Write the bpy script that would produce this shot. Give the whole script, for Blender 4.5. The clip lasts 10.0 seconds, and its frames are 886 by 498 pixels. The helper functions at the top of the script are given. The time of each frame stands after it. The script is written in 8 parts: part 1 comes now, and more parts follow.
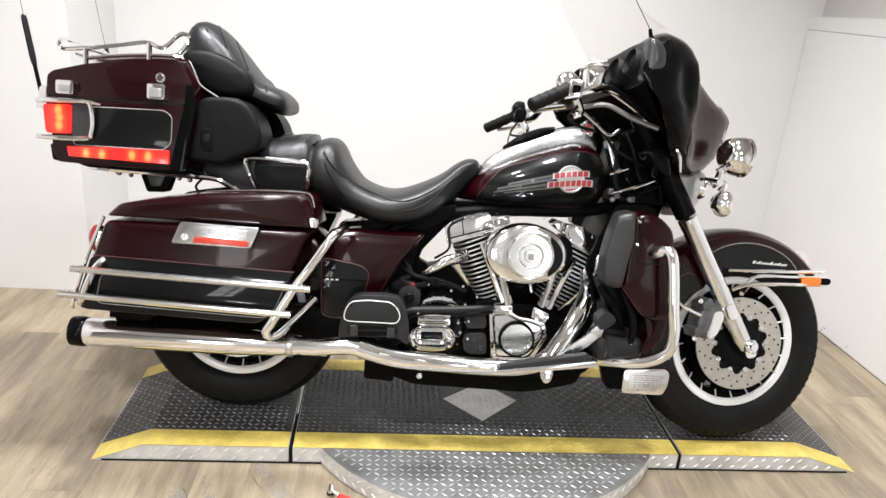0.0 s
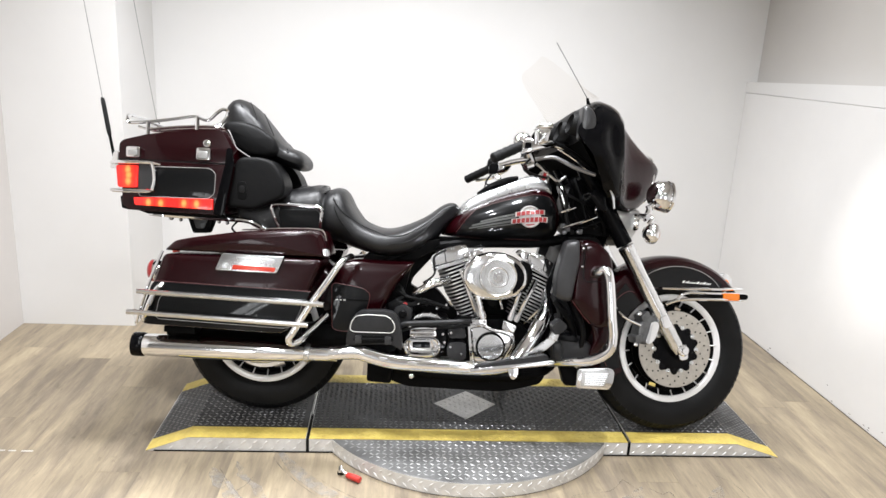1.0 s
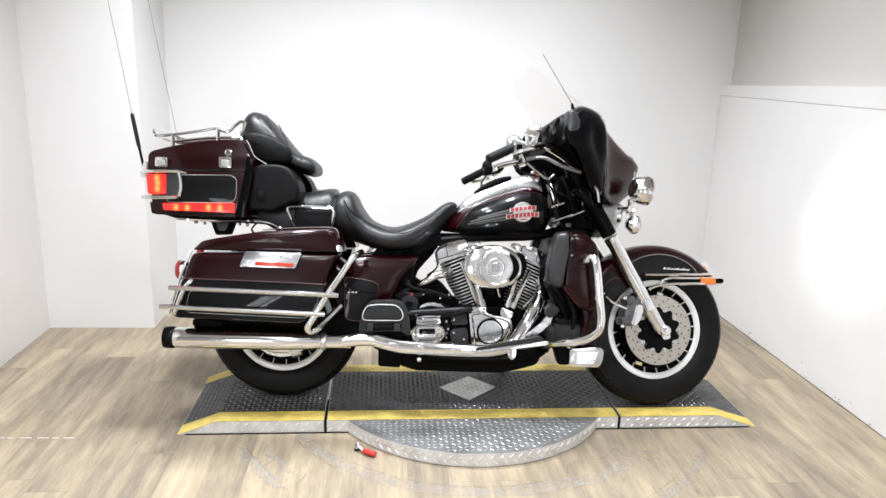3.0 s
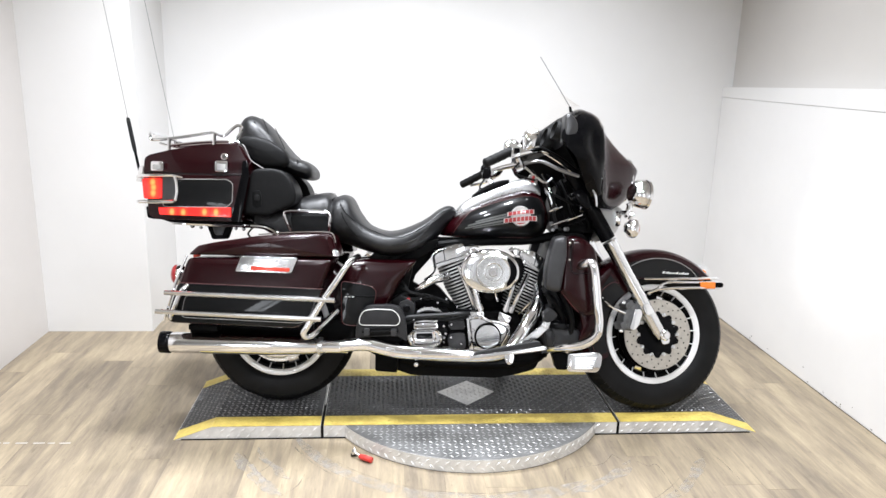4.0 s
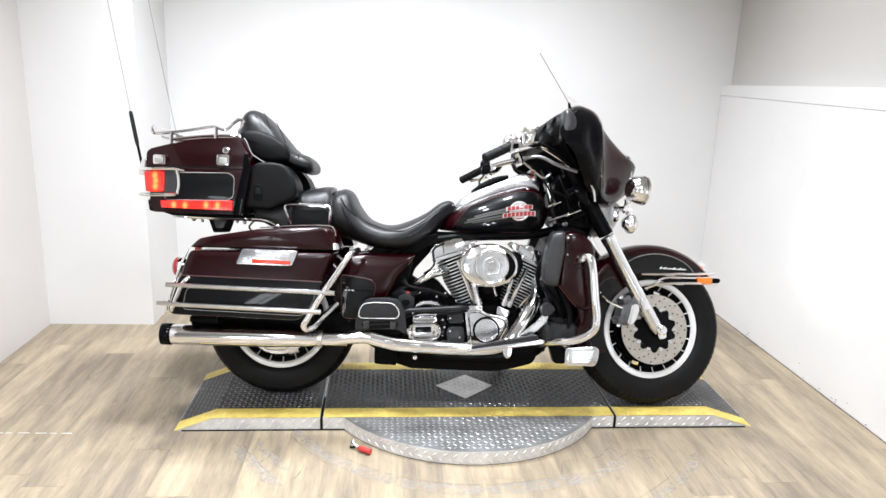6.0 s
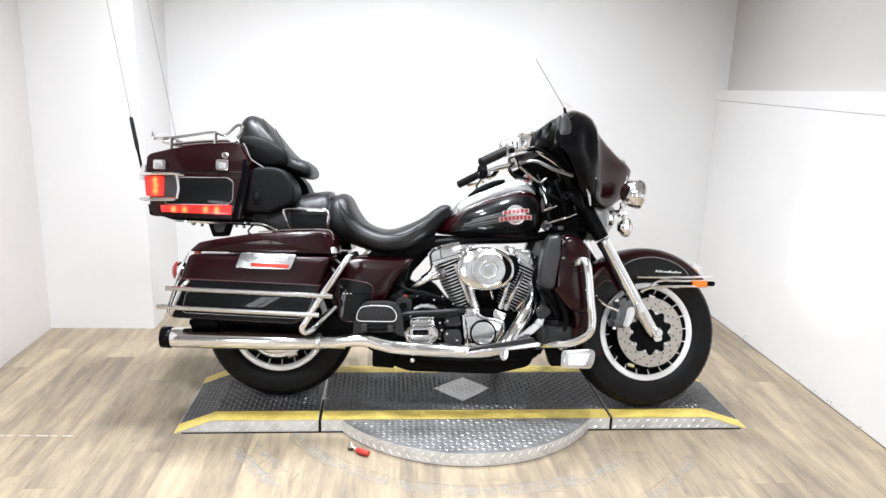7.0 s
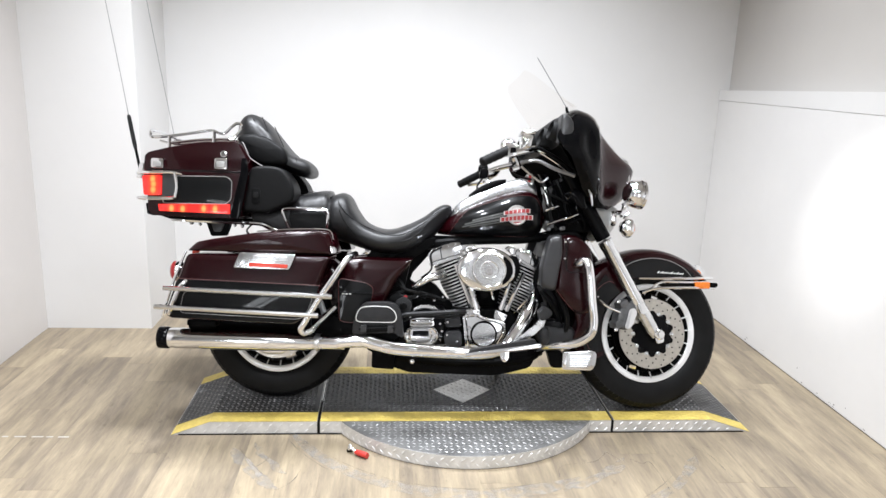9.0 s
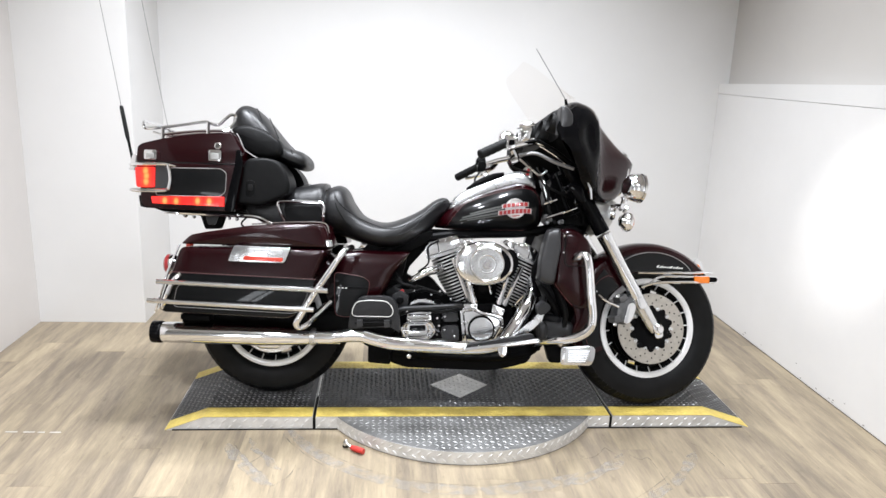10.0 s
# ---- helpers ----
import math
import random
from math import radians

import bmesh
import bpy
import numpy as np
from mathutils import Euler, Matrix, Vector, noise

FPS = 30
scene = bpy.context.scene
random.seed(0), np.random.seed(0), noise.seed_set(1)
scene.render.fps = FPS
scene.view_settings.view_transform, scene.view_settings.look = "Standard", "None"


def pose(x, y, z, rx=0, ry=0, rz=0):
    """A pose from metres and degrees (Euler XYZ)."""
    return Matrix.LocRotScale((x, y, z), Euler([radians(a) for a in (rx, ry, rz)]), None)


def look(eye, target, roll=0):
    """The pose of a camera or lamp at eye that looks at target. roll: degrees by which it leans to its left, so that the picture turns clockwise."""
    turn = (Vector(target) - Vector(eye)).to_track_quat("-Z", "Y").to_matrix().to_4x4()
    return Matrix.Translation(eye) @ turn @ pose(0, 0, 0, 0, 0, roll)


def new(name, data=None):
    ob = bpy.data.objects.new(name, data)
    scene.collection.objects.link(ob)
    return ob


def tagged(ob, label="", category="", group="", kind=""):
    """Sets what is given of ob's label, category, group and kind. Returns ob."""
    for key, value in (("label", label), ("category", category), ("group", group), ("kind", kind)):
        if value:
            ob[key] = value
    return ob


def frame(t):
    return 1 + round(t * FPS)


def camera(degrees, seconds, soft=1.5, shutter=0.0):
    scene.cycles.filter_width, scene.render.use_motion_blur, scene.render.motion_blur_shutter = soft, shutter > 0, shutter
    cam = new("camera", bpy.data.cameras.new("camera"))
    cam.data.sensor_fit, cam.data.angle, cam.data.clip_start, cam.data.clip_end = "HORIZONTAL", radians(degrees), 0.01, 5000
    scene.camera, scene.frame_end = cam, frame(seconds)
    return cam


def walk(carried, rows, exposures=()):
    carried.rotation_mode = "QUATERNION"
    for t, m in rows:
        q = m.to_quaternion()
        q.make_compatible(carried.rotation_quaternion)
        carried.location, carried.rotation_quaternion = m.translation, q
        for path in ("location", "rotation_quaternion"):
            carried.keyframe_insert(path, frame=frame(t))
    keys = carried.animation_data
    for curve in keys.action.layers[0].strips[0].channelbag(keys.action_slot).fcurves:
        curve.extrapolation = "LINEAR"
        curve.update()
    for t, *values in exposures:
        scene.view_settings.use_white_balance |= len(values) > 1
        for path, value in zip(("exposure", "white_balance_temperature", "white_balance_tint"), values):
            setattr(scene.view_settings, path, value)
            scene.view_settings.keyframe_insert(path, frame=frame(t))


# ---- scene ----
cam = camera(62.7, 10.0)
PATH = [
    (0, (-0.354, -1.864, 1.372), (-0.173, 0.011, 0.7), 4.4),
    (0.5, (-0.344, -2.167, 1.398), (-0.135, -0.273, 0.789), 3.9),
    (1, (-0.321, -2.408, 1.432), (-0.165, -0.482, 0.917), 3.1),
    (1.5, (-0.303, -2.575, 1.432), (-0.171, -0.648, 0.913), 3.7),
    (2, (-0.379, -2.663, 1.44), (-0.188, -0.73, 0.963), 2.3),
    (2.5, (-0.384, -2.679, 1.432), (-0.2, -0.748, 0.946), 2.0),
    (4, (-0.346, -2.655, 1.448), (-0.183, -0.722, 0.962), 1.6),
    (4.5, (-0.348, -2.66, 1.434), (-0.178, -0.726, 0.954), 2.0),
    (5, (-0.344, -2.662, 1.43), (-0.172, -0.729, 0.946), 2.0),
    (5.5, (-0.345, -2.67, 1.436), (-0.18, -0.739, 0.941), 2.0),
    (7, (-0.331, -2.714, 1.44), (-0.171, -0.778, 0.963), 1.8),
    (7.5, (-0.315, -2.721, 1.442), (-0.16, -0.786, 0.96), 1.7),
    (8, (-0.328, -2.718, 1.433), (-0.162, -0.782, 0.957), 1.7),
    (8.5, (-0.327, -2.706, 1.427), (-0.167, -0.769, 0.956), 1.8),
    (9, (-0.335, -2.687, 1.433), (-0.172, -0.751, 0.957), 2.0),
    (9.5, (-0.331, -2.669, 1.428), (-0.155, -0.736, 0.944), 2.0),
    (10, (-0.337, -2.654, 1.421), (-0.163, -0.723, 0.931), 2.2),
]
EXPOSURES = [(0, 0.07, 6720, 10), (1, 0.03, 6620, 10), (2.5, 0.03, 6450, 10), (4, 0.19, 6400, 10), (5.5, 0.21, 6380, 10), (7, 0.18, 6380, 10), (7.5, 0.15, 6380, 10), (8.5, 0.06, 6400, 10), (10, 0.02, 6400, 10)]
walk(cam, [(t, look(eye, target, roll)) for t, eye, target, roll in PATH], EXPOSURES)

# ---- light ----
world = bpy.data.worlds.new("world")
scene.world = world
world.use_nodes = True
bg = world.node_tree.nodes["Background"]
bg.inputs["Color"].default_value = (0.9, 0.95, 1.0, 1)
bg.inputs["Strength"].default_value = 0.05
CEIL = 2.9


def area_lamp(name, at, size, power, fan, colour=(0.945, 0.975, 1.028)):
    d = bpy.data.lights.new(name, "AREA")
    d.shape, d.size, d.size_y, d.energy, d.color = "RECTANGLE", size[0], size[1], power, colour
    d.spread = radians(fan)
    ob = new(name, d)
    ob.matrix_world = look(at, (at[0], at[1] + 0.0001, at[2] - 1))
    return ob


PANELS = [(-1.0, 0.4, 0.22, 0.22, 28, 122), (-0.2, 0.6, 0.22, 0.22, 25, 122), (0.7, 0.6, 0.22, 0.22, 20, 122), (-1.1, -0.6, 0.22, 0.22, 30, 140), (0.3, -0.6, 0.22, 0.22, 29, 140),
          (-1.3, -2.5, 0.3, 0.3, 42, 150), (0.7, -2.9, 0.3, 0.3, 39, 150), (-1.4, -4.1, 0.3, 0.3, 42, 150)]
for px, py, sx, sy, power, fan in PANELS:
    area_lamp("panel_light", (px, py, CEIL - 0.075), (sx, sy), power, fan)

# a narrow ceiling spotlight of the hall that falls on the side wall
SPOT_AT, SPOT_AIM = (-0.5, -1.5, CEIL - 0.13), (1.71, 0.24, 0.84)
spot_data = bpy.data.lights.new("spot_light", "SPOT")
spot_data.energy, spot_data.spot_size, spot_data.spot_blend, spot_data.shadow_soft_size, spot_data.color = 330, radians(14), 1.0, 0.03, (1.0, 0.985, 0.96)
new("spot_light", spot_data).matrix_world = look(SPOT_AT, SPOT_AIM)

# ---- materials ----


def node_mat(name, base, rough=0.5, metal=0.0, coat=0.0, vary=0.0, scale=20.0, bump=0.0, bump_scale=200.0, rough_vary=0.0, colour2=None,
             emit=None, emit_strength=0.0, stretch=(1, 1, 1), random_tint=0.0, spec=0.5, bump_dist=0.002):
    m = bpy.data.materials.new(name)
    m.use_nodes = True
    nt = m.node_tree
    b = nt.nodes["Principled BSDF"]
    b.inputs["Base Color"].default_value = (*base, 1)
    b.inputs["Roughness"].default_value = rough
    b.inputs["Metallic"].default_value = metal
    b.inputs["Coat Weight"].default_value = coat
    b.inputs["Coat Roughness"].default_value = 0.03
    b.inputs["Specular IOR Level"].default_value = spec
    tc = nt.nodes.new("ShaderNodeTexCoord")
    mp = nt.nodes.new("ShaderNodeMapping")
    mp.inputs["Scale"].default_value = stretch
    nt.links.new(tc.outputs["Object"], mp.inputs["Vector"])
    if vary or colour2 or rough_vary:
        n = nt.nodes.new("ShaderNodeTexNoise")
        n.inputs["Scale"].default_value, n.inputs["Detail"].default_value, n.inputs["Roughness"].default_value = scale, 6, 0.65
        nt.links.new(mp.outputs["Vector"], n.inputs["Vector"])
        if vary or colour2:
            r = nt.nodes.new("ShaderNodeValToRGB")
            c2 = colour2 or tuple(max(0, c * (1 - vary)) for c in base)
            r.color_ramp.elements[0].position, r.color_ramp.elements[1].position = 0.32, 0.68
            r.color_ramp.elements[0].color, r.color_ramp.elements[1].color = (*c2, 1), (*base, 1)
            nt.links.new(n.outputs["Fac"], r.inputs["Fac"])
            nt.links.new(r.outputs["Color"], b.inputs["Base Color"])
        if rough_vary:
            mr = nt.nodes.new("ShaderNodeMapRange")
            mr.inputs["To Min"].default_value, mr.inputs["To Max"].default_value = max(0.02, rough - rough_vary), rough + rough_vary
            nt.links.new(n.outputs["Fac"], mr.inputs["Value"])
            nt.links.new(mr.outputs["Result"], b.inputs["Roughness"])
    if bump:
        n2 = nt.nodes.new("ShaderNodeTexNoise")
        n2.inputs["Scale"].default_value, n2.inputs["Detail"].default_value = bump_scale, 4
        nt.links.new(mp.outputs["Vector"], n2.inputs["Vector"])
        bp = nt.nodes.new("ShaderNodeBump")
        bp.inputs["Strength"].default_value, bp.inputs["Distance"].default_value = bump, bump_dist
        nt.links.new(n2.outputs["Fac"], bp.inputs["Height"])
        nt.links.new(bp.outputs["Normal"], b.inputs["Normal"])
    if emit:
        b.inputs["Emission Color"].default_value = (*emit, 1)
        b.inputs["Emission Strength"].default_value = emit_strength
    return m


def plank_material():
    m = node_mat("wood_plank", (0.5, 0.4, 0.28), rough=0.5, spec=0.3)
    nt = m.node_tree
    b = nt.nodes["Principled BSDF"]
    L, N = nt.links.new, nt.nodes.new
    tc = N("ShaderNodeTexCoord")
    info = N("ShaderNodeObjectInfo")
    off = N("ShaderNodeVectorMath")
    off.operation = "SCALE"
    off.inputs[0].default_value = (13.0, 57.0, 5.0)
    L(info.outputs["Random"], off.inputs["Scale"])
    add = N("ShaderNodeVectorMath")
    L(tc.outputs["Object"], add.inputs[0])
    L(off.outputs["Vector"], add.inputs[1])
    grain_map = N("ShaderNodeMapping")
    grain_map.inputs["Scale"].default_value = (1.0, 0.1, 1.0)
    L(add.outputs["Vector"], grain_map.inputs["Vector"])
    grain = N("ShaderNodeTexNoise")
    grain.inputs["Scale"].default_value, grain.inputs["Detail"].default_value, grain.inputs["Roughness"].default_value = 90, 9, 0.75
    L(grain_map.outputs["Vector"], grain.inputs["Vector"])
    patch_map = N("ShaderNodeMapping")
    patch_map.inputs["Scale"].default_value = (1.0, 0.13, 1.0)
    L(add.outputs["Vector"], patch_map.inputs["Vector"])
    patch = N("ShaderNodeTexNoise")
    patch.inputs["Scale"].default_value, patch.inputs["Detail"].default_value, patch.inputs["Roughness"].default_value = 16, 6, 0.62
    L(patch_map.outputs["Vector"], patch.inputs["Vector"])
    ramp = N("ShaderNodeValToRGB")
    els = ramp.color_ramp.elements
    els[0].position, els[0].color = 0.34, (0.208, 0.170, 0.127, 1)
    els[1].position, els[1].color = 0.66, (0.376, 0.308, 0.21, 1)
    mid = els.new(0.5)
    mid.color = (0.29, 0.237, 0.167, 1)
    hue = N("ShaderNodeMath")
    hue.operation = "MULTIPLY"
    hue.inputs[1].default_value = 7.31
    L(info.outputs["Random"], hue.inputs[0])
    fract = N("ShaderNodeMath")
    fract.operation = "FRACT"
    L(hue.outputs["Value"], fract.inputs[0])
    shift = N("ShaderNodeMath")
    shift.operation = "MULTIPLY_ADD"
    shift.inputs[1].default_value, shift.inputs[2].default_value = 0.14, -0.07
    L(fract.outputs["Value"], shift.inputs[0])
    mixed = N("ShaderNodeMath")
    L(patch.outputs["Fac"], mixed.inputs[0])
    L(shift.outputs["Value"], mixed.inputs[1])
    L(mixed.outputs["Value"], ramp.inputs["Fac"])
    gr = N("ShaderNodeMapRange")
    gr.inputs["From Min"].default_value, gr.inputs["From Max"].default_value = 0.3, 0.75
    gr.inputs["To Min"].default_value, gr.inputs["To Max"].default_value = 0.78, 1.14
    L(grain.outputs["Fac"], gr.inputs["Value"])
    tint = N("ShaderNodeMapRange")
    tint.inputs["To Min"].default_value, tint.inputs["To Max"].default_value = 0.9, 1.07
    L(info.outputs["Random"], tint.inputs["Value"])
    mul = N("ShaderNodeMath")
    mul.operation = "MULTIPLY"
    L(gr.outputs["Result"], mul.inputs[0])
    L(tint.outputs["Result"], mul.inputs[1])
    sc = N("ShaderNodeVectorMath")
    sc.operation = "SCALE"
    L(ramp.outputs["Color"], sc.inputs[0])
    L(mul.outputs["Value"], sc.inputs["Scale"])
    fleck_map = N("ShaderNodeMapping")
    fleck_map.inputs["Scale"].default_value = (1.0, 0.4, 1.0)
    L(add.outputs["Vector"], fleck_map.inputs["Vector"])
    fleck = N("ShaderNodeTexNoise")
    fleck.inputs["Scale"].default_value, fleck.inputs["Detail"].default_value, fleck.inputs["Roughness"].default_value = 26, 5, 0.7
    L(fleck_map.outputs["Vector"], fleck.inputs["Vector"])
    spot = N("ShaderNodeMapRange")
    spot.inputs["From Min"].default_value, spot.inputs["From Max"].default_value = 0.6, 0.76
    spot.inputs["To Min"].default_value, spot.inputs["To Max"].default_value = 1.0, 0.66
    L(fleck.outputs["Fac"], spot.inputs["Value"])
    worn = N("ShaderNodeVectorMath")
    worn.operation = "SCALE"
    L(sc.outputs["Vector"], worn.inputs[0])
    L(spot.outputs["Result"], worn.inputs["Scale"])
    L(worn.outputs["Vector"], b.inputs["Base Color"])
    bp = N("ShaderNodeBump")
    bp.inputs["Strength"].default_value, bp.inputs["Distance"].default_value = 0.15, 0.001
    L(grain.outputs["Fac"], bp.inputs["Height"])
    L(bp.outputs["Normal"], b.inputs["Normal"])
    return m


WALL = node_mat("white_wall_paint", (0.70, 0.693, 0.683), rough=0.55, vary=0.05, scale=1.2, bump=0.05, bump_scale=120)
WALL_EAST = node_mat("side_wall_paint", (0.72, 0.71, 0.70), rough=0.5, vary=0.06, scale=1.4, bump=0.05, bump_scale=120)
# same white paint; the west wall's warm shade is put into its colour
WALL_WEST = node_mat("warm_shaded_white_wall_paint", (0.60, 0.573, 0.55), rough=0.55, vary=0.07, scale=1.0, bump=0.05, bump_scale=120)
# wall paint darkened to hold the shade above the ledge
WALL_UP = node_mat("shaded_upper_wall_paint", (0.55, 0.53, 0.505), rough=0.6, vary=0.06, scale=1.0, bump=0.05, bump_scale=120)
WALL_BACK = node_mat("pale_hall_wall_paint", (0.52, 0.52, 0.52), rough=0.7, vary=0.15, scale=2.0)
CEIL_M = node_mat("ceiling_paint", (0.62, 0.62, 0.61), rough=0.8, vary=0.08, scale=2.0)
PLANK = plank_material()
SUBFLOOR = node_mat("dark_subfloor", (0.08, 0.065, 0.05), rough=0.8, vary=0.3, scale=10)
PLATE_DARK = node_mat("dark_grey_tread_plate", (0.075, 0.075, 0.076), rough=0.5, metal=0.3, vary=0.45, scale=9, rough_vary=0.1)
PLATE_ALU = node_mat("bare_aluminium_tread_plate", (0.74, 0.73, 0.71), rough=0.42, metal=0.25, vary=0.3, scale=14, rough_vary=0.1)
LUG_DARK = node_mat("worn_tread_lugs", (0.33, 0.33, 0.33), rough=0.34, metal=0.6, vary=0.5, scale=25, rough_vary=0.1)
LUG_BRIGHT = node_mat("bright_tread_lugs", (0.85, 0.84, 0.82), rough=0.3, metal=0.4, vary=0.2, scale=40)
DISC_PLATE = node_mat("worn_grey_disc_plate", (0.24, 0.24, 0.236), rough=0.42, metal=0.35, vary=0.5, scale=7, rough_vary=0.1)
DISC_LUG = node_mat("worn_disc_lugs", (0.5, 0.5, 0.49), rough=0.36, metal=0.45, vary=0.4, scale=12)
YELLOW = node_mat("worn_yellow_paint", (0.72, 0.57, 0.14), rough=0.5, colour2=(0.56, 0.42, 0.1), scale=25, bump=0.2, bump_scale=90)
RUBBER_BLACK = node_mat("black_rubber", (0.004, 0.004, 0.004), rough=0.6, vary=0.3, scale=30, spec=0.2)
TYRE = node_mat("tyre_rubber", (0.006, 0.006, 0.0063), rough=0.55, vary=0.5, scale=14, bump=0.2, bump_scale=120, spec=0.16)
CHERRY = node_mat("black_cherry_paint", (0.0125, 0.0006, 0.0016), rough=0.22, metal=0.1, coat=0.22, spec=0.2, vary=0.25, scale=400)
CHARCOAL = node_mat("charcoal_pearl_paint", (0.006, 0.0062, 0.0066), rough=0.3, metal=0.2, coat=0.36, spec=0.08, vary=0.3, scale=400)
BLACK_GLOSS = node_mat("gloss_black_paint", (0.003, 0.003, 0.0035), rough=0.06, vary=0.2, scale=40, spec=0.08)
BLACK_SATIN = node_mat("satin_black_metal", (0.0022, 0.0022, 0.0024), rough=0.38, vary=0.4, scale=30, bump=0.15, bump_scale=60, bump_dist=0.003, spec=0.05)
MATT_BLACK = node_mat("matt_black_moulding", (0.003, 0.003, 0.003), rough=0.9, spec=0.02, vary=0.4, scale=20)
PLASTIC = node_mat("black_plastic", (0.0032, 0.0032, 0.0034), rough=0.4, vary=0.3, scale=25, bump=0.15, bump_scale=500, spec=0.08)
LEATHER = node_mat("black_leather", (0.0055, 0.0055, 0.0062), rough=0.41, vary=0.35, scale=8, bump=0.4, bump_scale=26, bump_dist=0.005, rough_vary=0.12, spec=0.42)
VINYL = node_mat("matt_black_vinyl", (0.0032, 0.0032, 0.0034), rough=0.5, vary=0.3, scale=10, bump=0.3, bump_scale=40, bump_dist=0.003, rough_vary=0.08, spec=0.14)
CHROME = node_mat("polished_chrome", (0.88, 0.885, 0.9), rough=0.075, metal=1.0, vary=0.08, scale=6, rough_vary=0.02)
CHROME_CAST = node_mat("polished_engine_chrome", (0.87, 0.88, 0.9), rough=0.06, metal=1.0, vary=0.12, scale=30, rough_vary=0.03, bump=0.35, bump_scale=16, bump_dist=0.003)
LEVER_GREY = node_mat("satin_grey_lever", (0.3, 0.3, 0.31), rough=0.36, metal=0.8, vary=0.15, scale=40)
CALIPER = node_mat("dark_cast_caliper", (0.13, 0.13, 0.132), rough=0.42, metal=0.6, vary=0.4, scale=50, bump=0.2, bump_scale=200)
FACE_METAL = node_mat("bright_brushed_face", (0.8, 0.81, 0.82), rough=0.17, metal=1.0, vary=0.12, scale=40, rough_vary=0.06)
BRUSHED = node_mat("brushed_steel", (0.7, 0.71, 0.72), rough=0.28, metal=1.0, vary=0.15, scale=30, rough_vary=0.08)
ALU = node_mat("cast_aluminium", (0.55, 0.55, 0.54), rough=0.35, metal=0.9, vary=0.2, scale=40, bump=0.1, bump_scale=200)
ROTOR = node_mat("brake_rotor_steel", (0.55, 0.52, 0.47), rough=0.34, metal=0.9, vary=0.2, scale=60, rough_vary=0.08)
WHITEWALL = node_mat("polished_rim_lip", (0.82, 0.82, 0.82), rough=0.28, metal=0.25, vary=0.06, scale=20)
DARK_CAST = node_mat("dark_grey_cast_paint", (0.016, 0.016, 0.017), rough=0.42, vary=0.35, scale=30, bump=0.15, bump_scale=160, spec=0.3)
FIN = node_mat("fin_edge_metal", (0.8, 0.8, 0.8), rough=0.32, metal=0.6, vary=0.3, scale=40)


def lit_lens(name, spots, reach):
    """A red lens that glows hotter round its bulbs, given as (u, w)."""
    m = node_mat(name, (0.5, 0.012, 0.01), rough=0.2, coat=0.5)
    nt = m.node_tree
    L, N = nt.links.new, nt.nodes.new
    b = nt.nodes["Principled BSDF"]
    tc = N("ShaderNodeTexCoord")
    last = None
    for u, w in spots:
        sub = N("ShaderNodeVectorMath")
        sub.operation = "SUBTRACT"
        sub.inputs[1].default_value = (u, 0, w)
        L(tc.outputs["Object"], sub.inputs[0])
        flat = N("ShaderNodeVectorMath")
        flat.operation = "MULTIPLY"
        flat.inputs[1].default_value = (1, 0, 0.7)
        L(sub.outputs["Vector"], flat.inputs[0])
        ln = N("ShaderNodeVectorMath")
        ln.operation = "LENGTH"
        L(flat.outputs["Vector"], ln.inputs[0])
        if last is None:
            last = ln.outputs["Value"]
        else:
            mn = N("ShaderNodeMath")
            mn.operation = "MINIMUM"
            L(last, mn.inputs[0])
            L(ln.outputs["Value"], mn.inputs[1])
            last = mn.outputs["Value"]
    mr = N("ShaderNodeMapRange")
    mr.interpolation_type = "SMOOTHSTEP"
    mr.inputs["From Min"].default_value, mr.inputs["From Max"].default_value = 0.0, reach
    mr.inputs["To Min"].default_value, mr.inputs["To Max"].default_value = 1.0, 0.0
    L(last, mr.inputs["Value"])
    ramp = N("ShaderNodeValToRGB")
    e = ramp.color_ramp.elements
    e[0].position, e[0].color = 0.0, (0.62, 0.016, 0.010, 1)
    e[1].position, e[1].color = 1.0, (1.0, 0.5, 0.12, 1)
    mid = e.new(0.55)
    mid.color = (0.95, 0.07, 0.02, 1)
    L(mr.outputs["Result"], ramp.inputs["Fac"])
    L(ramp.outputs["Color"], b.inputs["Emission Color"])
    b.inputs["Emission Strength"].default_value = 1.15
    return m


BAR_LENS = lit_lens("lit_red_bar_lens", [(-0.373, 0.781), (-0.33, 0.78), (-0.249, 0.784), (-0.205, 0.784)], 0.024)
TAIL_LENS = lit_lens("lit_red_tail_lens", [(-0.446, 0.892), (-0.443, 0.873), (-0.444, 0.852)], 0.026)
RED = node_mat("red_reflector", (0.6, 0.05, 0.025), rough=0.25, coat=0.5, vary=0.3, scale=90)
AMBER = node_mat("amber_reflector", (0.8, 0.2, 0.01), rough=0.25, coat=0.5, vary=0.25, scale=90)
RED_RUBBER = node_mat("red_grip_rubber", (0.6, 0.04, 0.03), rough=0.45, vary=0.25, scale=40)
STRIPE = node_mat("grey_pinstripe", (0.25, 0.24, 0.235), rough=0.4)
SPEED_GREY = node_mat("grey_speed_stripe", (0.075, 0.077, 0.075), rough=0.4)
STRIPE_RED = node_mat("red_pinstripe", (0.075, 0.018, 0.018), rough=0.4)
WHITE_PAINT = node_mat("white_lettering", (0.75, 0.75, 0.72), rough=0.4)
EMBLEM_RED = node_mat("red_emblem_enamel", (0.3, 0.016, 0.018), rough=0.3, coat=0.3)
AERIAL = node_mat("grey_aerial_wire", (0.06, 0.06, 0.06), rough=0.4, metal=0.5)
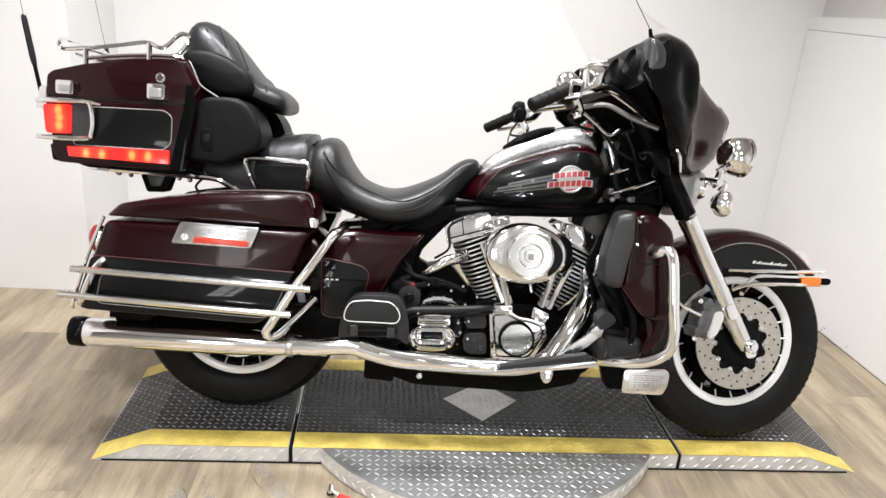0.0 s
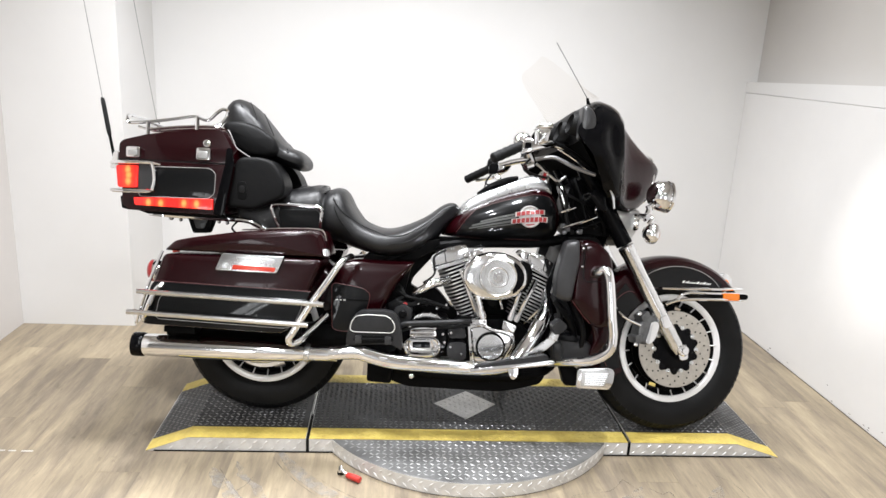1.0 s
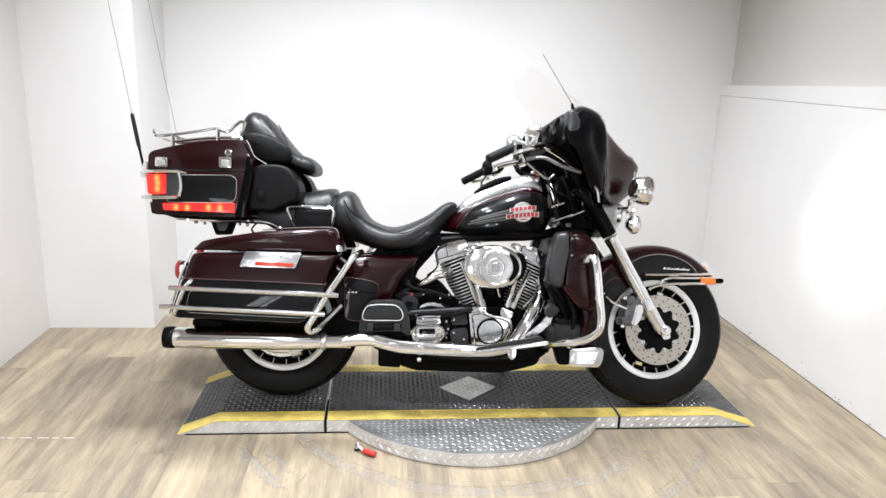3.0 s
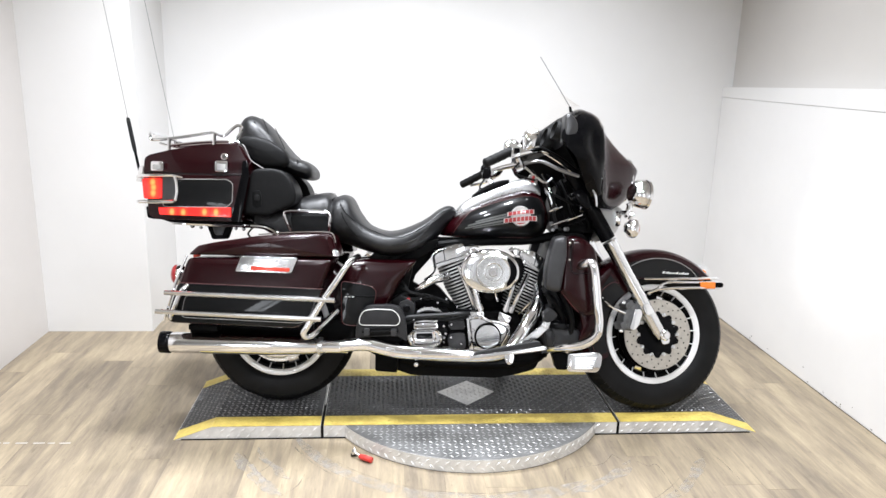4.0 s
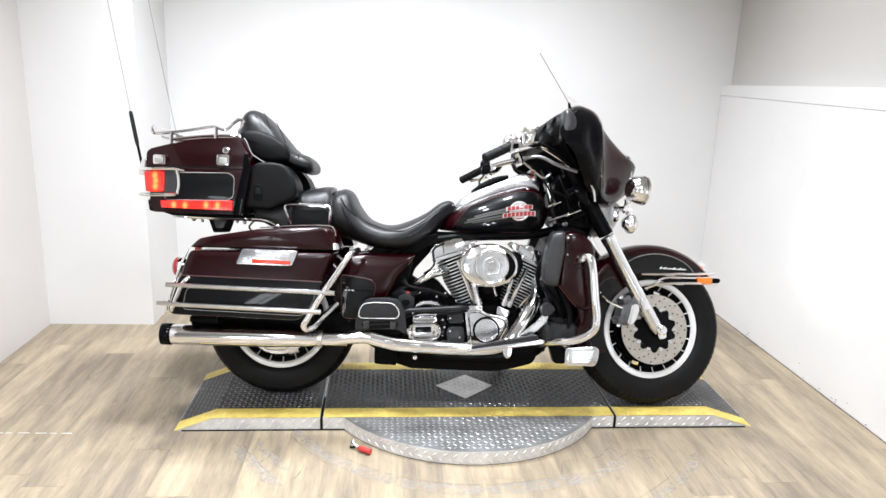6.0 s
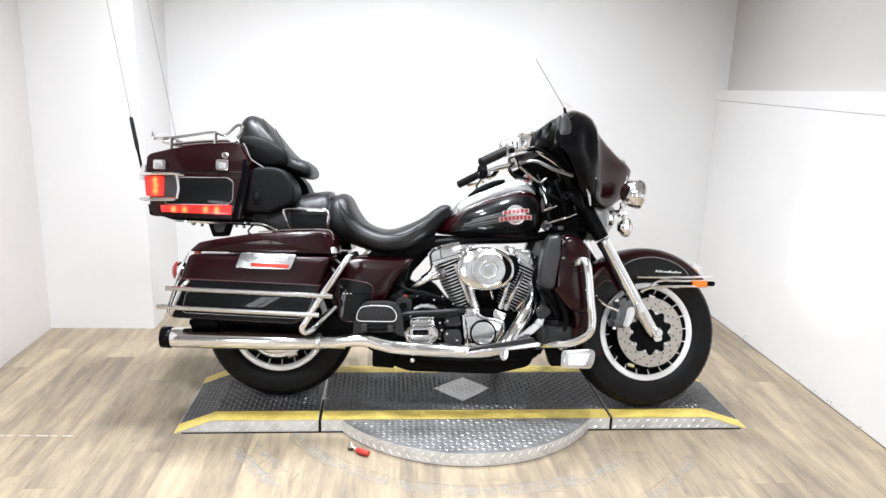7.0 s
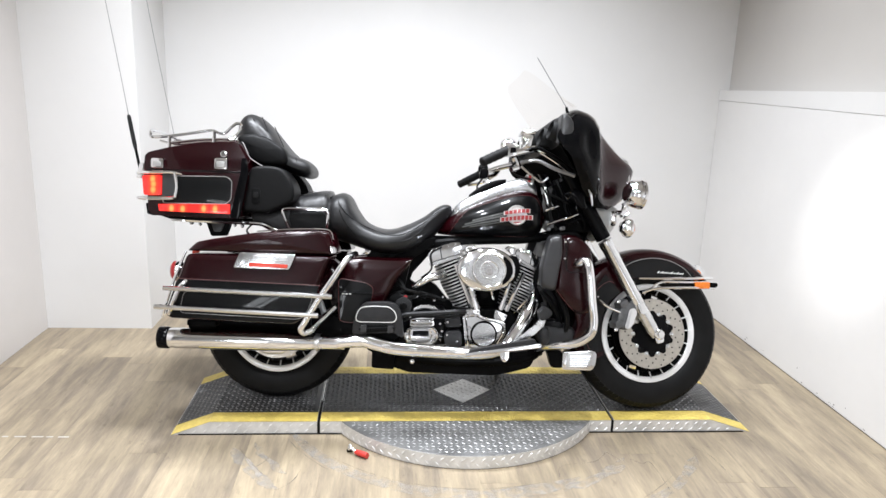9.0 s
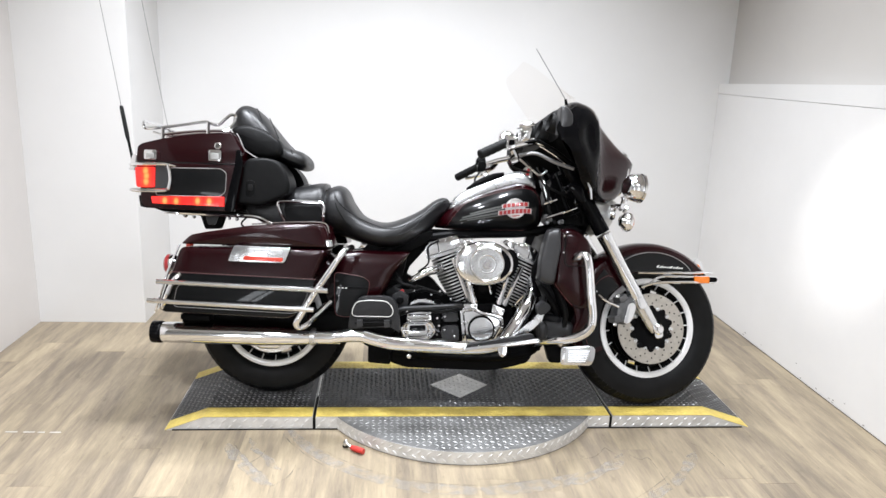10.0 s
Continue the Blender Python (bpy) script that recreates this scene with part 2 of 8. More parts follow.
GREY_VINYL = node_mat("grey_vinyl_flap", (0.03, 0.03, 0.032), rough=0.34, vary=0.55, scale=5)
DASH_GREY = node_mat("dark_grey_dash_plastic", (0.010, 0.010, 0.0105), rough=0.5, spec=0.2, vary=0.3, scale=14, bump=0.15, bump_scale=500)
SMOKE = node_mat("smoke_grey_satin_plastic", (0.026, 0.026, 0.027), rough=0.3, vary=0.3, scale=14)
EMBLEM_SILVER = node_mat("silver_emblem_enamel", (0.6, 0.585, 0.57), rough=0.3, metal=0.5, vary=0.2, scale=60)
TAPE = node_mat("faded_white_tape", (0.52, 0.49, 0.44), rough=0.6, vary=0.3, scale=30)
 
def scuff_material(name, base, low, high):
    """Patchy wear that lets the wood show through."""
    m = bpy.data.materials.new(name)
    m.use_nodes = True
    nt = m.node_tree
    L, N = nt.links.new, nt.nodes.new
    b = nt.nodes["Principled BSDF"]
    b.inputs["Base Color"].default_value = (*base, 1)
    b.inputs["Roughness"].default_value = 0.6
    tc, noise, mr = N("ShaderNodeTexCoord"), N("ShaderNodeTexNoise"), N("ShaderNodeMapRange")
    noise.inputs["Scale"].default_value, noise.inputs["Detail"].default_value = 26, 6
    L(tc.outputs["Object"], noise.inputs["Vector"])
    mr.inputs["From Min"].default_value, mr.inputs["From Max"].default_value = 0.36, 0.64
    mr.inputs["To Min"].default_value, mr.inputs["To Max"].default_value = low, high
    L(noise.outputs["Fac"], mr.inputs["Value"])
    L(mr.outputs["Result"], b.inputs["Alpha"])
    return m


SCUFF = scuff_material("grey_floor_wear", (0.36, 0.335, 0.3), 0.0, 0.5)
SCUFF_LINE = scuff_material("dark_floor_crack", (0.13, 0.115, 0.1), 0.05, 0.75)
SCUFF_PALE = scuff_material("pale_peeled_patch", (0.42, 0.39, 0.35), 0.2, 0.6)


def glass_mat(name, colour, rough=0.0):
    m = bpy.data.materials.new(name)
    m.use_nodes = True
    nt = m.node_tree
    b = nt.nodes["Principled BSDF"]
    b.inputs["Base Color"].default_value = (*colour, 1)
    b.inputs["Transmission Weight"].default_value = 1.0
    b.inputs["Roughness"].default_value = rough
    b.inputs["IOR"].default_value = 1.1
    return m


def thin_glass(name, tint, gloss):
    m = bpy.data.materials.new(name)
    m.use_nodes = True
    nt = m.node_tree
    nt.nodes.remove(nt.nodes["Principled BSDF"])
    clear, shine, mix = nt.nodes.new("ShaderNodeBsdfTransparent"), nt.nodes.new("ShaderNodeBsdfGlossy"), nt.nodes.new("ShaderNodeMixShader")
    clear.inputs["Color"].default_value = (*tint, 1)
    shine.inputs["Roughness"].default_value = 0.02
    mix.inputs["Fac"].default_value = gloss
    nt.links.new(clear.outputs["BSDF"], mix.inputs[1])
    nt.links.new(shine.outputs["BSDF"], mix.inputs[2])
    nt.links.new(mix.outputs["Shader"], nt.nodes["Material Output"].inputs["Surface"])
    return m


GLASS = thin_glass("clear_windshield", (0.965, 0.95, 0.935), 0.02)
DAYLIGHT = node_mat("daylight_pane", (0.9, 0.9, 0.9), emit=(0.92, 0.96, 1.0), emit_strength=9.0)
GLOW_PANEL = node_mat("added_glow_panel", (0.8, 0.8, 0.8), emit=(0.95, 0.97, 1.0), emit_strength=1.5)
LENS = glass_mat("clear_lamp_lens", (0.95, 0.95, 0.95), 0.05)

# ---- builders ----


def part(name, bm, mat, parent=None, label="", smooth=35, kind=""):
    """Links a bmesh as one mesh object; under a parent it is a part of it."""
    bmesh.ops.recalc_face_normals(bm, faces=bm.faces[:])
    me = bpy.data.meshes.new(name)
    bm.to_mesh(me)
    bm.free()
    me.materials.append(mat)
    if smooth:
        me.shade_smooth()
        me.set_sharp_from_angle(angle=radians(smooth))
    ob = new(name, me)
    ob.parent = parent
    if label or kind:
        tagged(ob, label, kind=kind)
    return ob


def empty(name, m=None, **tags):
    ob = new(name)
    if m is not None:
        ob.matrix_world = m
    return tagged(ob, **tags)


def box(x0, x1, y0, y1, z0, z1, bev=0.0, seg=1):
    bm = bmesh.new()
    bmesh.ops.create_cube(bm, size=1, matrix=Matrix.Translation(((x0 + x1) / 2, (y0 + y1) / 2, (z0 + z1) / 2)) @ Matrix.Diagonal((abs(x1 - x0), abs(y1 - y0), abs(z1 - z0), 1)))
    if bev:
        bmesh.ops.bevel(bm, geom=bm.edges[:], offset=bev, segments=seg, profile=0.5, affect="EDGES")
    return bm


def join(*bms):
    """Adds the others into the first."""
    out = bms[0]
    for b in bms[1:]:
        me = bpy.data.meshes.new("tmp")
        b.to_mesh(me)
        out.from_mesh(me)
        b.free()
        bpy.data.meshes.remove(me)
    return out


def spline(pts, n=6, closed=False):
    """Catmull-Rom points through pts."""
    P = [Vector(p) for p in pts]
    out = []
    k = len(P)
    for i in range(k if closed else k - 1):
        if closed:
            a, b, c, d = P[i - 1], P[i], P[(i + 1) % k], P[(i + 2) % k]
        else:
            a, b, c, d = P[max(i - 1, 0)], P[i], P[i + 1], P[min(i + 2, k - 1)]
        for j in range(n):
            t = j / n
            out.append(0.5 * ((2 * b) + (c - a) * t + (2 * a - 5 * b + 4 * c - d) * t * t + (3 * b - a - 3 * c + d) * t ** 3))
    if not closed:
        out.append(P[-1])
    return out


def tube(pts, r, segs=10, n=5, closed=False, smooth=True):
    """A round tube along pts; r may be a list, one radius for each point."""
    rr = r if isinstance(r, (list, tuple)) else [r] * len(pts)
    path = spline(pts, n, closed) if smooth else [Vector(p) for p in pts]
    if smooth:
        rad = []
        cnt = len(pts) if closed else len(pts) - 1
        for i in range(cnt):
            for j in range(n):
                rad.append(rr[i] + (rr[(i + 1) % len(rr)] - rr[i]) * j / n)
        if not closed:
            rad.append(rr[-1])
    else:
        rad = rr
    bm = bmesh.new()
    rings = []
    m = len(path)
    nrm = None
    for i, p in enumerate(path):
        a = path[i - 1] if (i or closed) else path[i]
        b = path[(i + 1) % m] if (i < m - 1 or closed) else path[i]
        tan = (b - a).normalized()
        if nrm is None:
            nrm = tan.orthogonal().normalized()
        else:
            nrm = (nrm - tan * nrm.dot(tan)).normalized()
        bi = tan.cross(nrm)
        rings.append([bm.verts.new(p + rad[i] * (math.cos(2 * math.pi * k / segs) * nrm + math.sin(2 * math.pi * k / segs) * bi)) for k in range(segs)])
    for i in range(m if closed else m - 1):
        A, B = rings[i], rings[(i + 1) % m]
        for k in range(segs):
            bm.faces.new((A[k], A[(k + 1) % segs], B[(k + 1) % segs], B[k]))
    if not closed:
        bm.faces.new(rings[0])
        bm.faces.new(rings[-1][::-1])
    return bm


def rings_mesh(rings, cap=True, closed=True):
    """A skin over rings of points of equal count."""
    bm = bmesh.new()
    R = [[bm.verts.new(p) for p in ring] for ring in rings]
    n = len(R[0])
    for A, B in zip(R, R[1:]):
        for k in range(n if closed else n - 1):
            bm.faces.new((A[k], A[(k + 1) % n], B[(k + 1) % n], B[k]))
    if cap and closed:
        bm.faces.new(R[0])
        bm.faces.new(R[-1][::-1])
    return bm


def lathe(profile, m, segs=32, cap=False):
    """Turns (radius, along) pairs round the local z of m."""
    rings = []
    for r, z in profile:
        rings.append([m @ Vector((r * math.cos(2 * math.pi * k / segs), r * math.sin(2 * math.pi * k / segs), z)) for k in range(segs)])
    return rings_mesh(rings, cap)


def grid_mesh(rows, thick=0.0):
    """A sheet over rows of points, made solid where thick is given."""
    bm = bmesh.new()
    R = [[bm.verts.new(p) for p in row] for row in rows]
    for A, B in zip(R, R[1:]):
        for k in range(len(A) - 1):
            bm.faces.new((A[k], A[k + 1], B[k + 1], B[k]))
    if thick:
        bmesh.ops.recalc_face_normals(bm, faces=bm.faces[:])
        bmesh.ops.solidify(bm, geom=bm.faces[:], thickness=thick)
    return bm

# ---- the room ----
XL, XR, YB, YJ, XJ, YS = -2.15, 1.71, 1.74, 1.21, -1.6, -5.0
YE = -1.9
XW, YW = -4.0, -1.6  # the hall behind the bay is wider
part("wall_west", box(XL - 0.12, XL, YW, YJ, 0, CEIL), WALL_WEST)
part("wall_jog", box(XL - 0.12, XJ, YJ, YB + 0.12, 0, CEIL), WALL)
part("wall_north", box(XJ, XR + 0.3, YB, YB + 0.12, 0, CEIL), WALL)
part("wall_hall_north", box(XW - 0.12, XL - 0.12, YW, YW + 0.12, 0, CEIL), WALL_BACK)
part("wall_hall_west", box(XW - 0.12, XW, YS, YW, 0, CEIL), WALL_BACK)
WX0, WX1, WZ0, WZ1 = -2.62, -2.04, 0.3, 1.5
DX0, DX1, DZ1 = 0.45, 1.4, 2.05
bm = join(box(XW - 0.12, WX0, YS - 0.12, YS, 0, CEIL), box(WX1, DX0, YS - 0.12, YS, 0, CEIL), box(DX1, XR + 0.3, YS - 0.12, YS, 0, CEIL), box(DX0, DX1, YS - 0.12, YS, DZ1, CEIL),
          box(WX0, WX1, YS - 0.12, YS, 0, WZ0), box(WX0, WX1, YS - 0.12, YS, WZ1, CEIL))
part("wall_south", bm, WALL_BACK)
# glowing panel added out of view, to reflect in the bike's paint
tagged(part("backdrop", box(DX0 - 0.1, DX1 + 0.1, YS - 0.16, YS - 0.14, 0, DZ1 + 0.1), GLOW_PANEL), "unseen glowing panel added behind the rear wall opening", "backdrop", kind="structure")
part("ceiling", box(XW - 0.12, XR + 0.3, YS - 0.12, YB + 0.12, CEIL, CEIL + 0.1), CEIL_M)
part("wall_east", box(XR, XR + 0.16, YE, YB, 0, 1.315, 0.004), WALL_EAST)
part("wall_hall_east", box(XR, XR + 0.16, YS, YE, 0, 1.315), WALL_BACK)
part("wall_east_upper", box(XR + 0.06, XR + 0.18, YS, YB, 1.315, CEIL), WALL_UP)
window = empty("window_1", label="bright daylight window in the rear hall wall", category="window", kind="structure")
part("pane", box(WX0, WX1, YS - 0.09, YS - 0.08, WZ0, WZ1), DAYLIGHT, window, "bright daylight pane")
for x0, x1, z0, z1 in ((WX0, WX0 + 0.04, WZ0, WZ1), (WX1 - 0.04, WX1, WZ0, WZ1), (WX0 + 0.04, WX1 - 0.04, WZ0, WZ0 + 0.04), (WX0 + 0.04, WX1 - 0.04, WZ1 - 0.04, WZ1),
                       (-2.27, -2.23, WZ0 + 0.04, WZ1 - 0.04)):
    part("window_bar", box(x0, x1, YS - 0.07, YS + 0.01, z0, z1, 0.003), WALL, window)


def sloping_trim():
    bm = bmesh.new()
    ya, yb = YB, -4.9
    za, zb = 1.374, 1.374 + 0.0235 * (ya - yb)
    prof = [(XR - 0.0012, 1.3155), (XR + 0.058, 1.3155)]
    a = [bm.verts.new((x, ya, z)) for x, z in (*prof, (XR + 0.058, za), (XR - 0.0012, za))]
    b = [bm.verts.new((x, yb, z)) for x, z in (*prof, (XR + 0.058, zb), (XR - 0.0012, zb))]
    for k in range(4):
        bm.faces.new((a[k], a[(k + 1) % 4], b[(k + 1) % 4], b[k]))
    bm.faces.new(a), bm.faces.new(b[::-1])
    return bm


part("trim", sloping_trim(), WALL, smooth=0)
for nm in ("wall_west", "wall_jog", "wall_north", "wall_south", "wall_hall_north", "wall_hall_west", "wall_hall_east", "wall_east", "wall_east_upper", "ceiling", "trim"):
    tagged(bpy.data.objects[nm], {"ceiling": "off-white painted flat ceiling", "wall_east_upper": "upper wall set back above ledge, shade painted in as beige",
                                  "trim": "white painted trim board capping the lower wall",
                                  "wall_south": "pale grey painted rear wall of the hall", "wall_hall_north": "grey painted side wall of the hall", "wall_hall_west": "grey painted side wall of the hall", "wall_hall_east": "grey painted side wall of the hall"}.get(nm, "smooth white painted photo bay wall"), "wall" if "wall" in nm else nm, kind="structure")

floor = part("floor", box(XW - 0.12, XR + 0.1, YS - 0.12, YB + 0.12, -0.06, -0.009), SUBFLOOR)
tagged(floor, "grey-brown wood look plank floor, scuffed in arcs", "floor", kind="structure")

# ceiling panels, above the view
for px, py, sx, sy, power, fan in PANELS:
    lamp = empty("ceiling_light", label="white ceiling light panel in a thin metal frame", category="ceiling light", group="ceiling lights")
    bm = box(px - sx / 2 - 0.03, px + sx / 2 + 0.03, py - sy / 2 - 0.03, py + sy / 2 + 0.03, CEIL - 0.07, CEIL, 0.004)
    part("housing", bm, CEIL_M, lamp)

spot = empty("ceiling_spotlight", label="small dark ceiling spotlight aimed at the wall", category="spotlight")
aim_m = look(SPOT_AT, SPOT_AIM)
part("lamp_can", lathe([(0.0005, 0.11), (0.035, 0.11), (0.042, 0.09), (0.042, -0.01), (0.038, -0.01), (0.036, 0.03)], aim_m, 24), PLASTIC, spot, "dark lamp can")
part("stem", tube([Vector(SPOT_AT) + Vector((0, 0, 0.04)), Vector((SPOT_AT[0], SPOT_AT[1], CEIL))], 0.009, 8, smooth=False), PLASTIC, spot)

# ---- turntable platform ----
PT = 0.056
PX0, PX1, PY1 = -1.162, 1.214, 0.545
KL, KR, J1, J2 = -1.01, 1.04, -0.584, 0.62
platform = empty("turntable_platform", label="steel motorcycle turntable with dark tread plate and yellow edges", category="platform")


def plate_segment(x0, x1, ramp):
    """A deck plate, tapered to the ground on the ramp side (-1, 0, 1)."""
    top = [(x0, 0.0 if ramp == -1 else PT), (KL, PT)] if ramp == -1 else [(x0, PT)]
    if ramp == 1:
        top += [(KR, PT), (x1, 0.0)]
    else:
        top += [(x1, PT)]
    bot = [(x1, -0.0)] if ramp != 1 else []
    bot += [(x0, -0.0)] if ramp != -1 else []
    prof = top + bot
    bm = bmesh.new()
    a = [bm.verts.new((x, 0.0, max(z - 0.002, 0.0))) for x, z in prof]
    b = [bm.verts.new((x, PY1, max(z - 0.002, 0.0))) for x, z in prof]
    n = len(prof)
    bm.faces.new(a), bm.faces.new(b[::-1])
    for k in range(n):
        bm.faces.new((a[k], a[(k + 1) % n], b[(k + 1) % n], b[k]))
    return bm


def deck_z(x):
    if x < KL:
        return PT * (x - PX0) / (KL - PX0)
    if x > KR:
        return PT * (PX1 - x) / (PX1 - KR)
    return PT


def deck_sheet(x0, x1, y0, y1, lift, thick=0.0):
    xs = sorted({x0, x1, *[k for k in (KL, KR) if x0 < k < x1]})
    return grid_mesh([[(x, y, deck_z(x) + lift) for x in xs] for y in (y0, y1)], thick)


GAP = 0.006
SEG = [(PX0, J1 - GAP, -1), (J1 + GAP, J2 - GAP, 0), (J2 + GAP, PX1, 1)]


def lug(bm, at, along, across, normal, length=0.026, width=0.008, height=0.0016):
    """One raised tread of a plate: a low ridge with tapered ends."""
    at, along, across, normal = Vector(at), Vector(along), Vector(across), Vector(normal)
    e0, e1 = at - along * length / 2, at + along * length / 2
    s0, s1 = at - across * width / 2, at + across * width / 2
    t0, t1 = at - along * length / 5 + normal * height, at + along * length / 5 + normal * height
    v = [bm.verts.new(p) for p in (e0, s0, e1, s1, t0, t1)]
    for f in ((0, 1, 4), (1, 5, 4), (1, 2, 5), (2, 3, 5), (3, 4, 5), (3, 0, 4)):
        bm.faces.new([v[i] for i in f])


for i, (x0, x1, ramp) in enumerate(SEG):
    seg = part("ramp" if ramp else "deck", plate_segment(x0, x1, ramp), PLATE_ALU, platform, smooth=0)
    part("tread_sheet", deck_sheet(x0 + 0.002, x1 - 0.002, 0.078, 0.47, 0.0, 0.001), PLATE_DARK, seg, "dark grey rubberised tread sheet", smooth=0)
    part("yellow_edge", deck_sheet(x0 + 0.001, x1 - 0.001, -0.001, 0.078, 0.0005, 0.001), YELLOW, seg, "worn yellow painted edge strip", smooth=0)
    part("yellow_edge", deck_sheet(x0 + 0.001, x1 - 0.001, 0.47, PY1 + 0.001, 0.0005, 0.001), YELLOW, seg, "worn yellow painted edge strip", smooth=0)
    dark, alu, yel = bmesh.new(), bmesh.new(), bmesh.new()
    step = 0.0205
    nx, ny = int((x1 - x0) / step), int(PY1 / step)
    for a in range(nx):
        for b in range(ny):
            x, y = x0 + (a + 0.5) * step, (b + 0.5) * step
            z = deck_z(x)
            sl = (deck_z(x + 0.001) - deck_z(x - 0.001)) / 0.002
            d = 1 if (a + b) % 2 else -1
            al = Vector((0.78, 0.62 * d, 0.78 * sl)).normalized()
            ac = Vector((-0.62 * d, 0.78, -0.62 * d * sl)).normalized()
            on_yellow = y < 0.085 or y > 0.462
            rhombus = abs(x - 0.02) / 0.127 + abs(y - 0.283) / 0.123 < 1.08
            if rhombus:
                continue
            lug(yel if on_yellow else dark, (x, y, z + 0.0012), al, ac, Vector((-sl, 0, 1)).normalized(), length=0.02, width=0.0065, height=0.0011 if on_yellow else 0.002)
    part("deck_tread", dark, LUG_DARK, seg, "raised dark tread lugs", 20, "stuff")
    part("painted_tread", yel, YELLOW, seg, "yellow painted tread lugs", 20, "stuff")
    for a in range(int((x1 - x0) / 0.02)):
        x = x0 + (a + 0.5) * 0.02
        for row in range(2):
            z = 0.014 + 0.026 * row
            if z + 0.012 > deck_z(x) or z + 0.012 > deck_z(x + 0.012) or z + 0.012 > deck_z(x - 0.012) or (a + row) % 2:
                continue
            if -0.5 < x < 0.53:
                continue
            d = 1 if row else 1
            lug(alu, (x, -0.0005, z), Vector((0.75, 0, 0.66 * d)).normalized(), Vector((-0.66 * d, 0, 0.75)).normalized(), (0, -1, 0), 0.026, 0.007, 0.0022)
    part("skirt_tread", alu, LUG_BRIGHT, seg, "bright raised lugs on bare aluminium", 20, "stuff")

# front half disc of the turntable
DCX, DCY, DR = 0.016, 0.322, 0.602
a0 = math.asin(DCY / DR)


def disc_segment():
    n = 48
    pts = []
    for k in range(n + 1):
        a = -math.pi + a0 + (math.pi - 2 * a0) * k / n
        pts.append((DCX + DR * math.cos(a), min(DCY + DR * math.sin(a), -0.0015)))
    return rings_mesh([[(x, y, 0.001) for x, y in pts], [(x, y, PT - 0.004) for x, y in pts], [(DCX + (x - DCX) * 0.994, y + 0.003 if y < -0.01 else y, PT - 0.001) for x, y in pts]])


disc = part("half_disc", disc_segment(), DISC_PLATE, platform, "bare aluminium tread plate half disc", 30)
dl = bmesh.new()
skl = bmesh.new()
for a in range(52):
    for b in range(14):
        x, y = DCX - 0.6 + a * 0.0235, -0.012 - b * 0.0215
        if (x - DCX) ** 2 + (y - DCY) ** 2 > (DR - 0.016) ** 2:
            continue
        d = 1 if (a + b) % 2 else -1
        lug(dl, (x, y, PT - 0.0008), Vector((0.78, 0.62 * d, 0)), Vector((-0.62 * d, 0.78, 0)), (0, 0, 1), 0.022, 0.006, 0.0013)
for k in range(64):
    a = -math.pi + a0 + (math.pi - 2 * a0) * (k + 0.5) / 64
    nrm = Vector((math.cos(a), math.sin(a), 0))
    tan = Vector((-math.sin(a), math.cos(a), 0))
    for row in range(2):
        if (k + row) % 2:
            continue
        d = 1 if row else -1
        al = (tan * 0.75 + Vector((0, 0, 0.66 * d))).normalized()
        ac = (Vector((0, 0, 0.75)) - tan * 0.66 * d).normalized()
        p = Vector((DCX, DCY, 0.016 + 0.022 * row)) + nrm * (DR + 0.0003)
        lug(skl, p, al, ac, nrm, 0.026, 0.007, 0.0022)
part("disc_tread", dl, DISC_LUG, disc, "raised aluminium lugs", 20, "stuff")
n_ = 48
arc = [(-math.pi + a0 + (math.pi - 2 * a0) * k / n_) for k in range(n_ + 1)]
part("disc_skirt", grid_mesh([[(DCX + (DR + 0.0002) * math.cos(a), min(DCY + (DR + 0.0002) * math.sin(a), -0.0018), z) for z in (0.003, 0.03, PT - 0.003)] for a in arc], 0.0004), PLATE_ALU, disc, "bare aluminium disc skirt", 30)
part("skirt_tread", skl, LUG_BRIGHT, disc, "bright raised lugs", 20, "stuff")


def rhombus_plate():
    pts = [(-0.107, 0.288), (0.014, 0.16), (0.147, 0.288), (0.036, 0.403)]
    return rings_mesh([[(x, y, PT + 0.0005) for x, y in pts], [(x, y, PT + 0.003) for x, y in pts]])


rh = part("diamond_plate", rhombus_plate(), PLATE_ALU, platform, "bare aluminium diamond shaped inset plate", 0)
rl = bmesh.new()
for a in range(14):
    for b in range(14):
        x, y = -0.12 + a * 0.02, 0.16 + b * 0.02
        if abs(x - 0.02) / 0.127 + abs(y - 0.283) / 0.123 > 0.88:
            continue
        d = 1 if (a + b) % 2 else -1
        lug(rl, (x, y, PT + 0.003), Vector((0.78, 0.62 * d, 0)), Vector((-0.62 * d, 0.78, 0)), (0, 0, 1), 0.018, 0.006, 0.0015)
part("diamond_tread", rl, LUG_BRIGHT, rh, "small raised lugs", 20, "stuff")
part("hinge_pin", tube([(J1, 0.18, PT + 0.001), (J1, 0.46, PT + 0.001)], 0.0035, 8, smooth=False), ALU, platform, "bright hinge pin in the joint")
for jx in (J1, J2):
    part("joint_seal", box(jx - GAP + 0.0005, jx + GAP - 0.0005, 0.002, PY1 - 0.002, 0.0, PT - 0.006), RUBBER_BLACK, platform, "black rubber joint seal")
part("base_skid", box(PX0 + 0.03, PX1 - 0.03, -0.004, PY1, 0.0, 0.004), RUBBER_BLACK, platform, "black rubber base skid")

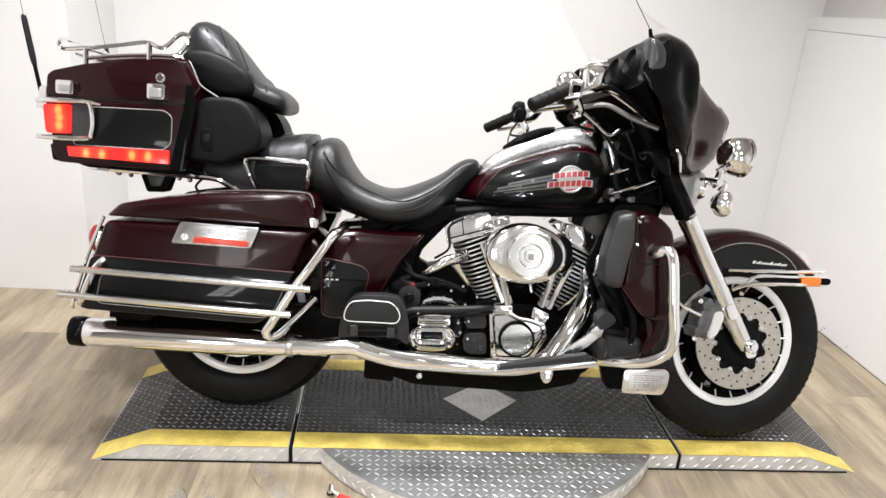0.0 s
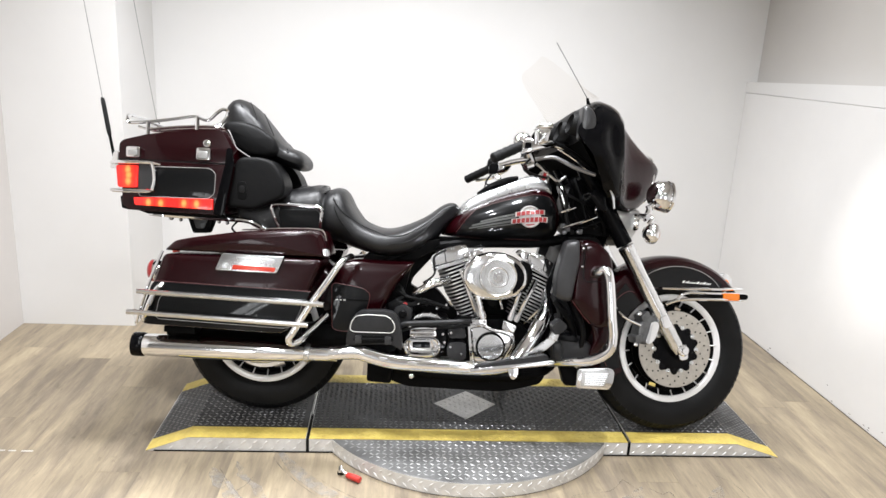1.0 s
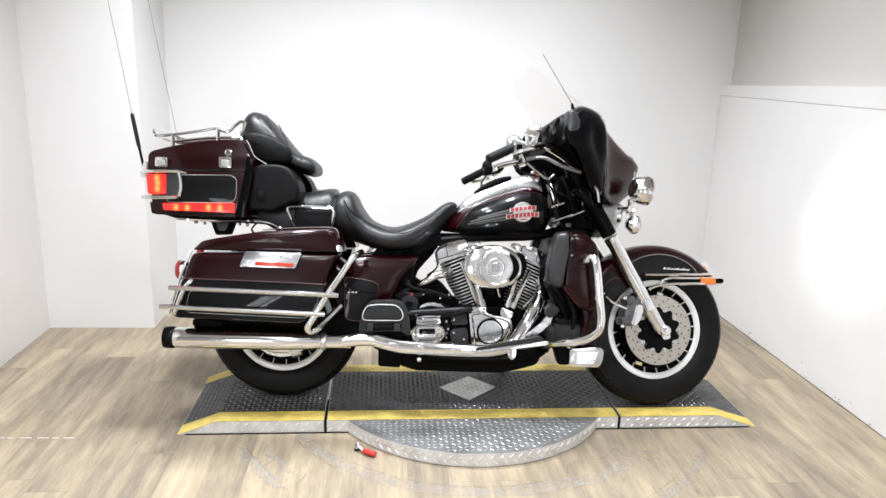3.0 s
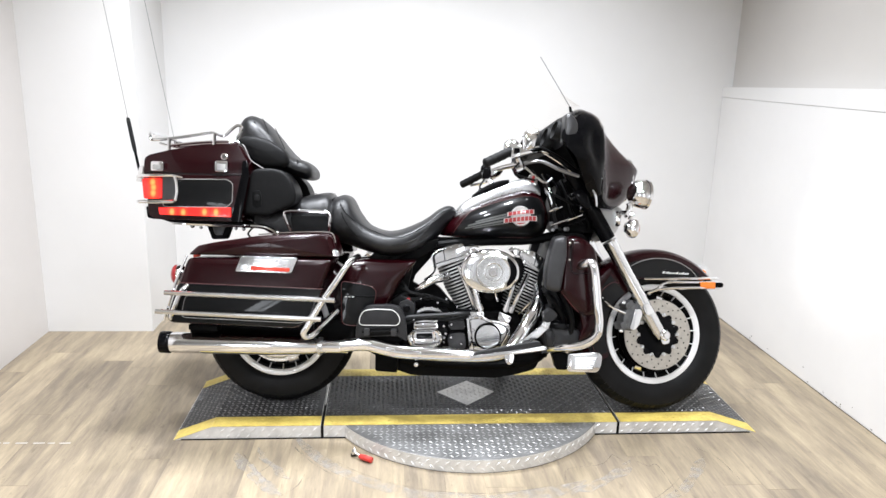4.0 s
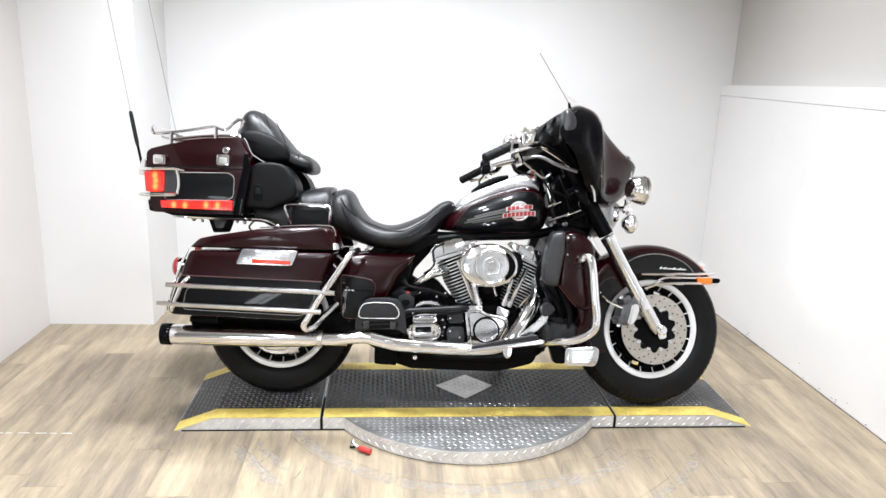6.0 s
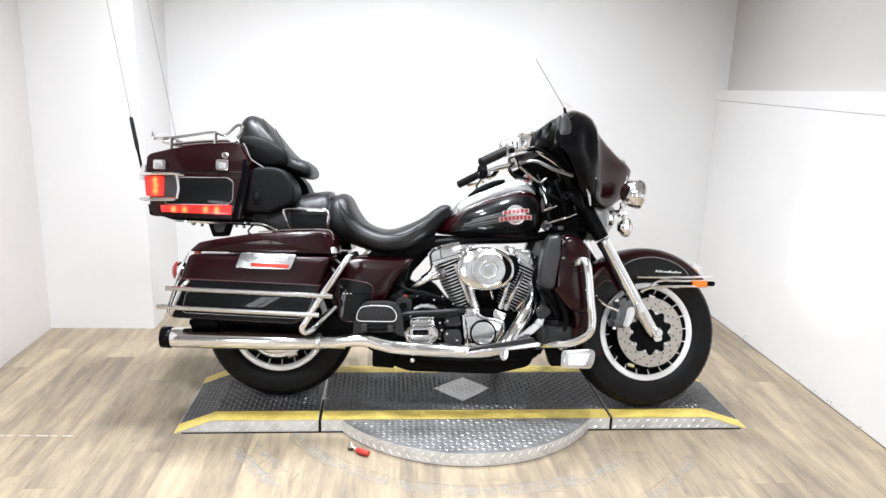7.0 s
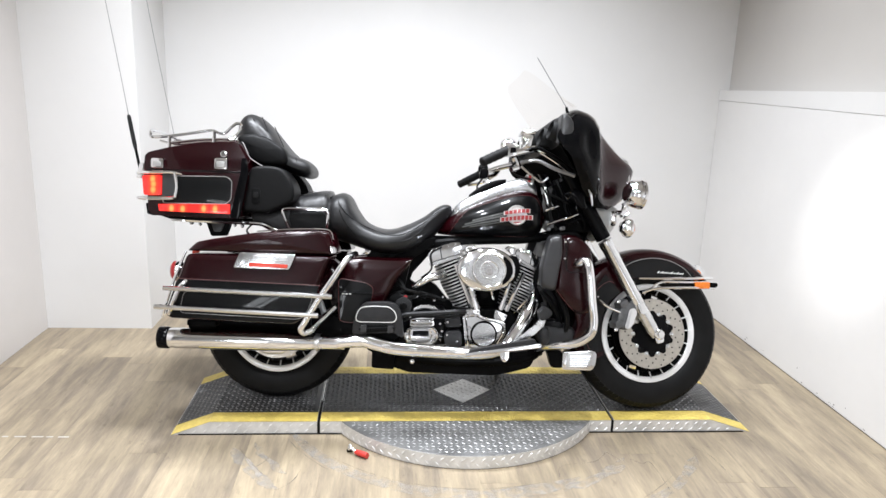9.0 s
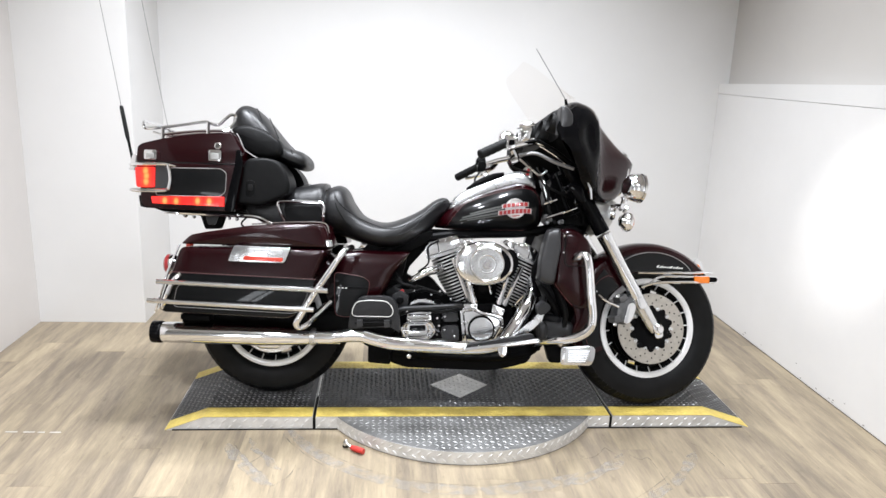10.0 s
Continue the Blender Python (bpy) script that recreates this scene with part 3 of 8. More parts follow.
# red-handled toggle clamp lying by the disc
clamp = empty("toggle_clamp", label="small steel toggle clamp with red rubber handle", category="clamp")
part("handle", tube([(-0.43, -0.167, 0.013), (-0.41, -0.18, 0.013), (-0.384, -0.197, 0.013)], [0.009, 0.0115, 0.011], 12), RED_RUBBER, clamp, "red rubber grip")
part("lever", tube([(-0.43, -0.165, 0.013), (-0.447, -0.153, 0.02), (-0.452, -0.14, 0.03)], 0.0045, 8), BRUSHED, clamp, "bent steel lever")
part("bracket", box(-0.464, -0.44, -0.15, -0.134, 0.001, 0.011, 0.003), BLACK_SATIN, clamp, "dark steel bracket")
part("pivot", tube([(-0.455, -0.155, 0.018), (-0.455, -0.127, 0.018)], 0.006, 8, smooth=False), BRUSHED, clamp)

# scuffs and tape on the floor


def arc_strip(cx, cy, r, a_from, a_to, w, z, n=60, jag=0.0, seed=1):
    rnd = random.Random(seed)
    rows = [[], []]
    drift = [(rnd.uniform(-jag, jag), rnd.uniform(0.5, 1.0)) for _ in range(n // 6 + 3)]
    for k in range(n + 1):
        a = radians(a_from + (a_to - a_from) * k / n)
        (j0, w0), (j1, w1) = drift[k // 6], drift[k // 6 + 1]
        f = (k % 6) / 6
        j = j0 + (j1 - j0) * f
        ww = w * (w0 + (w1 - w0) * f) * min(1.0, 0.15 + k / 8, 0.15 + (n - k) / 8)
        rows[0].append((cx + (r + j - ww) * math.cos(a), cy + (r + j - ww) * math.sin(a), z))
        rows[1].append((cx + (r + j + ww) * math.cos(a), cy + (r + j + ww) * math.sin(a), z))
    return grid_mesh(rows)


def strip(pts, w, z, seed=1):
    """A flat ragged line on the floor."""
    rnd = random.Random(seed)
    path = spline([(x, y, z) for x, y in pts], 6)
    rows = [[], []]
    for k, p in enumerate(path):
        a, b = path[max(k - 1, 0)], path[min(k + 1, len(path) - 1)]
        d = (b - a).normalized()
        n = Vector((-d.y, d.x, 0)) * w * rnd.uniform(0.35, 1.0)
        rows[0].append(p - n)
        rows[1].append(p + n)
    return grid_mesh(rows)


scuffs = empty("floor_scuffs", label="grey worn ring and cracks in the floor round the turntable", category="scuff marks", kind="structure")
for k, (r, f, t, w, jag) in enumerate([(0.766, 203, 300, 0.036, 0.003), (1.012, 205, 226, 0.03, 0.006), (0.80, 292, 318, 0.03, 0.01), (1.02, 298, 330, 0.026, 0.006), (0.93, 205, 222, 0.018, 0.008)]):
    part("wear_band", arc_strip(DCX, DCY, r, f, t, w, 0.0010 + k * 0.00015, jag=jag, seed=k), SCUFF, scuffs, "patchy grey worn band", 0)
for k, (r, f, t) in enumerate([(0.733, 222, 292), (0.803, 206, 228), (0.99, 206, 219), (0.985, 302, 318)]):
    part("scuff_line", arc_strip(DCX, DCY, r, f, t, 0.0018, 0.0019 + k * 0.0001, jag=0.0012, seed=20 + k), SCUFF_LINE, scuffs, "thin dark scuff line", 0)
part("peeled_patch", strip([(-0.831, -0.195), (-0.80, -0.25), (-0.762, -0.312)], 0.014, 0.0024, 3), SCUFF_PALE, scuffs, "pale peeled patch", 0)
CRACKS = [[(-0.848, -0.2), (-0.826, -0.185), (-0.79, -0.255), (-0.75, -0.31)], [(-0.75, -0.17), (-0.765, -0.215), (-0.79, -0.25)], [(-0.625, -0.27), (-0.638, -0.33), (-0.665, -0.375), (-0.70, -0.41)],
          [(0.627, -0.219), (0.66, -0.254), (0.698, -0.254), (0.7, -0.458)], [(0.321, -0.34), (0.338, -0.273), (0.40, -0.25), (0.484, -0.234), (0.547, -0.165)], [(0.90, -0.13), (0.953, -0.2), (0.97, -0.357)], [(0.547, -0.165), (0.58, -0.22), (0.60, -0.26)]]
for k, pts in enumerate(CRACKS):
    part("floor_crack", strip(pts, 0.0018, 0.0026 + k * 0.0001, 40 + k), SCUFF_LINE, scuffs, "dark crack in the vinyl", 0)
tape = empty("tape_mark", label="faded dashed white tape line on the floor", category="floor tape", kind="structure")
rnd = random.Random(4)
x = -2.1
while x < -1.55:
    w = rnd.uniform(0.015, 0.05)
    part("tape_dash", box(x, x + w, -0.012 - 0.03 * (x + 1.8), -0.004 - 0.03 * (x + 1.8), 0.0004, 0.0012), TAPE, tape, smooth=0)
    x += w + rnd.uniform(0.008, 0.025)
# dirt along the foot of the side wall
marks = empty("wall_scuffs", label="small dark scuffs along the foot of the white wall", category="scuff marks", kind="structure")
rnd = random.Random(9)
for k in range(26):
    y, z = rnd.uniform(-0.95, 1.6), 0.004 + abs(rnd.gauss(0, 0.035))
    a, b = rnd.uniform(0.002, 0.007), rnd.uniform(0.0015, 0.004)
    part("scuff", box(XR - 0.0008, XR + 0.0004, y - a, y + a, z, z + b), SUBFLOOR, marks, smooth=0)

# ---- the motorcycle: u along it, v to its right side, w up from its wheels' line ----
LEAN_DEG = 12.0
rear_c, front_c = Vector((-0.775, 0.245, PT + 0.001)), Vector((0.835, 0.132, PT + 0.001))
ahead = (front_c - rear_c).normalized()
side = ahead.cross(Vector((0, 0, 1)))
ca, sa = math.cos(radians(LEAN_DEG)), math.sin(radians(LEAN_DEG))
b_right, b_up = side * ca + Vector((0, 0, sa)), Vector((0, 0, ca)) - side * sa
BM = Matrix.Identity(4)
for i in range(3):
    BM[i][0], BM[i][1], BM[i][2], BM[i][3] = ahead[i], -b_right[i], b_up[i], rear_c[i]
bike = empty("motorcycle", BM, label="black cherry touring motorcycle leaning on its stand on a platform", category="motorcycle")


def P(u, v, w):
    return Vector((u, -v, w))


def PS(pts):
    return [P(*p) for p in pts]


# the front end is turned a little to the left about the raked steering axis
HEADP = P(1.40, 0, 0.75)
STEER = Matrix.Translation(HEADP) @ Matrix.Rotation(radians(10.0), 4, Vector((-0.438, 0, 0.899))) @ Matrix.Translation(-HEADP)


def fpart(name, bm, mat, parent=None, label="", smooth=35):
    bm.transform(STEER)
    return part(name, bm, mat, parent or bike, label, smooth)


def bpart(name, bm, mat, parent=None, label="", smooth=35):
    return part(name, bm, mat, parent or bike, label, smooth)


def slab(poly, v0, v1, bev=0.0, seg=3, flare=None):
    """A side-view outline (u, w) given depth from v0 to v1, with rounded edges. flare: how far v1's side is shrunk to its middle."""
    bm = bmesh.new()
    cu, cw = sum(p[0] for p in poly) / len(poly), sum(p[1] for p in poly) / len(poly)
    k = 1 - (flare or 0)
    a = [bm.verts.new(P(u, v0, w)) for u, w in poly]
    b = [bm.verts.new(P(cu + (u - cu) * k, v1, cw + (w - cw) * k)) for u, w in poly]
    n = len(poly)
    bm.faces.new(a), bm.faces.new(b[::-1])
    for i in range(n):
        bm.faces.new((a[i], a[(i + 1) % n], b[(i + 1) % n], b[i]))
    bmesh.ops.recalc_face_normals(bm, faces=bm.faces[:])
    if bev:
        bmesh.ops.bevel(bm, geom=bm.edges[:], offset=bev, segments=seg, profile=0.6, affect="EDGES", clamp_overlap=True)
    return bm


def dome(poly, v0, v1, bev=0.01, bulge=0.008):
    """A side-view outline given depth, with rounded edges and a face that swells to its middle."""
    cu, cw = sum(p[0] for p in poly) / len(poly), sum(p[1] for p in poly) / len(poly)
    r = sum(math.hypot(u - cu, w - cw) for u, w in poly) / len(poly)
    sg = 1 if v1 > v0 else -1

    def ring(k, v):
        return [P(cu + (u - cu) * k, v, cw + (w - cw) * k) for u, w in poly]
    rings = [ring(1, v0)]
    for j in range(5):
        a = math.pi / 2 * j / 4
        rings.append(ring(1 - bev / r * (1 - math.cos(a)), v1 - sg * bev * (1 - math.sin(a))))
    k0 = 1 - bev / r
    for k in (0.85, 0.65, 0.42, 0.2, 0.04):
        rings.append(ring(k0 * k, v1 + sg * bulge * (1 - k * k)))
    return rings_mesh(rings)


def corner(poly, r=0.02, n=4):
    """Rounds each corner of an outline by r."""
    out = []
    k = len(poly)
    for i in range(k):
        p, a, b = Vector(poly[i]), Vector(poly[i - 1]), Vector(poly[(i + 1) % k])
        da, db = (a - p), (b - p)
        ra, rb = min(r, da.length * 0.45), min(r, db.length * 0.45)
        s, e = p + da.normalized() * ra, p + db.normalized() * rb
        for j in range(n + 1):
            t = j / n
            out.append(tuple(s * (1 - t) ** 2 + p * 2 * t * (1 - t) + e * t * t))
    return out


def outline(poly, v, r=0.0018, closed=True):
    """A thin line along a side-view outline."""
    return tube([P(u, v, w) for u, w in poly], r, 5, smooth=False, closed=closed)


def mirror(bm):
    """The same on the other side."""
    out = bm.copy()
    out.transform(Matrix.Diagonal((1, -1, 1, 1)))
    return out


def loft(stations, n=24, power=2.4, flat=0.0):
    """Closed sections across the machine: (u, low w, high w, half width)."""
    rings = []
    for u, lo, hi, hw in stations:
        ring = []
        for k in range(n):
            a = 2 * math.pi * k / n
            c, s = math.cos(a), math.sin(a)
            x = math.copysign(abs(c) ** (2 / power), c) * hw
            y = math.copysign(abs(s) ** (2 / power), s)
            mid = lo + (hi - lo) * (0.5 - flat * 0.5)
            ring.append(P(u, x, mid + y * ((hi - mid) if y > 0 else (mid - lo))))
        rings.append(ring)
    return rings_mesh(rings)


def resample(st, n=4):
    """More stations along a smooth line through those given."""
    out = []
    k = len(st[0])
    for i in range(len(st) - 1):
        a, b, c, d = st[max(i - 1, 0)], st[i], st[i + 1], st[min(i + 2, len(st) - 1)]
        for j in range(n):
            t = j / n
            out.append(tuple(0.5 * (2 * b[q] + (c[q] - a[q]) * t + (2 * a[q] - 5 * b[q] + 4 * c[q] - d[q]) * t * t + (3 * b[q] - a[q] - 3 * c[q] + d[q]) * t ** 3) for q in range(k)))
    out.append(st[-1])
    return out


def across(u, v, w, tilt=0.0):
    """A frame whose local z points to the machine's right."""
    return Matrix.Translation(P(u, v, w)) @ Matrix.Rotation(radians(90 + tilt), 4, "X")


def along(a, b):
    """A frame at a whose local z points to b."""
    a, b = P(*a), P(*b)
    return Matrix.Translation(a) @ (b - a).to_track_quat("Z", "Y").to_matrix().to_4x4()


def bolt(parent, u, v, w, r=0.006, d=0.006, mat=None, name="bolt", front=False):
    bm = lathe([(r, 0), (r, d * 0.6), (r * 0.7, d), (0.0005, d)], across(u, v, w), 10)
    if front:
        bm.transform(STEER)
    return part(name, bm, mat or CHROME, parent)


# -- wheels --


def wheel(name, u, w, R, width, front):
    prof = [(R - 0.115, -width * 0.32), (R - 0.104, -width * 0.42), (R - 0.085, -width * 0.49), (R - 0.055, -width * 0.5), (R - 0.025, -width * 0.45), (R - 0.008, -width * 0.3), (R, -width * 0.12),
            (R, width * 0.12), (R - 0.008, width * 0.3), (R - 0.025, width * 0.45), (R - 0.055, width * 0.5), (R - 0.085, width * 0.49), (R - 0.104, width * 0.42), (R - 0.115, width * 0.32)]
    m = across(u, 0, w)
    mk = fpart if front else bpart
    root = mk(name, lathe([(R - 0.145, -width * 0.30), (R - 0.152, -width * 0.25), (R - 0.158, 0), (R - 0.152, width * 0.25), (R - 0.145, width * 0.30), (R - 0.124, width * 0.32),
                           (R - 0.12, width * 0.2), (R - 0.12, -width * 0.2), (R - 0.124, -width * 0.32), (R - 0.145, -width * 0.30)], m, 64), BLACK_SATIN, None, "black rim")
    mk("tyre", lathe(prof, m, 72), TYRE, root, "black road tyre with worn tread")
    tread = bmesh.new()
    for k in range(72):
        a = 2 * math.pi * k / 72
        for s in (-1, 1):
            pts = []
            for z, da, rr in ((0.1, -0.01, -0.0036), (0.22, 0.015, -0.0068), (0.32, 0.035, -0.0128), (0.42, 0.05, -0.0222), (0.455, 0.052, -0.028)):
                pts.append(m @ Vector(((R + rr) * math.cos(a + da), (R + rr) * math.sin(a + da), s * z * width)))
            tread = join(tread, tube(pts, 0.0038, 4, smooth=False)) if len(tread.verts) else tube(pts, 0.0038, 4, smooth=False)
    tagged(mk("tread", tread, TYRE, root, "rubber tread ridges"), kind="stuff")
    for s in (-1, 1):
        mk("rim_lip", lathe([(R - 0.134, s * width * 0.3), (R - 0.136, s * width * 0.35), (R - 0.131, s * width * 0.385), (R - 0.12, s * width * 0.4), (R - 0.112, s * width * 0.39), (R - 0.11, s * width * 0.34)], m, 64), WHITEWALL, root, "pale polished rim band")
    hubw = width * 0.55
    mk("hub", lathe([(0.012, -hubw), (0.03, -hubw), (0.034, -hubw * 0.6), (0.05, -hubw * 0.55), (0.05, -hubw * 0.4), (0.036, -hubw * 0.3), (0.036, hubw * 0.3), (0.05, hubw * 0.4), (0.05, hubw * 0.55), (0.034, hubw * 0.6), (0.03, hubw), (0.012, hubw)], m, 24), BLACK_GLOSS, root)
    ns = 20
    for s in (-1, 1):
        mk("wheel_disc", lathe([(0.045, s * hubw * 0.55), (0.1, s * hubw * 0.45), (0.149, s * width * 0.24), (0.149, s * width * 0.18), (0.1, s * hubw * 0.3), (0.045, s * hubw * 0.4)], m, 48), BLACK_SATIN, root, "black cast wheel disc")
        for k in range(10):
            a0_, a1_ = 2 * math.pi * (k + 0.3) / 10, 2 * math.pi * (k + 0.72) / 10
            rows = [[m @ Vector((r * math.cos(a0_ + (a1_ - a0_) * q / 5), r * math.sin(a0_ + (a1_ - a0_) * q / 5), s * width * z)) for q in range(6)] for r, z in ((0.146, 0.22), (0.158, 0.22), (R - 0.152, 0.24))]
            mk("wheel_web", grid_mesh(rows, 0.004), BLACK_SATIN, root)
    for k in range(ns):
        a = 2 * math.pi * (k + 0.25) / ns
        q0 = m @ Vector(((R - 0.156) * math.cos(a), (R - 0.156) * math.sin(a), width * 0.27))
        q1 = m @ Vector(((R - 0.132) * math.cos(a), (R - 0.132) * math.sin(a), width * 0.40))
        mk("spoke_nipple", tube([q0, q1], 0.0026, 5, smooth=False), WHITEWALL, root)
    return root


def brake_rotor(u, v, w, R, front, parent, s=1):
    """A floating rotor: a drilled steel ring on a dark carrier."""
    mk = fpart if front else bpart
    m = across(u, v, w)
    ring = mk("brake_rotor", lathe([(R - 0.058, 0), (R, 0), (R, 0.005), (R - 0.058, 0.005), (R - 0.058, 0)], m, 64), ROTOR, parent, "drilled steel brake rotor")
    for k in range(45):
        a = 2 * math.pi * k / 45
        rr = R - 0.01 - 0.015 * (k % 3)
        mk("drill_hole", lathe([(0.0034, -0.0006), (0.0034, 0.0058), (0.0002, 0.0058)], m @ Matrix.Translation((rr * math.cos(a), rr * math.sin(a), 0)), 8), RUBBER_BLACK, ring)
    mk("carrier_core", lathe([(0.02, 0.0), (R - 0.075, 0.0), (R - 0.064, 0.001), (R - 0.064, 0.006), (R - 0.08, 0.009), (0.045, 0.012), (0.02, 0.012)], m, 40), BLACK_GLOSS, ring, "black rotor carrier")
    for k in range(10):
        a = 2 * math.pi * (k + 0.5) / 10
        mk("carrier_lobe", lathe([(0.0135, -0.001), (0.0135, 0.006), (0.011, 0.008), (0.0005, 0.008)], m @ Matrix.Translation(((R - 0.062) * math.cos(a), (R - 0.062) * math.sin(a), 0)), 14), BLACK_GLOSS, ring)
    for k in range(10):
        a = 2 * math.pi * k / 10
        rr = R - 0.06
        mk("rotor_button", lathe([(0.0085, 0.0), (0.0085, 0.009), (0.004, 0.0105), (0.004, 0.006), (0.0005, 0.006)], m @ Matrix.Translation((rr * math.cos(a), rr * math.sin(a), 0)), 12), BRUSHED, ring)


AX_F, AX_R, RT = (1.56, 0.316), (0.0, 0.318), 0.320
fw = wheel("front_wheel", *AX_F, RT, 0.125, True)
rw = wheel("rear_wheel", *AX_R, RT, 0.135, False)
brake_rotor(AX_F[0], 0.078, AX_F[1], 0.146, True, fw)
brake_rotor(AX_F[0], -0.085, AX_F[1], 0.146, True, fw)
bpart("rear_caliper", dome(corner([(-0.06, 0.30), (0.03, 0.30), (0.06, 0.25), (0.04, 0.19), (-0.05, 0.19), (-0.08, 0.24)], 0.02), 0.06, 0.105, 0.012, 0.004), FACE_METAL, rw, "bright rear caliper")
bpart("rear_rotor", lathe([(0.03, 0.0), (0.145, 0.0), (0.145, 0.006), (0.06, 0.012), (0.03, 0.02)], across(0, 0.075, 0.318), 48), FACE_METAL, rw, "bright rear hub and rotor")

# -- front fork, caliper, axle --


def fork_leg(s):
    v = 0.118 * s
    top, bot = (1.329, v, 0.697), (1.559, v, 0.309)
    d = (P(*bot) - P(*top)).normalized()
    leg = fpart("fork_slider", tube([P(*top), P(*top).lerp(P(*bot), 0.06), P(*top).lerp(P(*bot), 0.07), P(*top).lerp(P(*bot), 0.5), P(*top).lerp(P(*bot), 0.93), P(*bot)], [0.030, 0.030, 0.0285, 0.0275, 0.027, 0.020], 20, smooth=False), FACE_METAL, None, "polished chrome fork slider")
    fpart("fork_cover", tube([P(1.140, v, 1.012), P(*top) - d * 0.01], [0.033, 0.0315], 20, smooth=False), BLACK_GLOSS, leg, "gloss black upper fork cover")
    fpart("axle_cap", lathe([(0.022, -0.02), (0.022, 0.02), (0.017, 0.026), (0.013, 0.026), (0.011, 0.034), (0.0005, 0.034)], across(1.563, v + (0.008 if s > 0 else -0.008), 0.318), 18), CHROME, leg)
    fpart("axle_clamp", slab(corner([(1.540, 0.335), (1.582, 0.335), (1.588, 0.285), (1.555, 0.278)], 0.012), v - 0.02, v + 0.02, 0.004), CHROME, leg)
    fpart("slider_boss", slab(corner([(1.462, 0.44), (1.492, 0.45), (1.512, 0.405), (1.482, 0.395)], 0.012), v - 0.018, v + 0.03, 0.004), CHROME, leg)
    return leg


fork_leg(1)
fork_leg(-1)


def caliper(s):
    v0, v1 = (0.062, 0.126)
    body = join(dome(corner([(1.400, 0.425), (1.440, 0.452), (1.475, 0.43), (1.470, 0.375), (1.440, 0.332), (1.400, 0.335), (1.385, 0.37)], 0.02), v0, v1, 0.01, 0.004), slab(corner([(1.395, 0.44), (1.425, 0.462), (1.435, 0.44), (1.405, 0.42)], 0.008), v0, v1 + 0.006, 0.004), slab(corner([(1.375, 0.365), (1.40, 0.375), (1.405, 0.345), (1.382, 0.335)], 0.008), v0, v1 + 0.005, 0.004))
    cap = slab(corner([(1.432, 0.42), (1.458, 0.425), (1.467, 0.405), (1.448, 0.352), (1.427, 0.335), (1.412, 0.345), (1.425, 0.385)], 0.012), v1 - 0.002, v1 + 0.014, 0.005)
    line = tube(PS([(1.315, 0.11, 0.452), (1.345, 0.12, 0.428), (1.400, 0.12, 0.405)]), 0.0055, 8)
    if s < 0:
        body, cap, line = mirror(body), mirror(cap), mirror(line)
    c = fpart("brake_caliper", body, CALIPER, None, "grey cast brake caliper")
    fpart("caliper_cap", cap, CHROME, c, "bright caliper cover")
    fpart("brake_line", line, CHROME, c)
    for u, w in ((1.390, 0.45), (1.380, 0.335), (1.480, 0.46)):
        bb = lathe([(0.008, 0), (0.008, 0.008), (0.0005, 0.01)], across(u, (v1 - 0.004) * s, w), 10)
        fpart("caliper_bolt", bb, CHROME, c)


caliper(1)
caliper(-1)

# -- front fender --
FC, FR, FHW = (1.558, 0.325), 0.350, 0.088


def fender_radius(a):
    d = math.degrees(a)
    return FR + 0.008 * math.exp(-((d - 140) / 30) ** 2) - 0.004 * max(0, (62 - d) / 25) + 0.01 * max(0, (d - 180) / 30)


def fender_section(a, skirt, n=9, off=0.0):
    """From the left skirt's edge over the crown to the right one."""
    r = fender_radius(a)
    pts = []
    for k in range(n):
        t = math.pi * k / (n - 1)
        x = -math.cos(t)
        y = math.sin(t) ** 0.75
        pts.append((math.copysign(abs(x) ** 0.8, x) * (FHW + off), r - 0.04 + (0.04 + off) * y))
    pts = [(-(FHW + off), r - 0.04 - skirt)] + pts + [((FHW + off), r - 0.04 - skirt)]
    return [P(FC[0] + q * math.cos(a), v, FC[1] + q * math.sin(a)) for v, q in pts]


def skirt_depth(a):
    """How far the fender's sides hang below its shoulder."""
    d = math.degrees(a)
    r = fender_radius(a) - 0.04
    if d < 118:
        w_line = 0.545
        need = r - (w_line - FC[1]) / max(math.sin(a), 0.2)
        return max(0.004, min(need, 0.12))
    t = min(1, (d - 118) / 12)
    base = max(0.004, r - (0.545 - FC[1]) / math.sin(radians(118)))
    return base * (1 - t) + t * (0.105 - 0.02 * min(1, (d - 130) / 30))


angles = [radians(40 + 165 * k / 44) for k in range(45)]
fender = fpart("front_fender", grid_mesh([fender_section(a, skirt_depth(a)) for a in angles], 0.003), CHERRY, None, "black cherry front fender with charcoal panel")


def fender_panel(a_from, a_to, top, low_of):
    rows = []
    for k in range(19):
        a = radians(a_from + (a_to - a_from) * k / 18)
        r = fender_radius(a)
        e = math.sin(math.pi * min(1, max(0.0, k / 18))) ** 0.4
        hi = r - 0.04 + (top * e if e > 0.01 else 0.0)
        lo = r - 0.04 - low_of(a)
        row = []
        for j in range(7):
            q = lo + (max(hi, lo + 0.004) - lo) * j / 6
            over = max(0.0, q - (r - 0.04)) / 0.04
            v = (FHW + 0.0035) * (1 - 0.35 * over ** 1.7)
            row.append(P(FC[0] + q * math.cos(a), v, FC[1] + q * math.sin(a)))
        rows.append(row)
    return grid_mesh(rows, 0.0015)


fpart("side_panel", fender_panel(53, 118, -0.004, lambda a: max(0.004, skirt_depth(a) - 0.006)), CHARCOAL, fender, "charcoal fender panel")
fpart("side_panel", fender_panel(132, 200, -0.012, lambda a: skirt_depth(a) - 0.004), CHARCOAL, fender, "charcoal fender panel")


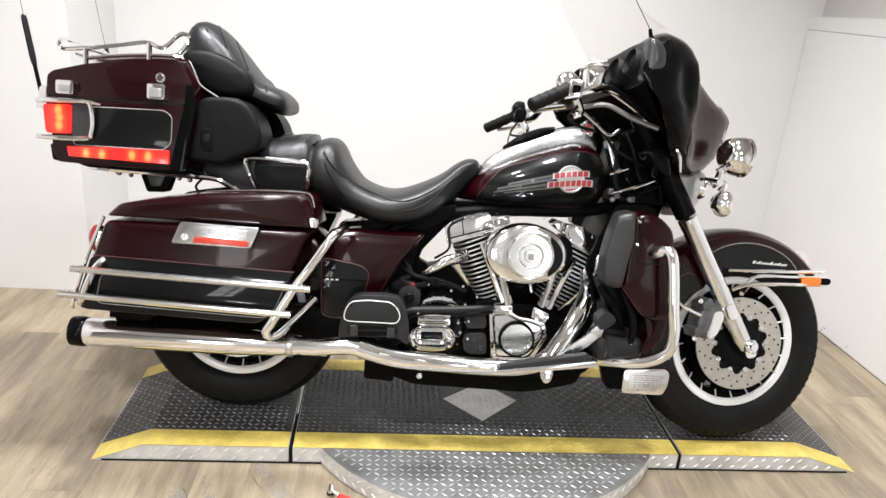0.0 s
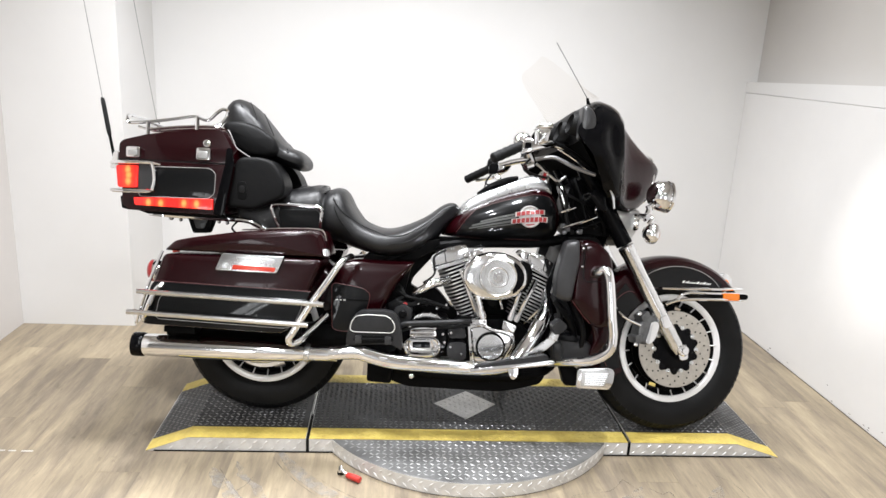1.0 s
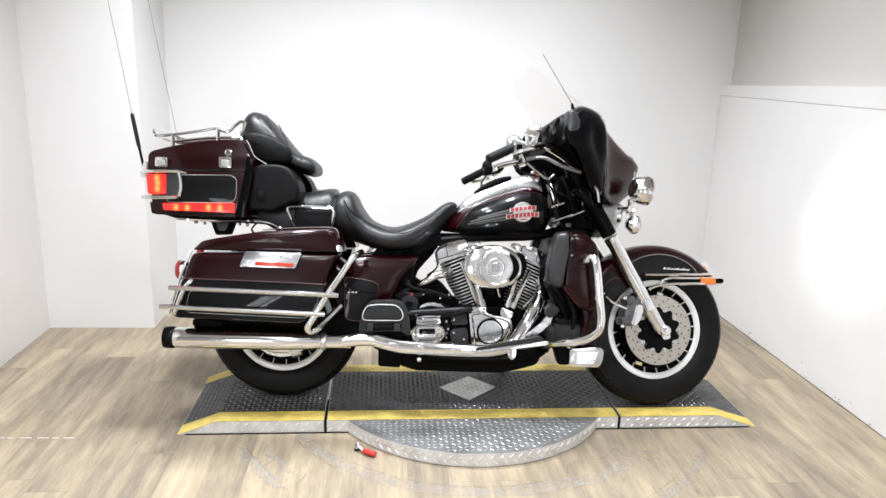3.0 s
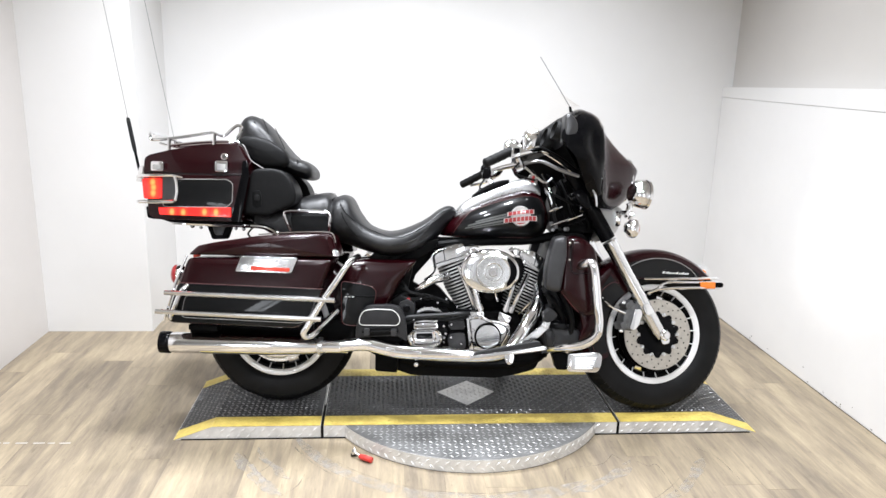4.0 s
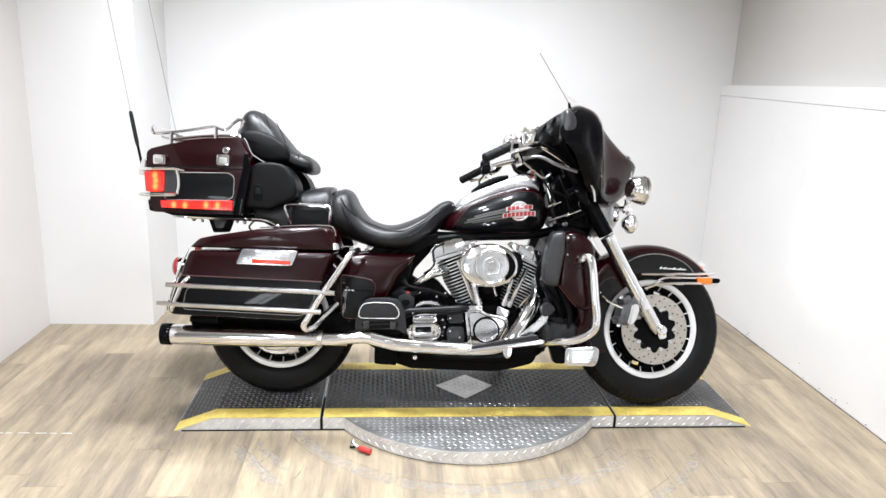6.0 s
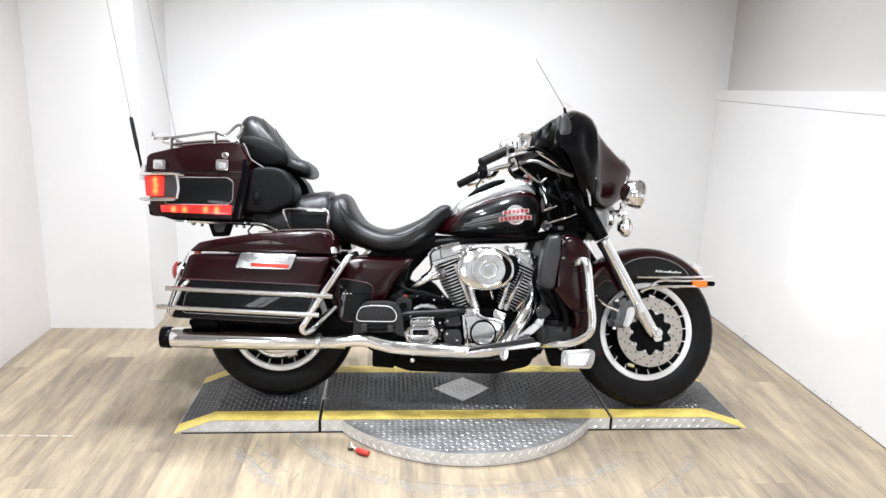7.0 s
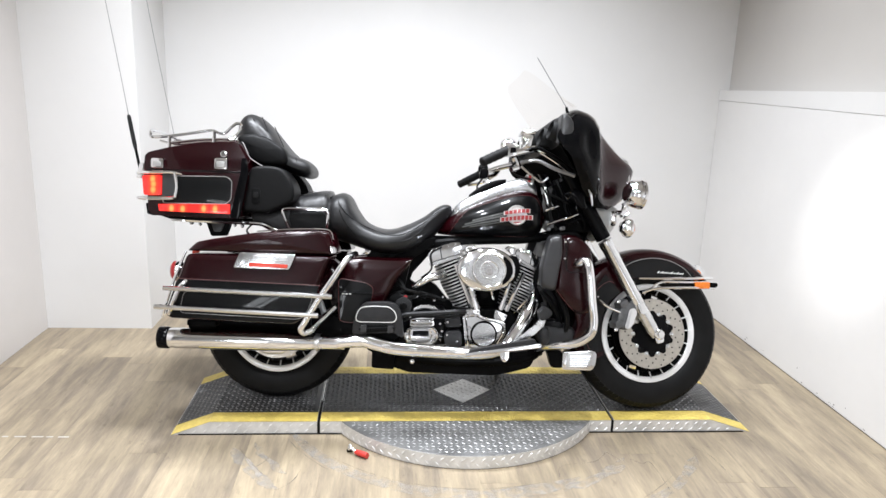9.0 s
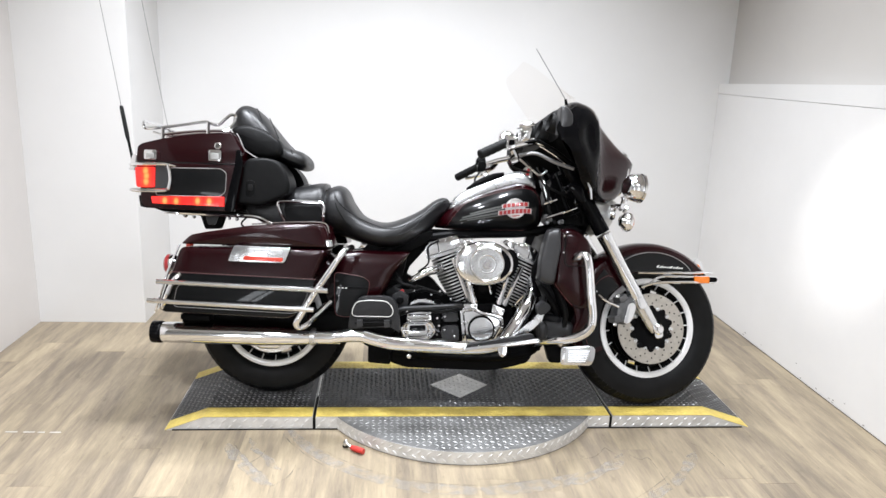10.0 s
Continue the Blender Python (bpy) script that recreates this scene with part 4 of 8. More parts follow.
def fender_line(a_from, a_to, top, lo):
    pts = []
    for k in range(31):
        a = radians(a_from + (a_to - a_from) * k / 30)
        r = fender_radius(a)
        e = math.sin(math.pi * k / 30) ** 0.4 if 0 < k < 30 else 0
        q = r - 0.04 + top * e - lo * (1 - e)
        over = max(0.0, q - (r - 0.04)) / 0.04
        pts.append(P(FC[0] + q * math.cos(a), (FHW + 0.0055) * (1 - 0.35 * over ** 1.7), FC[1] + q * math.sin(a)))
    return tube(pts, 0.0013, 5, smooth=False)


fpart("pinstripe", fender_line(52, 119, -0.002, 0.03), STRIPE, fender, "fine grey pinstripe")
fpart("pinstripe", fender_line(131, 200, -0.010, 0.05), STRIPE_RED, fender, "fine red pinstripe")
# script on the fender side, as a slanted run of plain white strokes
rnd = random.Random(5)
xq = 1.575
for k in range(14):
    wq = rnd.uniform(0.006, 0.009) * (1.5 if k in (0, 7) else 1)
    hq = 0.0095 if k in (0, 2, 7, 10) else 0.006
    wb = 0.571 - 0.03 * (xq - 1.575)
    fpart("script_stroke", slab([(xq, wb), (xq + wq * 0.6, wb), (xq + wq * 0.6 + 0.005, wb + hq), (xq + 0.005, wb + hq * 0.85)], FHW + 0.004, FHW + 0.006), WHITE_PAINT, fender, "white script stroke", 0)
    xq += wq
for s in (1, -1):
    fpart("fender_rail", tube(PS([(1.49, 0.1 * s, 0.547), (1.6, 0.104 * s, 0.549), (1.75, 0.103 * s, 0.553), (1.822, 0.095 * s, 0.556)]), [0.005, 0.006, 0.006, 0.005], 8), CHROME, fender, "chrome fender rail")
    fpart("fender_rail", tube(PS([(1.5, 0.11 * s, 0.487), (1.55, 0.114 * s, 0.505), (1.62, 0.116 * s, 0.511), (1.75, 0.113 * s, 0.514), (1.83, 0.1 * s, 0.516)]), 0.0065, 8), CHROME, fender, "chrome fender rail")
    fpart("rail_stay", tube(PS([(1.5, 0.11 * s, 0.487), (1.54, 0.112 * s, 0.505), (1.585, 0.112 * s, 0.533), (1.7, 0.11 * s, 0.536), (1.83, 0.1 * s, 0.537)]), 0.005, 8), CHROME, fender, "chrome rail stay")
    fpart("rail_tip", slab(corner([(1.74, 0.536), (1.835, 0.537), (1.842, 0.527), (1.835, 0.516), (1.74, 0.514)], 0.008), 0.102 * s, 0.112 * s, 0.003), BLACK_SATIN, fender, "black rail bumper tip")
    fpart("fender_reflector", slab(corner([(1.735, 0.538), (1.80, 0.539), (1.80, 0.511), (1.735, 0.510)], 0.004), 0.112 * s, 0.119 * s, 0.002), AMBER, fender, "amber side reflector")
fpart("fender_lamp", lathe([(0.03, -0.02), (0.03, 0.0), (0.024, 0.012), (0.012, 0.02), (0.0005, 0.022)], along((1.80, 0, 0.575), (1.86, 0, 0.61)), 20), AMBER, fender, "small amber fender tip lamp")
fpart("fender_ornament", slab(corner([(1.775, 0.58), (1.828, 0.562), (1.824, 0.596), (1.79, 0.618)], 0.01), -0.022, 0.022, 0.008), CHROME, fender, "chrome fender tip trim")
for d in (150, 165, 180):
    a = radians(d)
    q = fender_radius(a) - 0.075
    bolt(fender, FC[0] + q * math.cos(a), FHW + 0.004, FC[1] + q * math.sin(a), 0.004, 0.004, front=True)

# -- fuel tank --
TANK = resample([(0.66, 0.712, 0.738, 0.02), (0.70, 0.708, 0.778, 0.085), (0.76, 0.705, 0.818, 0.128), (0.84, 0.703, 0.858, 0.155), (0.93, 0.702, 0.893, 0.168), (1.01, 0.702, 0.913, 0.166),
                 (1.06, 0.708, 0.903, 0.15), (1.09, 0.728, 0.87, 0.12), (1.105, 0.76, 0.83, 0.07)], 4)


def tank_point(u, a, off=0.0):
    """A point of the tank's skin; a runs from the bottom (-90) over the right side (0) to the top (90)."""
    for s0, s1 in zip(TANK, TANK[1:]):
        if s0[0] <= u <= s1[0]:
            t = (u - s0[0]) / (s1[0] - s0[0])
            _, lo, hi, hw = [p + (q - p) * t for p, q in zip(s0, s1)]
            break
    c, s = math.cos(a), math.sin(a)
    e = 2 / 2.3
    mid = (lo + hi) / 2 - 0.012
    return P(u, abs(c) ** e * (hw + off), mid + math.copysign(abs(s) ** e, s) * ((hi - mid) if s > 0 else (mid - lo)) + off * s)


tank = bpart("fuel_tank", rings_mesh([[P(-0, 0, 0) + Vector((p.x, q * p.y, p.z)) for q, p in
                                       [(1, tank_point(st[0], radians(-90 + 180 * k / 14))) for k in range(15)] + [(-1, tank_point(st[0], radians(90 - 180 * k / 14))) for k in range(1, 14)]] for st in TANK]), CHERRY, None, "black cherry teardrop fuel tank")


def tank_patch(edge_lo, edge_hi, u0, u1, off=0.0016, n=24, m=8):
    return grid_mesh([[tank_point(u0 + (u1 - u0) * k / n, radians(edge_lo(k / n) + (edge_hi(k / n) - edge_lo(k / n)) * j / m), off) for j in range(m + 1)] for k in range(n + 1)])


def p_hi(t):
    return -48 + 96 * min(1, t * 5) ** 0.5 - 6 * max(0, t - 0.2) - 40 * max(0, (t - 0.9) / 0.1) ** 2


def p_lo(t):
    return -48 - 10 * min(1, t * 5) ** 0.5


bpart("tank_panel", tank_patch(p_lo, p_hi, 0.702, 1.097), CHARCOAL, tank, "charcoal tank side panel")
edge = [tank_point(0.702 + 0.395 * k / 30, radians(p_hi(k / 30)), 0.0022) for k in range(31)]
edge = [tank_point(0.702 + 0.395 * k / 30, radians(p_lo(k / 30)), 0.0022) for k in range(30, 0, -1)] + edge
bpart("pinstripe", tube(edge, 0.0009, 5, smooth=False), STRIPE_RED, tank, "fine red pinstripe")
for a_s, a_e, u_s in ((5, 8, 0.80), (0, 3.5, 0.77), (-6, -2, 0.76), (-11, -8, 0.79)):
    bpart("tank_stripe", tank_patch(lambda t, q=a_s: q + 2.5 * t, lambda t, q=a_e: q + 2.5 * t + 0.2, u_s, 0.93, 0.0028, 12, 1), SPEED_GREY, tank, "silver speed stripe")
# emblem: red lettering bars on a pale shield
em = bpart("tank_emblem", lathe([(0.0005, 0.004), (0.034, 0.004), (0.036, 0.006), (0.039, 0.005), (0.041, -0.004)], Matrix.Translation(tank_point(0.980, radians(2.5), 0.003)) @ Matrix.Rotation(radians(86), 4, "X"), 28), EMBLEM_SILVER, tank, "round silver and red tank emblem")
for row, (a_c, h, u0, u1, cnt) in enumerate([(8, 6.0, 0.928, 1.030, 6), (-2.0, 6.4, 0.914, 1.042, 8)]):
    bpart("emblem_band", tank_patch(lambda t: a_c - h * 0.6, lambda t: a_c + h * 0.6, u0 - 0.003, u1 + 0.003, 0.0125, 10, 2), EMBLEM_SILVER, em, "pale emblem band")
    step = (u1 - u0) / cnt
    for k in range(cnt):
        ua, ub = u0 + k * step + 0.0016, u0 + (k + 1) * step - 0.0016
        bpart("emblem_bar", tank_patch(lambda t: a_c - h / 2, lambda t: a_c + h / 2, ua, ub, 0.0137, 2, 2), EMBLEM_RED, em, "red enamel bar")
bpart("emblem_shield", tank_patch(lambda t: -17 + 12 * abs(t - 0.5), lambda t: -9, 0.964, 0.998, 0.0125, 6, 2), EMBLEM_RED, em, "small red shield")
bpart("console", loft(resample([(0.715, 0.77, 0.803, 0.02), (0.74, 0.78, 0.842, 0.028), (0.80, 0.81, 0.882, 0.036), (0.90, 0.85, 0.928, 0.042), (1.0, 0.88, 0.96, 0.046), (1.05, 0.88, 0.958, 0.042), (1.075, 0.87, 0.926, 0.036)], 3), 18), BRUSHED, tank, "chrome tank console")
bpart("fuel_door", loft(resample([(0.79, 0.86, 0.884, 0.015), (0.84, 0.89, 0.922, 0.03), (0.90, 0.91, 0.948, 0.034), (0.945, 0.93, 0.955, 0.024)], 3), 14), BLACK_SATIN, tank, "black console lid")
bpart("console_switch", slab(corner([(1.02, 0.93), (1.06, 0.93), (1.066, 0.965), (1.04, 0.985), (1.02, 0.965)], 0.012), -0.035, 0.04, 0.006), CHROME, tank, "chrome ignition switch housing")
bpart("switch_mark", slab([(1.034, 0.945), (1.046, 0.942), (1.05, 0.968), (1.04, 0.972)], 0.04, 0.0425), EMBLEM_RED, tank, "red switch mark", 0)

# -- seat --
SEAT = resample([(0.01, 0.735, 0.80, 0.12), (0.04, 0.70, 0.845, 0.17), (0.10, 0.685, 0.863, 0.185), (0.145, 0.682, 0.873, 0.188), (0.185, 0.68, 0.880, 0.188), (0.206, 0.678, 0.875, 0.184), (0.219, 0.676, 0.858, 0.180), (0.233, 0.675, 0.866, 0.186),
                 (0.258, 0.668, 0.873, 0.190), (0.28, 0.662, 0.867, 0.188), (0.296, 0.657, 0.847, 0.186), (0.311, 0.652, 0.816, 0.186), (0.33, 0.646, 0.787, 0.187), (0.356, 0.639, 0.756, 0.19), (0.392, 0.63, 0.737, 0.196), (0.438, 0.622, 0.726, 0.2),
                 (0.485, 0.621, 0.731, 0.198), (0.544, 0.632, 0.753, 0.18), (0.601, 0.66, 0.783, 0.142), (0.646, 0.70, 0.818, 0.104), (0.68, 0.745, 0.836, 0.074), (0.707, 0.775, 0.836, 0.05), (0.722, 0.80, 0.822, 0.03)], 3)
seat = bpart("seat", loft(SEAT, 30, 2.7), LEATHER, None, "black leather two-up seat")


def on_seat(u, w, off=0.001):
    """A point of the seat's right flank at height w."""
    a, b = next((p, q) for p, q in zip(SEAT, SEAT[1:]) if p[0] <= u <= q[0])
    t = (u - a[0]) / (b[0] - a[0])
    lo, hi, hw = [a[k] + (b[k] - a[k]) * t for k in (1, 2, 3)]
    y = min(0.995, abs(w - (lo + hi) / 2) / ((hi - lo) / 2))
    return P(u, hw * (1 - y ** 2.7) ** (1 / 2.7) + off, w)


for line in ([(0.236, 0.858), (0.258, 0.828), (0.278, 0.797), (0.313, 0.766), (0.358, 0.738), (0.415, 0.716), (0.46, 0.703), (0.51, 0.706), (0.56, 0.728), (0.61, 0.762), (0.66, 0.806), (0.70, 0.823)],
             [(0.463, 0.671), (0.528, 0.682), (0.576, 0.71), (0.607, 0.742), (0.627, 0.765), (0.66, 0.79)],
             [(0.256, 0.827), (0.267, 0.785), (0.29, 0.743), (0.325, 0.702), (0.35, 0.66)]):
    bpart("seat_piping", tube([on_seat(u, w, 0.0) for u, w in line], 0.0019, 6), VINYL, seat)
bpart("seat_crease", tube(PS([(0.219, -0.14, 0.846), (0.219, -0.06, 0.857), (0.219, 0.06, 0.857), (0.219, 0.13, 0.847)]), 0.0035, 6), RUBBER_BLACK, seat)
for s in (1, -1):
    bpart("grab_strap", tube(PS([(0.066, 0.195 * s, 0.715), (0.052, 0.205 * s, 0.75), (0.042, 0.212 * s, 0.785), (0.058, 0.215 * s, 0.797), (0.13, 0.217 * s, 0.798), (0.2, 0.214 * s, 0.796), (0.221, 0.21 * s, 0.783), (0.22, 0.205 * s, 0.75), (0.216, 0.195 * s, 0.72)]), 0.0065, 8), CHROME, seat, "chrome passenger grab rail")
bpart("side_pad", slab(corner([(0.06, 0.78), (0.21, 0.785), (0.215, 0.70), (0.08, 0.70)], 0.02), 0.17, 0.2, 0.012), VINYL, seat, "black padded side panel")

# -- trunk box --
trunk = bpart("luggage_trunk", slab(corner([(-0.475, 0.925), (-0.468, 0.77), (-0.44, 0.752), (-0.15, 0.748), (-0.115, 0.748), (-0.085, 0.925)], 0.012), -0.275, 0.275, 0.016), CHERRY, None, "black cherry top luggage trunk")
bpart("trunk_lid", slab(corner([(-0.49, 0.93), (-0.487, 0.985), (-0.472, 0.998), (-0.39, 1.02), (-0.286, 1.038), (-0.18, 1.048), (-0.132, 1.048), (-0.095, 0.985), (-0.09, 0.93)], 0.008), -0.268, 0.268, 0.02), CHERRY, trunk, "black cherry trunk lid")
bpart("seam_gasket", slab([(-0.482, 0.9265), (-0.088, 0.9265), (-0.088, 0.9305), (-0.482, 0.9305)], -0.272, 0.272), RUBBER_BLACK, trunk, "black lid seal")
bpart("trunk_front_edge", slab(corner([(-0.15, 0.75), (-0.113, 0.748), (-0.083, 0.93), (-0.09, 0.985), (-0.108, 0.985), (-0.112, 0.93)], 0.01), 0.268, 0.281, 0.005), BLACK_GLOSS, trunk, "gloss black front edge")
panel_poly = corner([(-0.41, 0.906), (-0.165, 0.911), (-0.144, 0.895), (-0.146, 0.822), (-0.166, 0.804), (-0.41, 0.801)], 0.012)
bpart("trunk_panel", slab(panel_poly, 0.272, 0.2785, 0.002), CHARCOAL, trunk, "charcoal side panel")
bpart("pinstripe", outline(panel_poly, 0.2785, 0.0014), STRIPE, trunk, "fine grey pinstripe")
for u0, u1, w0, w1 in ((-0.455, -0.408, 0.936, 0.973), (-0.211, -0.163, 0.939, 0.981)):
    latch = bpart("latch", slab(corner([(u0, w0), (u1, w0), (u1, w1), (u0, w1)], 0.008), 0.262, 0.288, 0.005), CHROME, trunk, "chrome trunk latch")
    bpart("latch_lever", slab(corner([(u0 + 0.008, w0 + 0.006), (u1 - 0.008, w0 + 0.006), (u1 - 0.008, w1 - 0.012), (u0 + 0.008, w1 - 0.012)], 0.005), 0.288, 0.292, 0.0015), ALU, latch)
bpart("lock", lathe([(0.013, 0), (0.013, 0.012), (0.009, 0.015), (0.0005, 0.015)], across(-0.180, 0.262, 0.998), 16), CHROME, trunk, "round chrome lock")
for s in (1, -1):
    tl = bpart("tail_lamp", slab(corner([(-0.488, 0.906), (-0.412, 0.909), (-0.412, 0.831), (-0.48, 0.829)], 0.01), 0.2 * s, 0.29 * s, 0.008), TAIL_LENS, trunk, "lit red wraparound tail lamp")
    bpart("lamp_housing", slab(corner([(-0.412, 0.913), (-0.371, 0.911), (-0.362, 0.87), (-0.37, 0.826), (-0.412, 0.822)], 0.008), 0.262 * s, 0.284 * s, 0.004), SMOKE, tl, "dark lamp housing")
    bpart("lamp_bezel", tube(PS([(-0.515, 0.2 * s, 0.914), (-0.512, 0.27 * s, 0.915), (-0.47, 0.296 * s, 0.917), (-0.40, 0.296 * s, 0.919), (-0.368, 0.292 * s, 0.919), (-0.359, 0.29 * s, 0.905), (-0.354, 0.29 * s, 0.865), (-0.358, 0.29 * s, 0.835), (-0.368, 0.29 * s, 0.822), (-0.44, 0.296 * s, 0.818), (-0.495, 0.292 * s, 0.818), (-0.505, 0.265 * s, 0.818), (-0.508, 0.2 * s, 0.818)]), 0.0065, 8, 4), CHROME, tl, "chrome lamp bezel")
    bpart("bezel_wing", tube(PS([(-0.39, 0.292 * s, 0.919), (-0.36, 0.29 * s, 0.918), (-0.335, 0.285 * s, 0.914)]), [0.007, 0.006, 0.003], 8), CHROME, tl)
strip = bpart("brake_lamp", slab([(-0.426, 0.797), (-0.15, 0.804), (-0.149, 0.766), (-0.421, 0.77)], 0.262, 0.286, 0.003), BAR_LENS, trunk, "lit red light bar along the trunk")
bpart("light_bar_base", slab([(-0.47, 0.80), (-0.15, 0.803), (-0.148, 0.757), (-0.455, 0.752)], 0.2, 0.268, 0.004), PLASTIC, trunk, "black light bar base")
bpart("rear_corner", slab(corner([(-0.482, 0.80), (-0.455, 0.80), (-0.45, 0.752), (-0.475, 0.757)], 0.006), 0.14, 0.262, 0.006), BLACK_GLOSS, trunk)
# luggage rack
for s in (1, -1):
    bpart("rack_rail", tube(PS([(-0.505, 0.17 * s, 1.082), (-0.497, 0.17 * s, 1.067), (-0.43, 0.172 * s, 1.072), (-0.34, 0.172 * s, 1.086), (-0.26, 0.172 * s, 1.1), (-0.225, 0.172 * s, 1.09), (-0.205, 0.172 * s, 1.092), (-0.178, 0.172 * s, 1.118), (-0.16, 0.165 * s, 1.132), (-0.146, 0.155 * s, 1.128), (-0.15, 0.155 * s, 1.105), (-0.172, 0.16 * s, 1.075), (-0.2, 0.16 * s, 1.068)]), 0.006, 8), CHROME, trunk, "chrome luggage rack rail")
    bpart("rack_foot", tube(PS([(-0.428, 0.172 * s, 1.0), (-0.428, 0.172 * s, 1.072)]), 0.0075, 8, smooth=False), CHROME, trunk)
    bpart("rack_foot", tube(PS([(-0.25, 0.17 * s, 1.03), (-0.25, 0.172 * s, 1.1)]), 0.0075, 8, smooth=False), CHROME, trunk)
bpart("rack_loop", tube(PS([(-0.50, 0.17, 1.07), (-0.512, 0.15, 1.09), (-0.515, 0.1, 1.1), (-0.515, -0.1, 1.1), (-0.512, -0.15, 1.09), (-0.50, -0.17, 1.07)]), 0.006, 8), CHROME, trunk, "chrome rear rack loop")
bpart("rack_crossbar", tube(PS([(-0.43, -0.172, 1.072), (-0.43, 0.172, 1.072)]), 0.005, 8, smooth=False), CHROME, trunk)
for v in (0.08, 0.0, -0.08):
    bpart("rack_bar", tube(PS([(-0.5, v, 1.062), (-0.43, v, 1.05), (-0.3, v, 1.064), (-0.2, v, 1.068), (-0.17, v, 1.07)]), 0.005, 8), CHROME, trunk)
bpart("rack_bar", tube(PS([(-0.43, 0.168, 1.045), (-0.3, 0.168, 1.062), (-0.2, 0.165, 1.068), (-0.16, 0.16, 1.066)]), 0.0055, 8), CHROME, trunk)
# backrest and side pads
bpart("backrest", loft(resample([(-0.185, 1.06, 1.13, 0.06), (-0.165, 1.04, 1.172, 0.11), (-0.135, 1.0, 1.19, 0.14), (-0.09, 0.985, 1.176, 0.15), (-0.04, 0.97, 1.128, 0.155), (0.01, 0.955, 1.068, 0.155), (0.055, 0.942, 1.022, 0.15), (0.1, 0.93, 1.005, 0.14), (0.125, 0.935, 0.985, 0.12), (0.132, 0.945, 0.965, 0.09)], 4), 24, 2.6), LEATHER, trunk, "black leather passenger backrest")
for s in (1, -1):
    wing = dome(corner([(-0.165, 1.074), (-0.138, 1.091), (-0.091, 1.094), (-0.034, 1.079), (0.007, 1.054), (0.033, 1.036), (0.046, 1.005), (0.042, 0.976), (0.001, 0.965), (-0.047, 0.968), (-0.079, 0.979), (-0.112, 1.002), (-0.137, 1.047)], 0.02), 0.09 * s, 0.182 * s, 0.024, 0.006)
    bpart("backrest_wing", wing, VINYL, trunk, "black padded backrest wing")
    pad = dome(corner([(-0.118, 0.778), (-0.094, 0.925), (-0.075, 0.957), (-0.008, 0.962), (0.04, 0.953), (0.073, 0.916), (0.092, 0.87), (0.09, 0.825), (0.045, 0.803), (-0.02, 0.772)], 0.02), 0.1 * s, 0.25 * s, 0.014, 0.002)
    sp = bpart("speaker_pod", pad, VINYL, trunk, "black padded speaker pod")
    port = bpart("pod_port", slab(corner([(-0.076, 0.872), (-0.041, 0.872), (-0.039, 0.808), (-0.074, 0.808)], 0.016, 5), 0.25 * s, 0.2535 * s, 0.0015), PLASTIC, sp, "oval black port cover")
    bpart("port_jack", slab(corner([(-0.068, 0.856), (-0.048, 0.856), (-0.047, 0.832), (-0.067, 0.832)], 0.008), 0.2535 * s, 0.2575 * s, 0.001), RUBBER_BLACK, port)
bpart("wing_piping", tube(PS([(-0.158, 0.155, 1.074), (-0.128, 0.185, 1.05), (-0.11, 0.19, 1.015), (-0.095, 0.19, 0.99), (-0.04, 0.19, 0.957)]), 0.0022, 6), STRIPE, trunk, "grey edge piping")
for v0, pts in ((0.125, [(-0.106, 1.159), (-0.089, 1.132)]), (0.13, [(-0.069, 1.167), (-0.052, 1.128), (-0.04, 1.09)]), (0.14, [(-0.015, 1.128), (0.002, 1.093), (0.024, 1.046)]), (0.14, [(0.074, 1.005), (0.083, 0.975)])):
    bpart("backrest_seam", tube(PS([(u, v0, w) for u, w in pts]), 0.002, 6), LEATHER, trunk)
# trunk support and struts
bpart("trunk_rail", tube(PS([(-0.40, 0.2, 0.742), (-0.30, 0.2, 0.738), (-0.12, 0.2, 0.735), (-0.03, 0.2, 0.728), (0.03, 0.19, 0.69), (0.06, 0.18, 0.66)]), 0.009, 10), CHROME, trunk, "chrome trunk support rail")
bpart("trunk_rail", tube(PS([(-0.40, -0.2, 0.742), (-0.12, -0.2, 0.735), (-0.03, -0.2, 0.728), (0.06, -0.18, 0.66)]), 0.009, 10), CHROME, trunk, "chrome trunk support rail")
bpart("trunk_floor_plate", slab([(-0.44, 0.752), (-0.12, 0.748), (-0.12, 0.735), (-0.4, 0.74)], -0.22, 0.22, 0.004), BLACK_SATIN, trunk)
bpart("strut_bracket", slab(corner([(-0.285, 0.735), (-0.185, 0.735), (-0.205, 0.678), (-0.262, 0.675)], 0.008), 0.1, 0.14, 0.004), BLACK_SATIN, trunk, "black trunk bracket")
bpart("wiring_loop", tube(PS([(-0.09, 0.16, 0.73), (-0.11, 0.17, 0.70), (-0.07, 0.17, 0.675), (-0.02, 0.17, 0.69), (0.0, 0.16, 0.72)]), 0.004, 6), RUBBER_BLACK, trunk)
# whip aerials
an = bpart("antenna", tube(PS([(-0.505, 0.25, 0.905), (-0.511, 0.25, 0.93), (-0.53, 0.25, 1.01)]), 0.0055, 8), BLACK_SATIN, None, "black whip antenna with thin wire")
bpart("antenna_coil", tube(PS([(-0.53, 0.25, 1.01), (-0.536, 0.25, 1.035), (-0.557, 0.25, 1.128), (-0.5595, 0.25, 1.14)]), [0.0065, 0.0085, 0.008, 0.003], 8), RUBBER_BLACK, an)
bpart("antenna_wire", tube(PS([(-0.557, 0.25, 1.128), (-0.605, 0.25, 1.345), (-0.665, 0.25, 1.61), (-0.7, 0.25, 1.76)]), 0.001, 5), AERIAL, an)
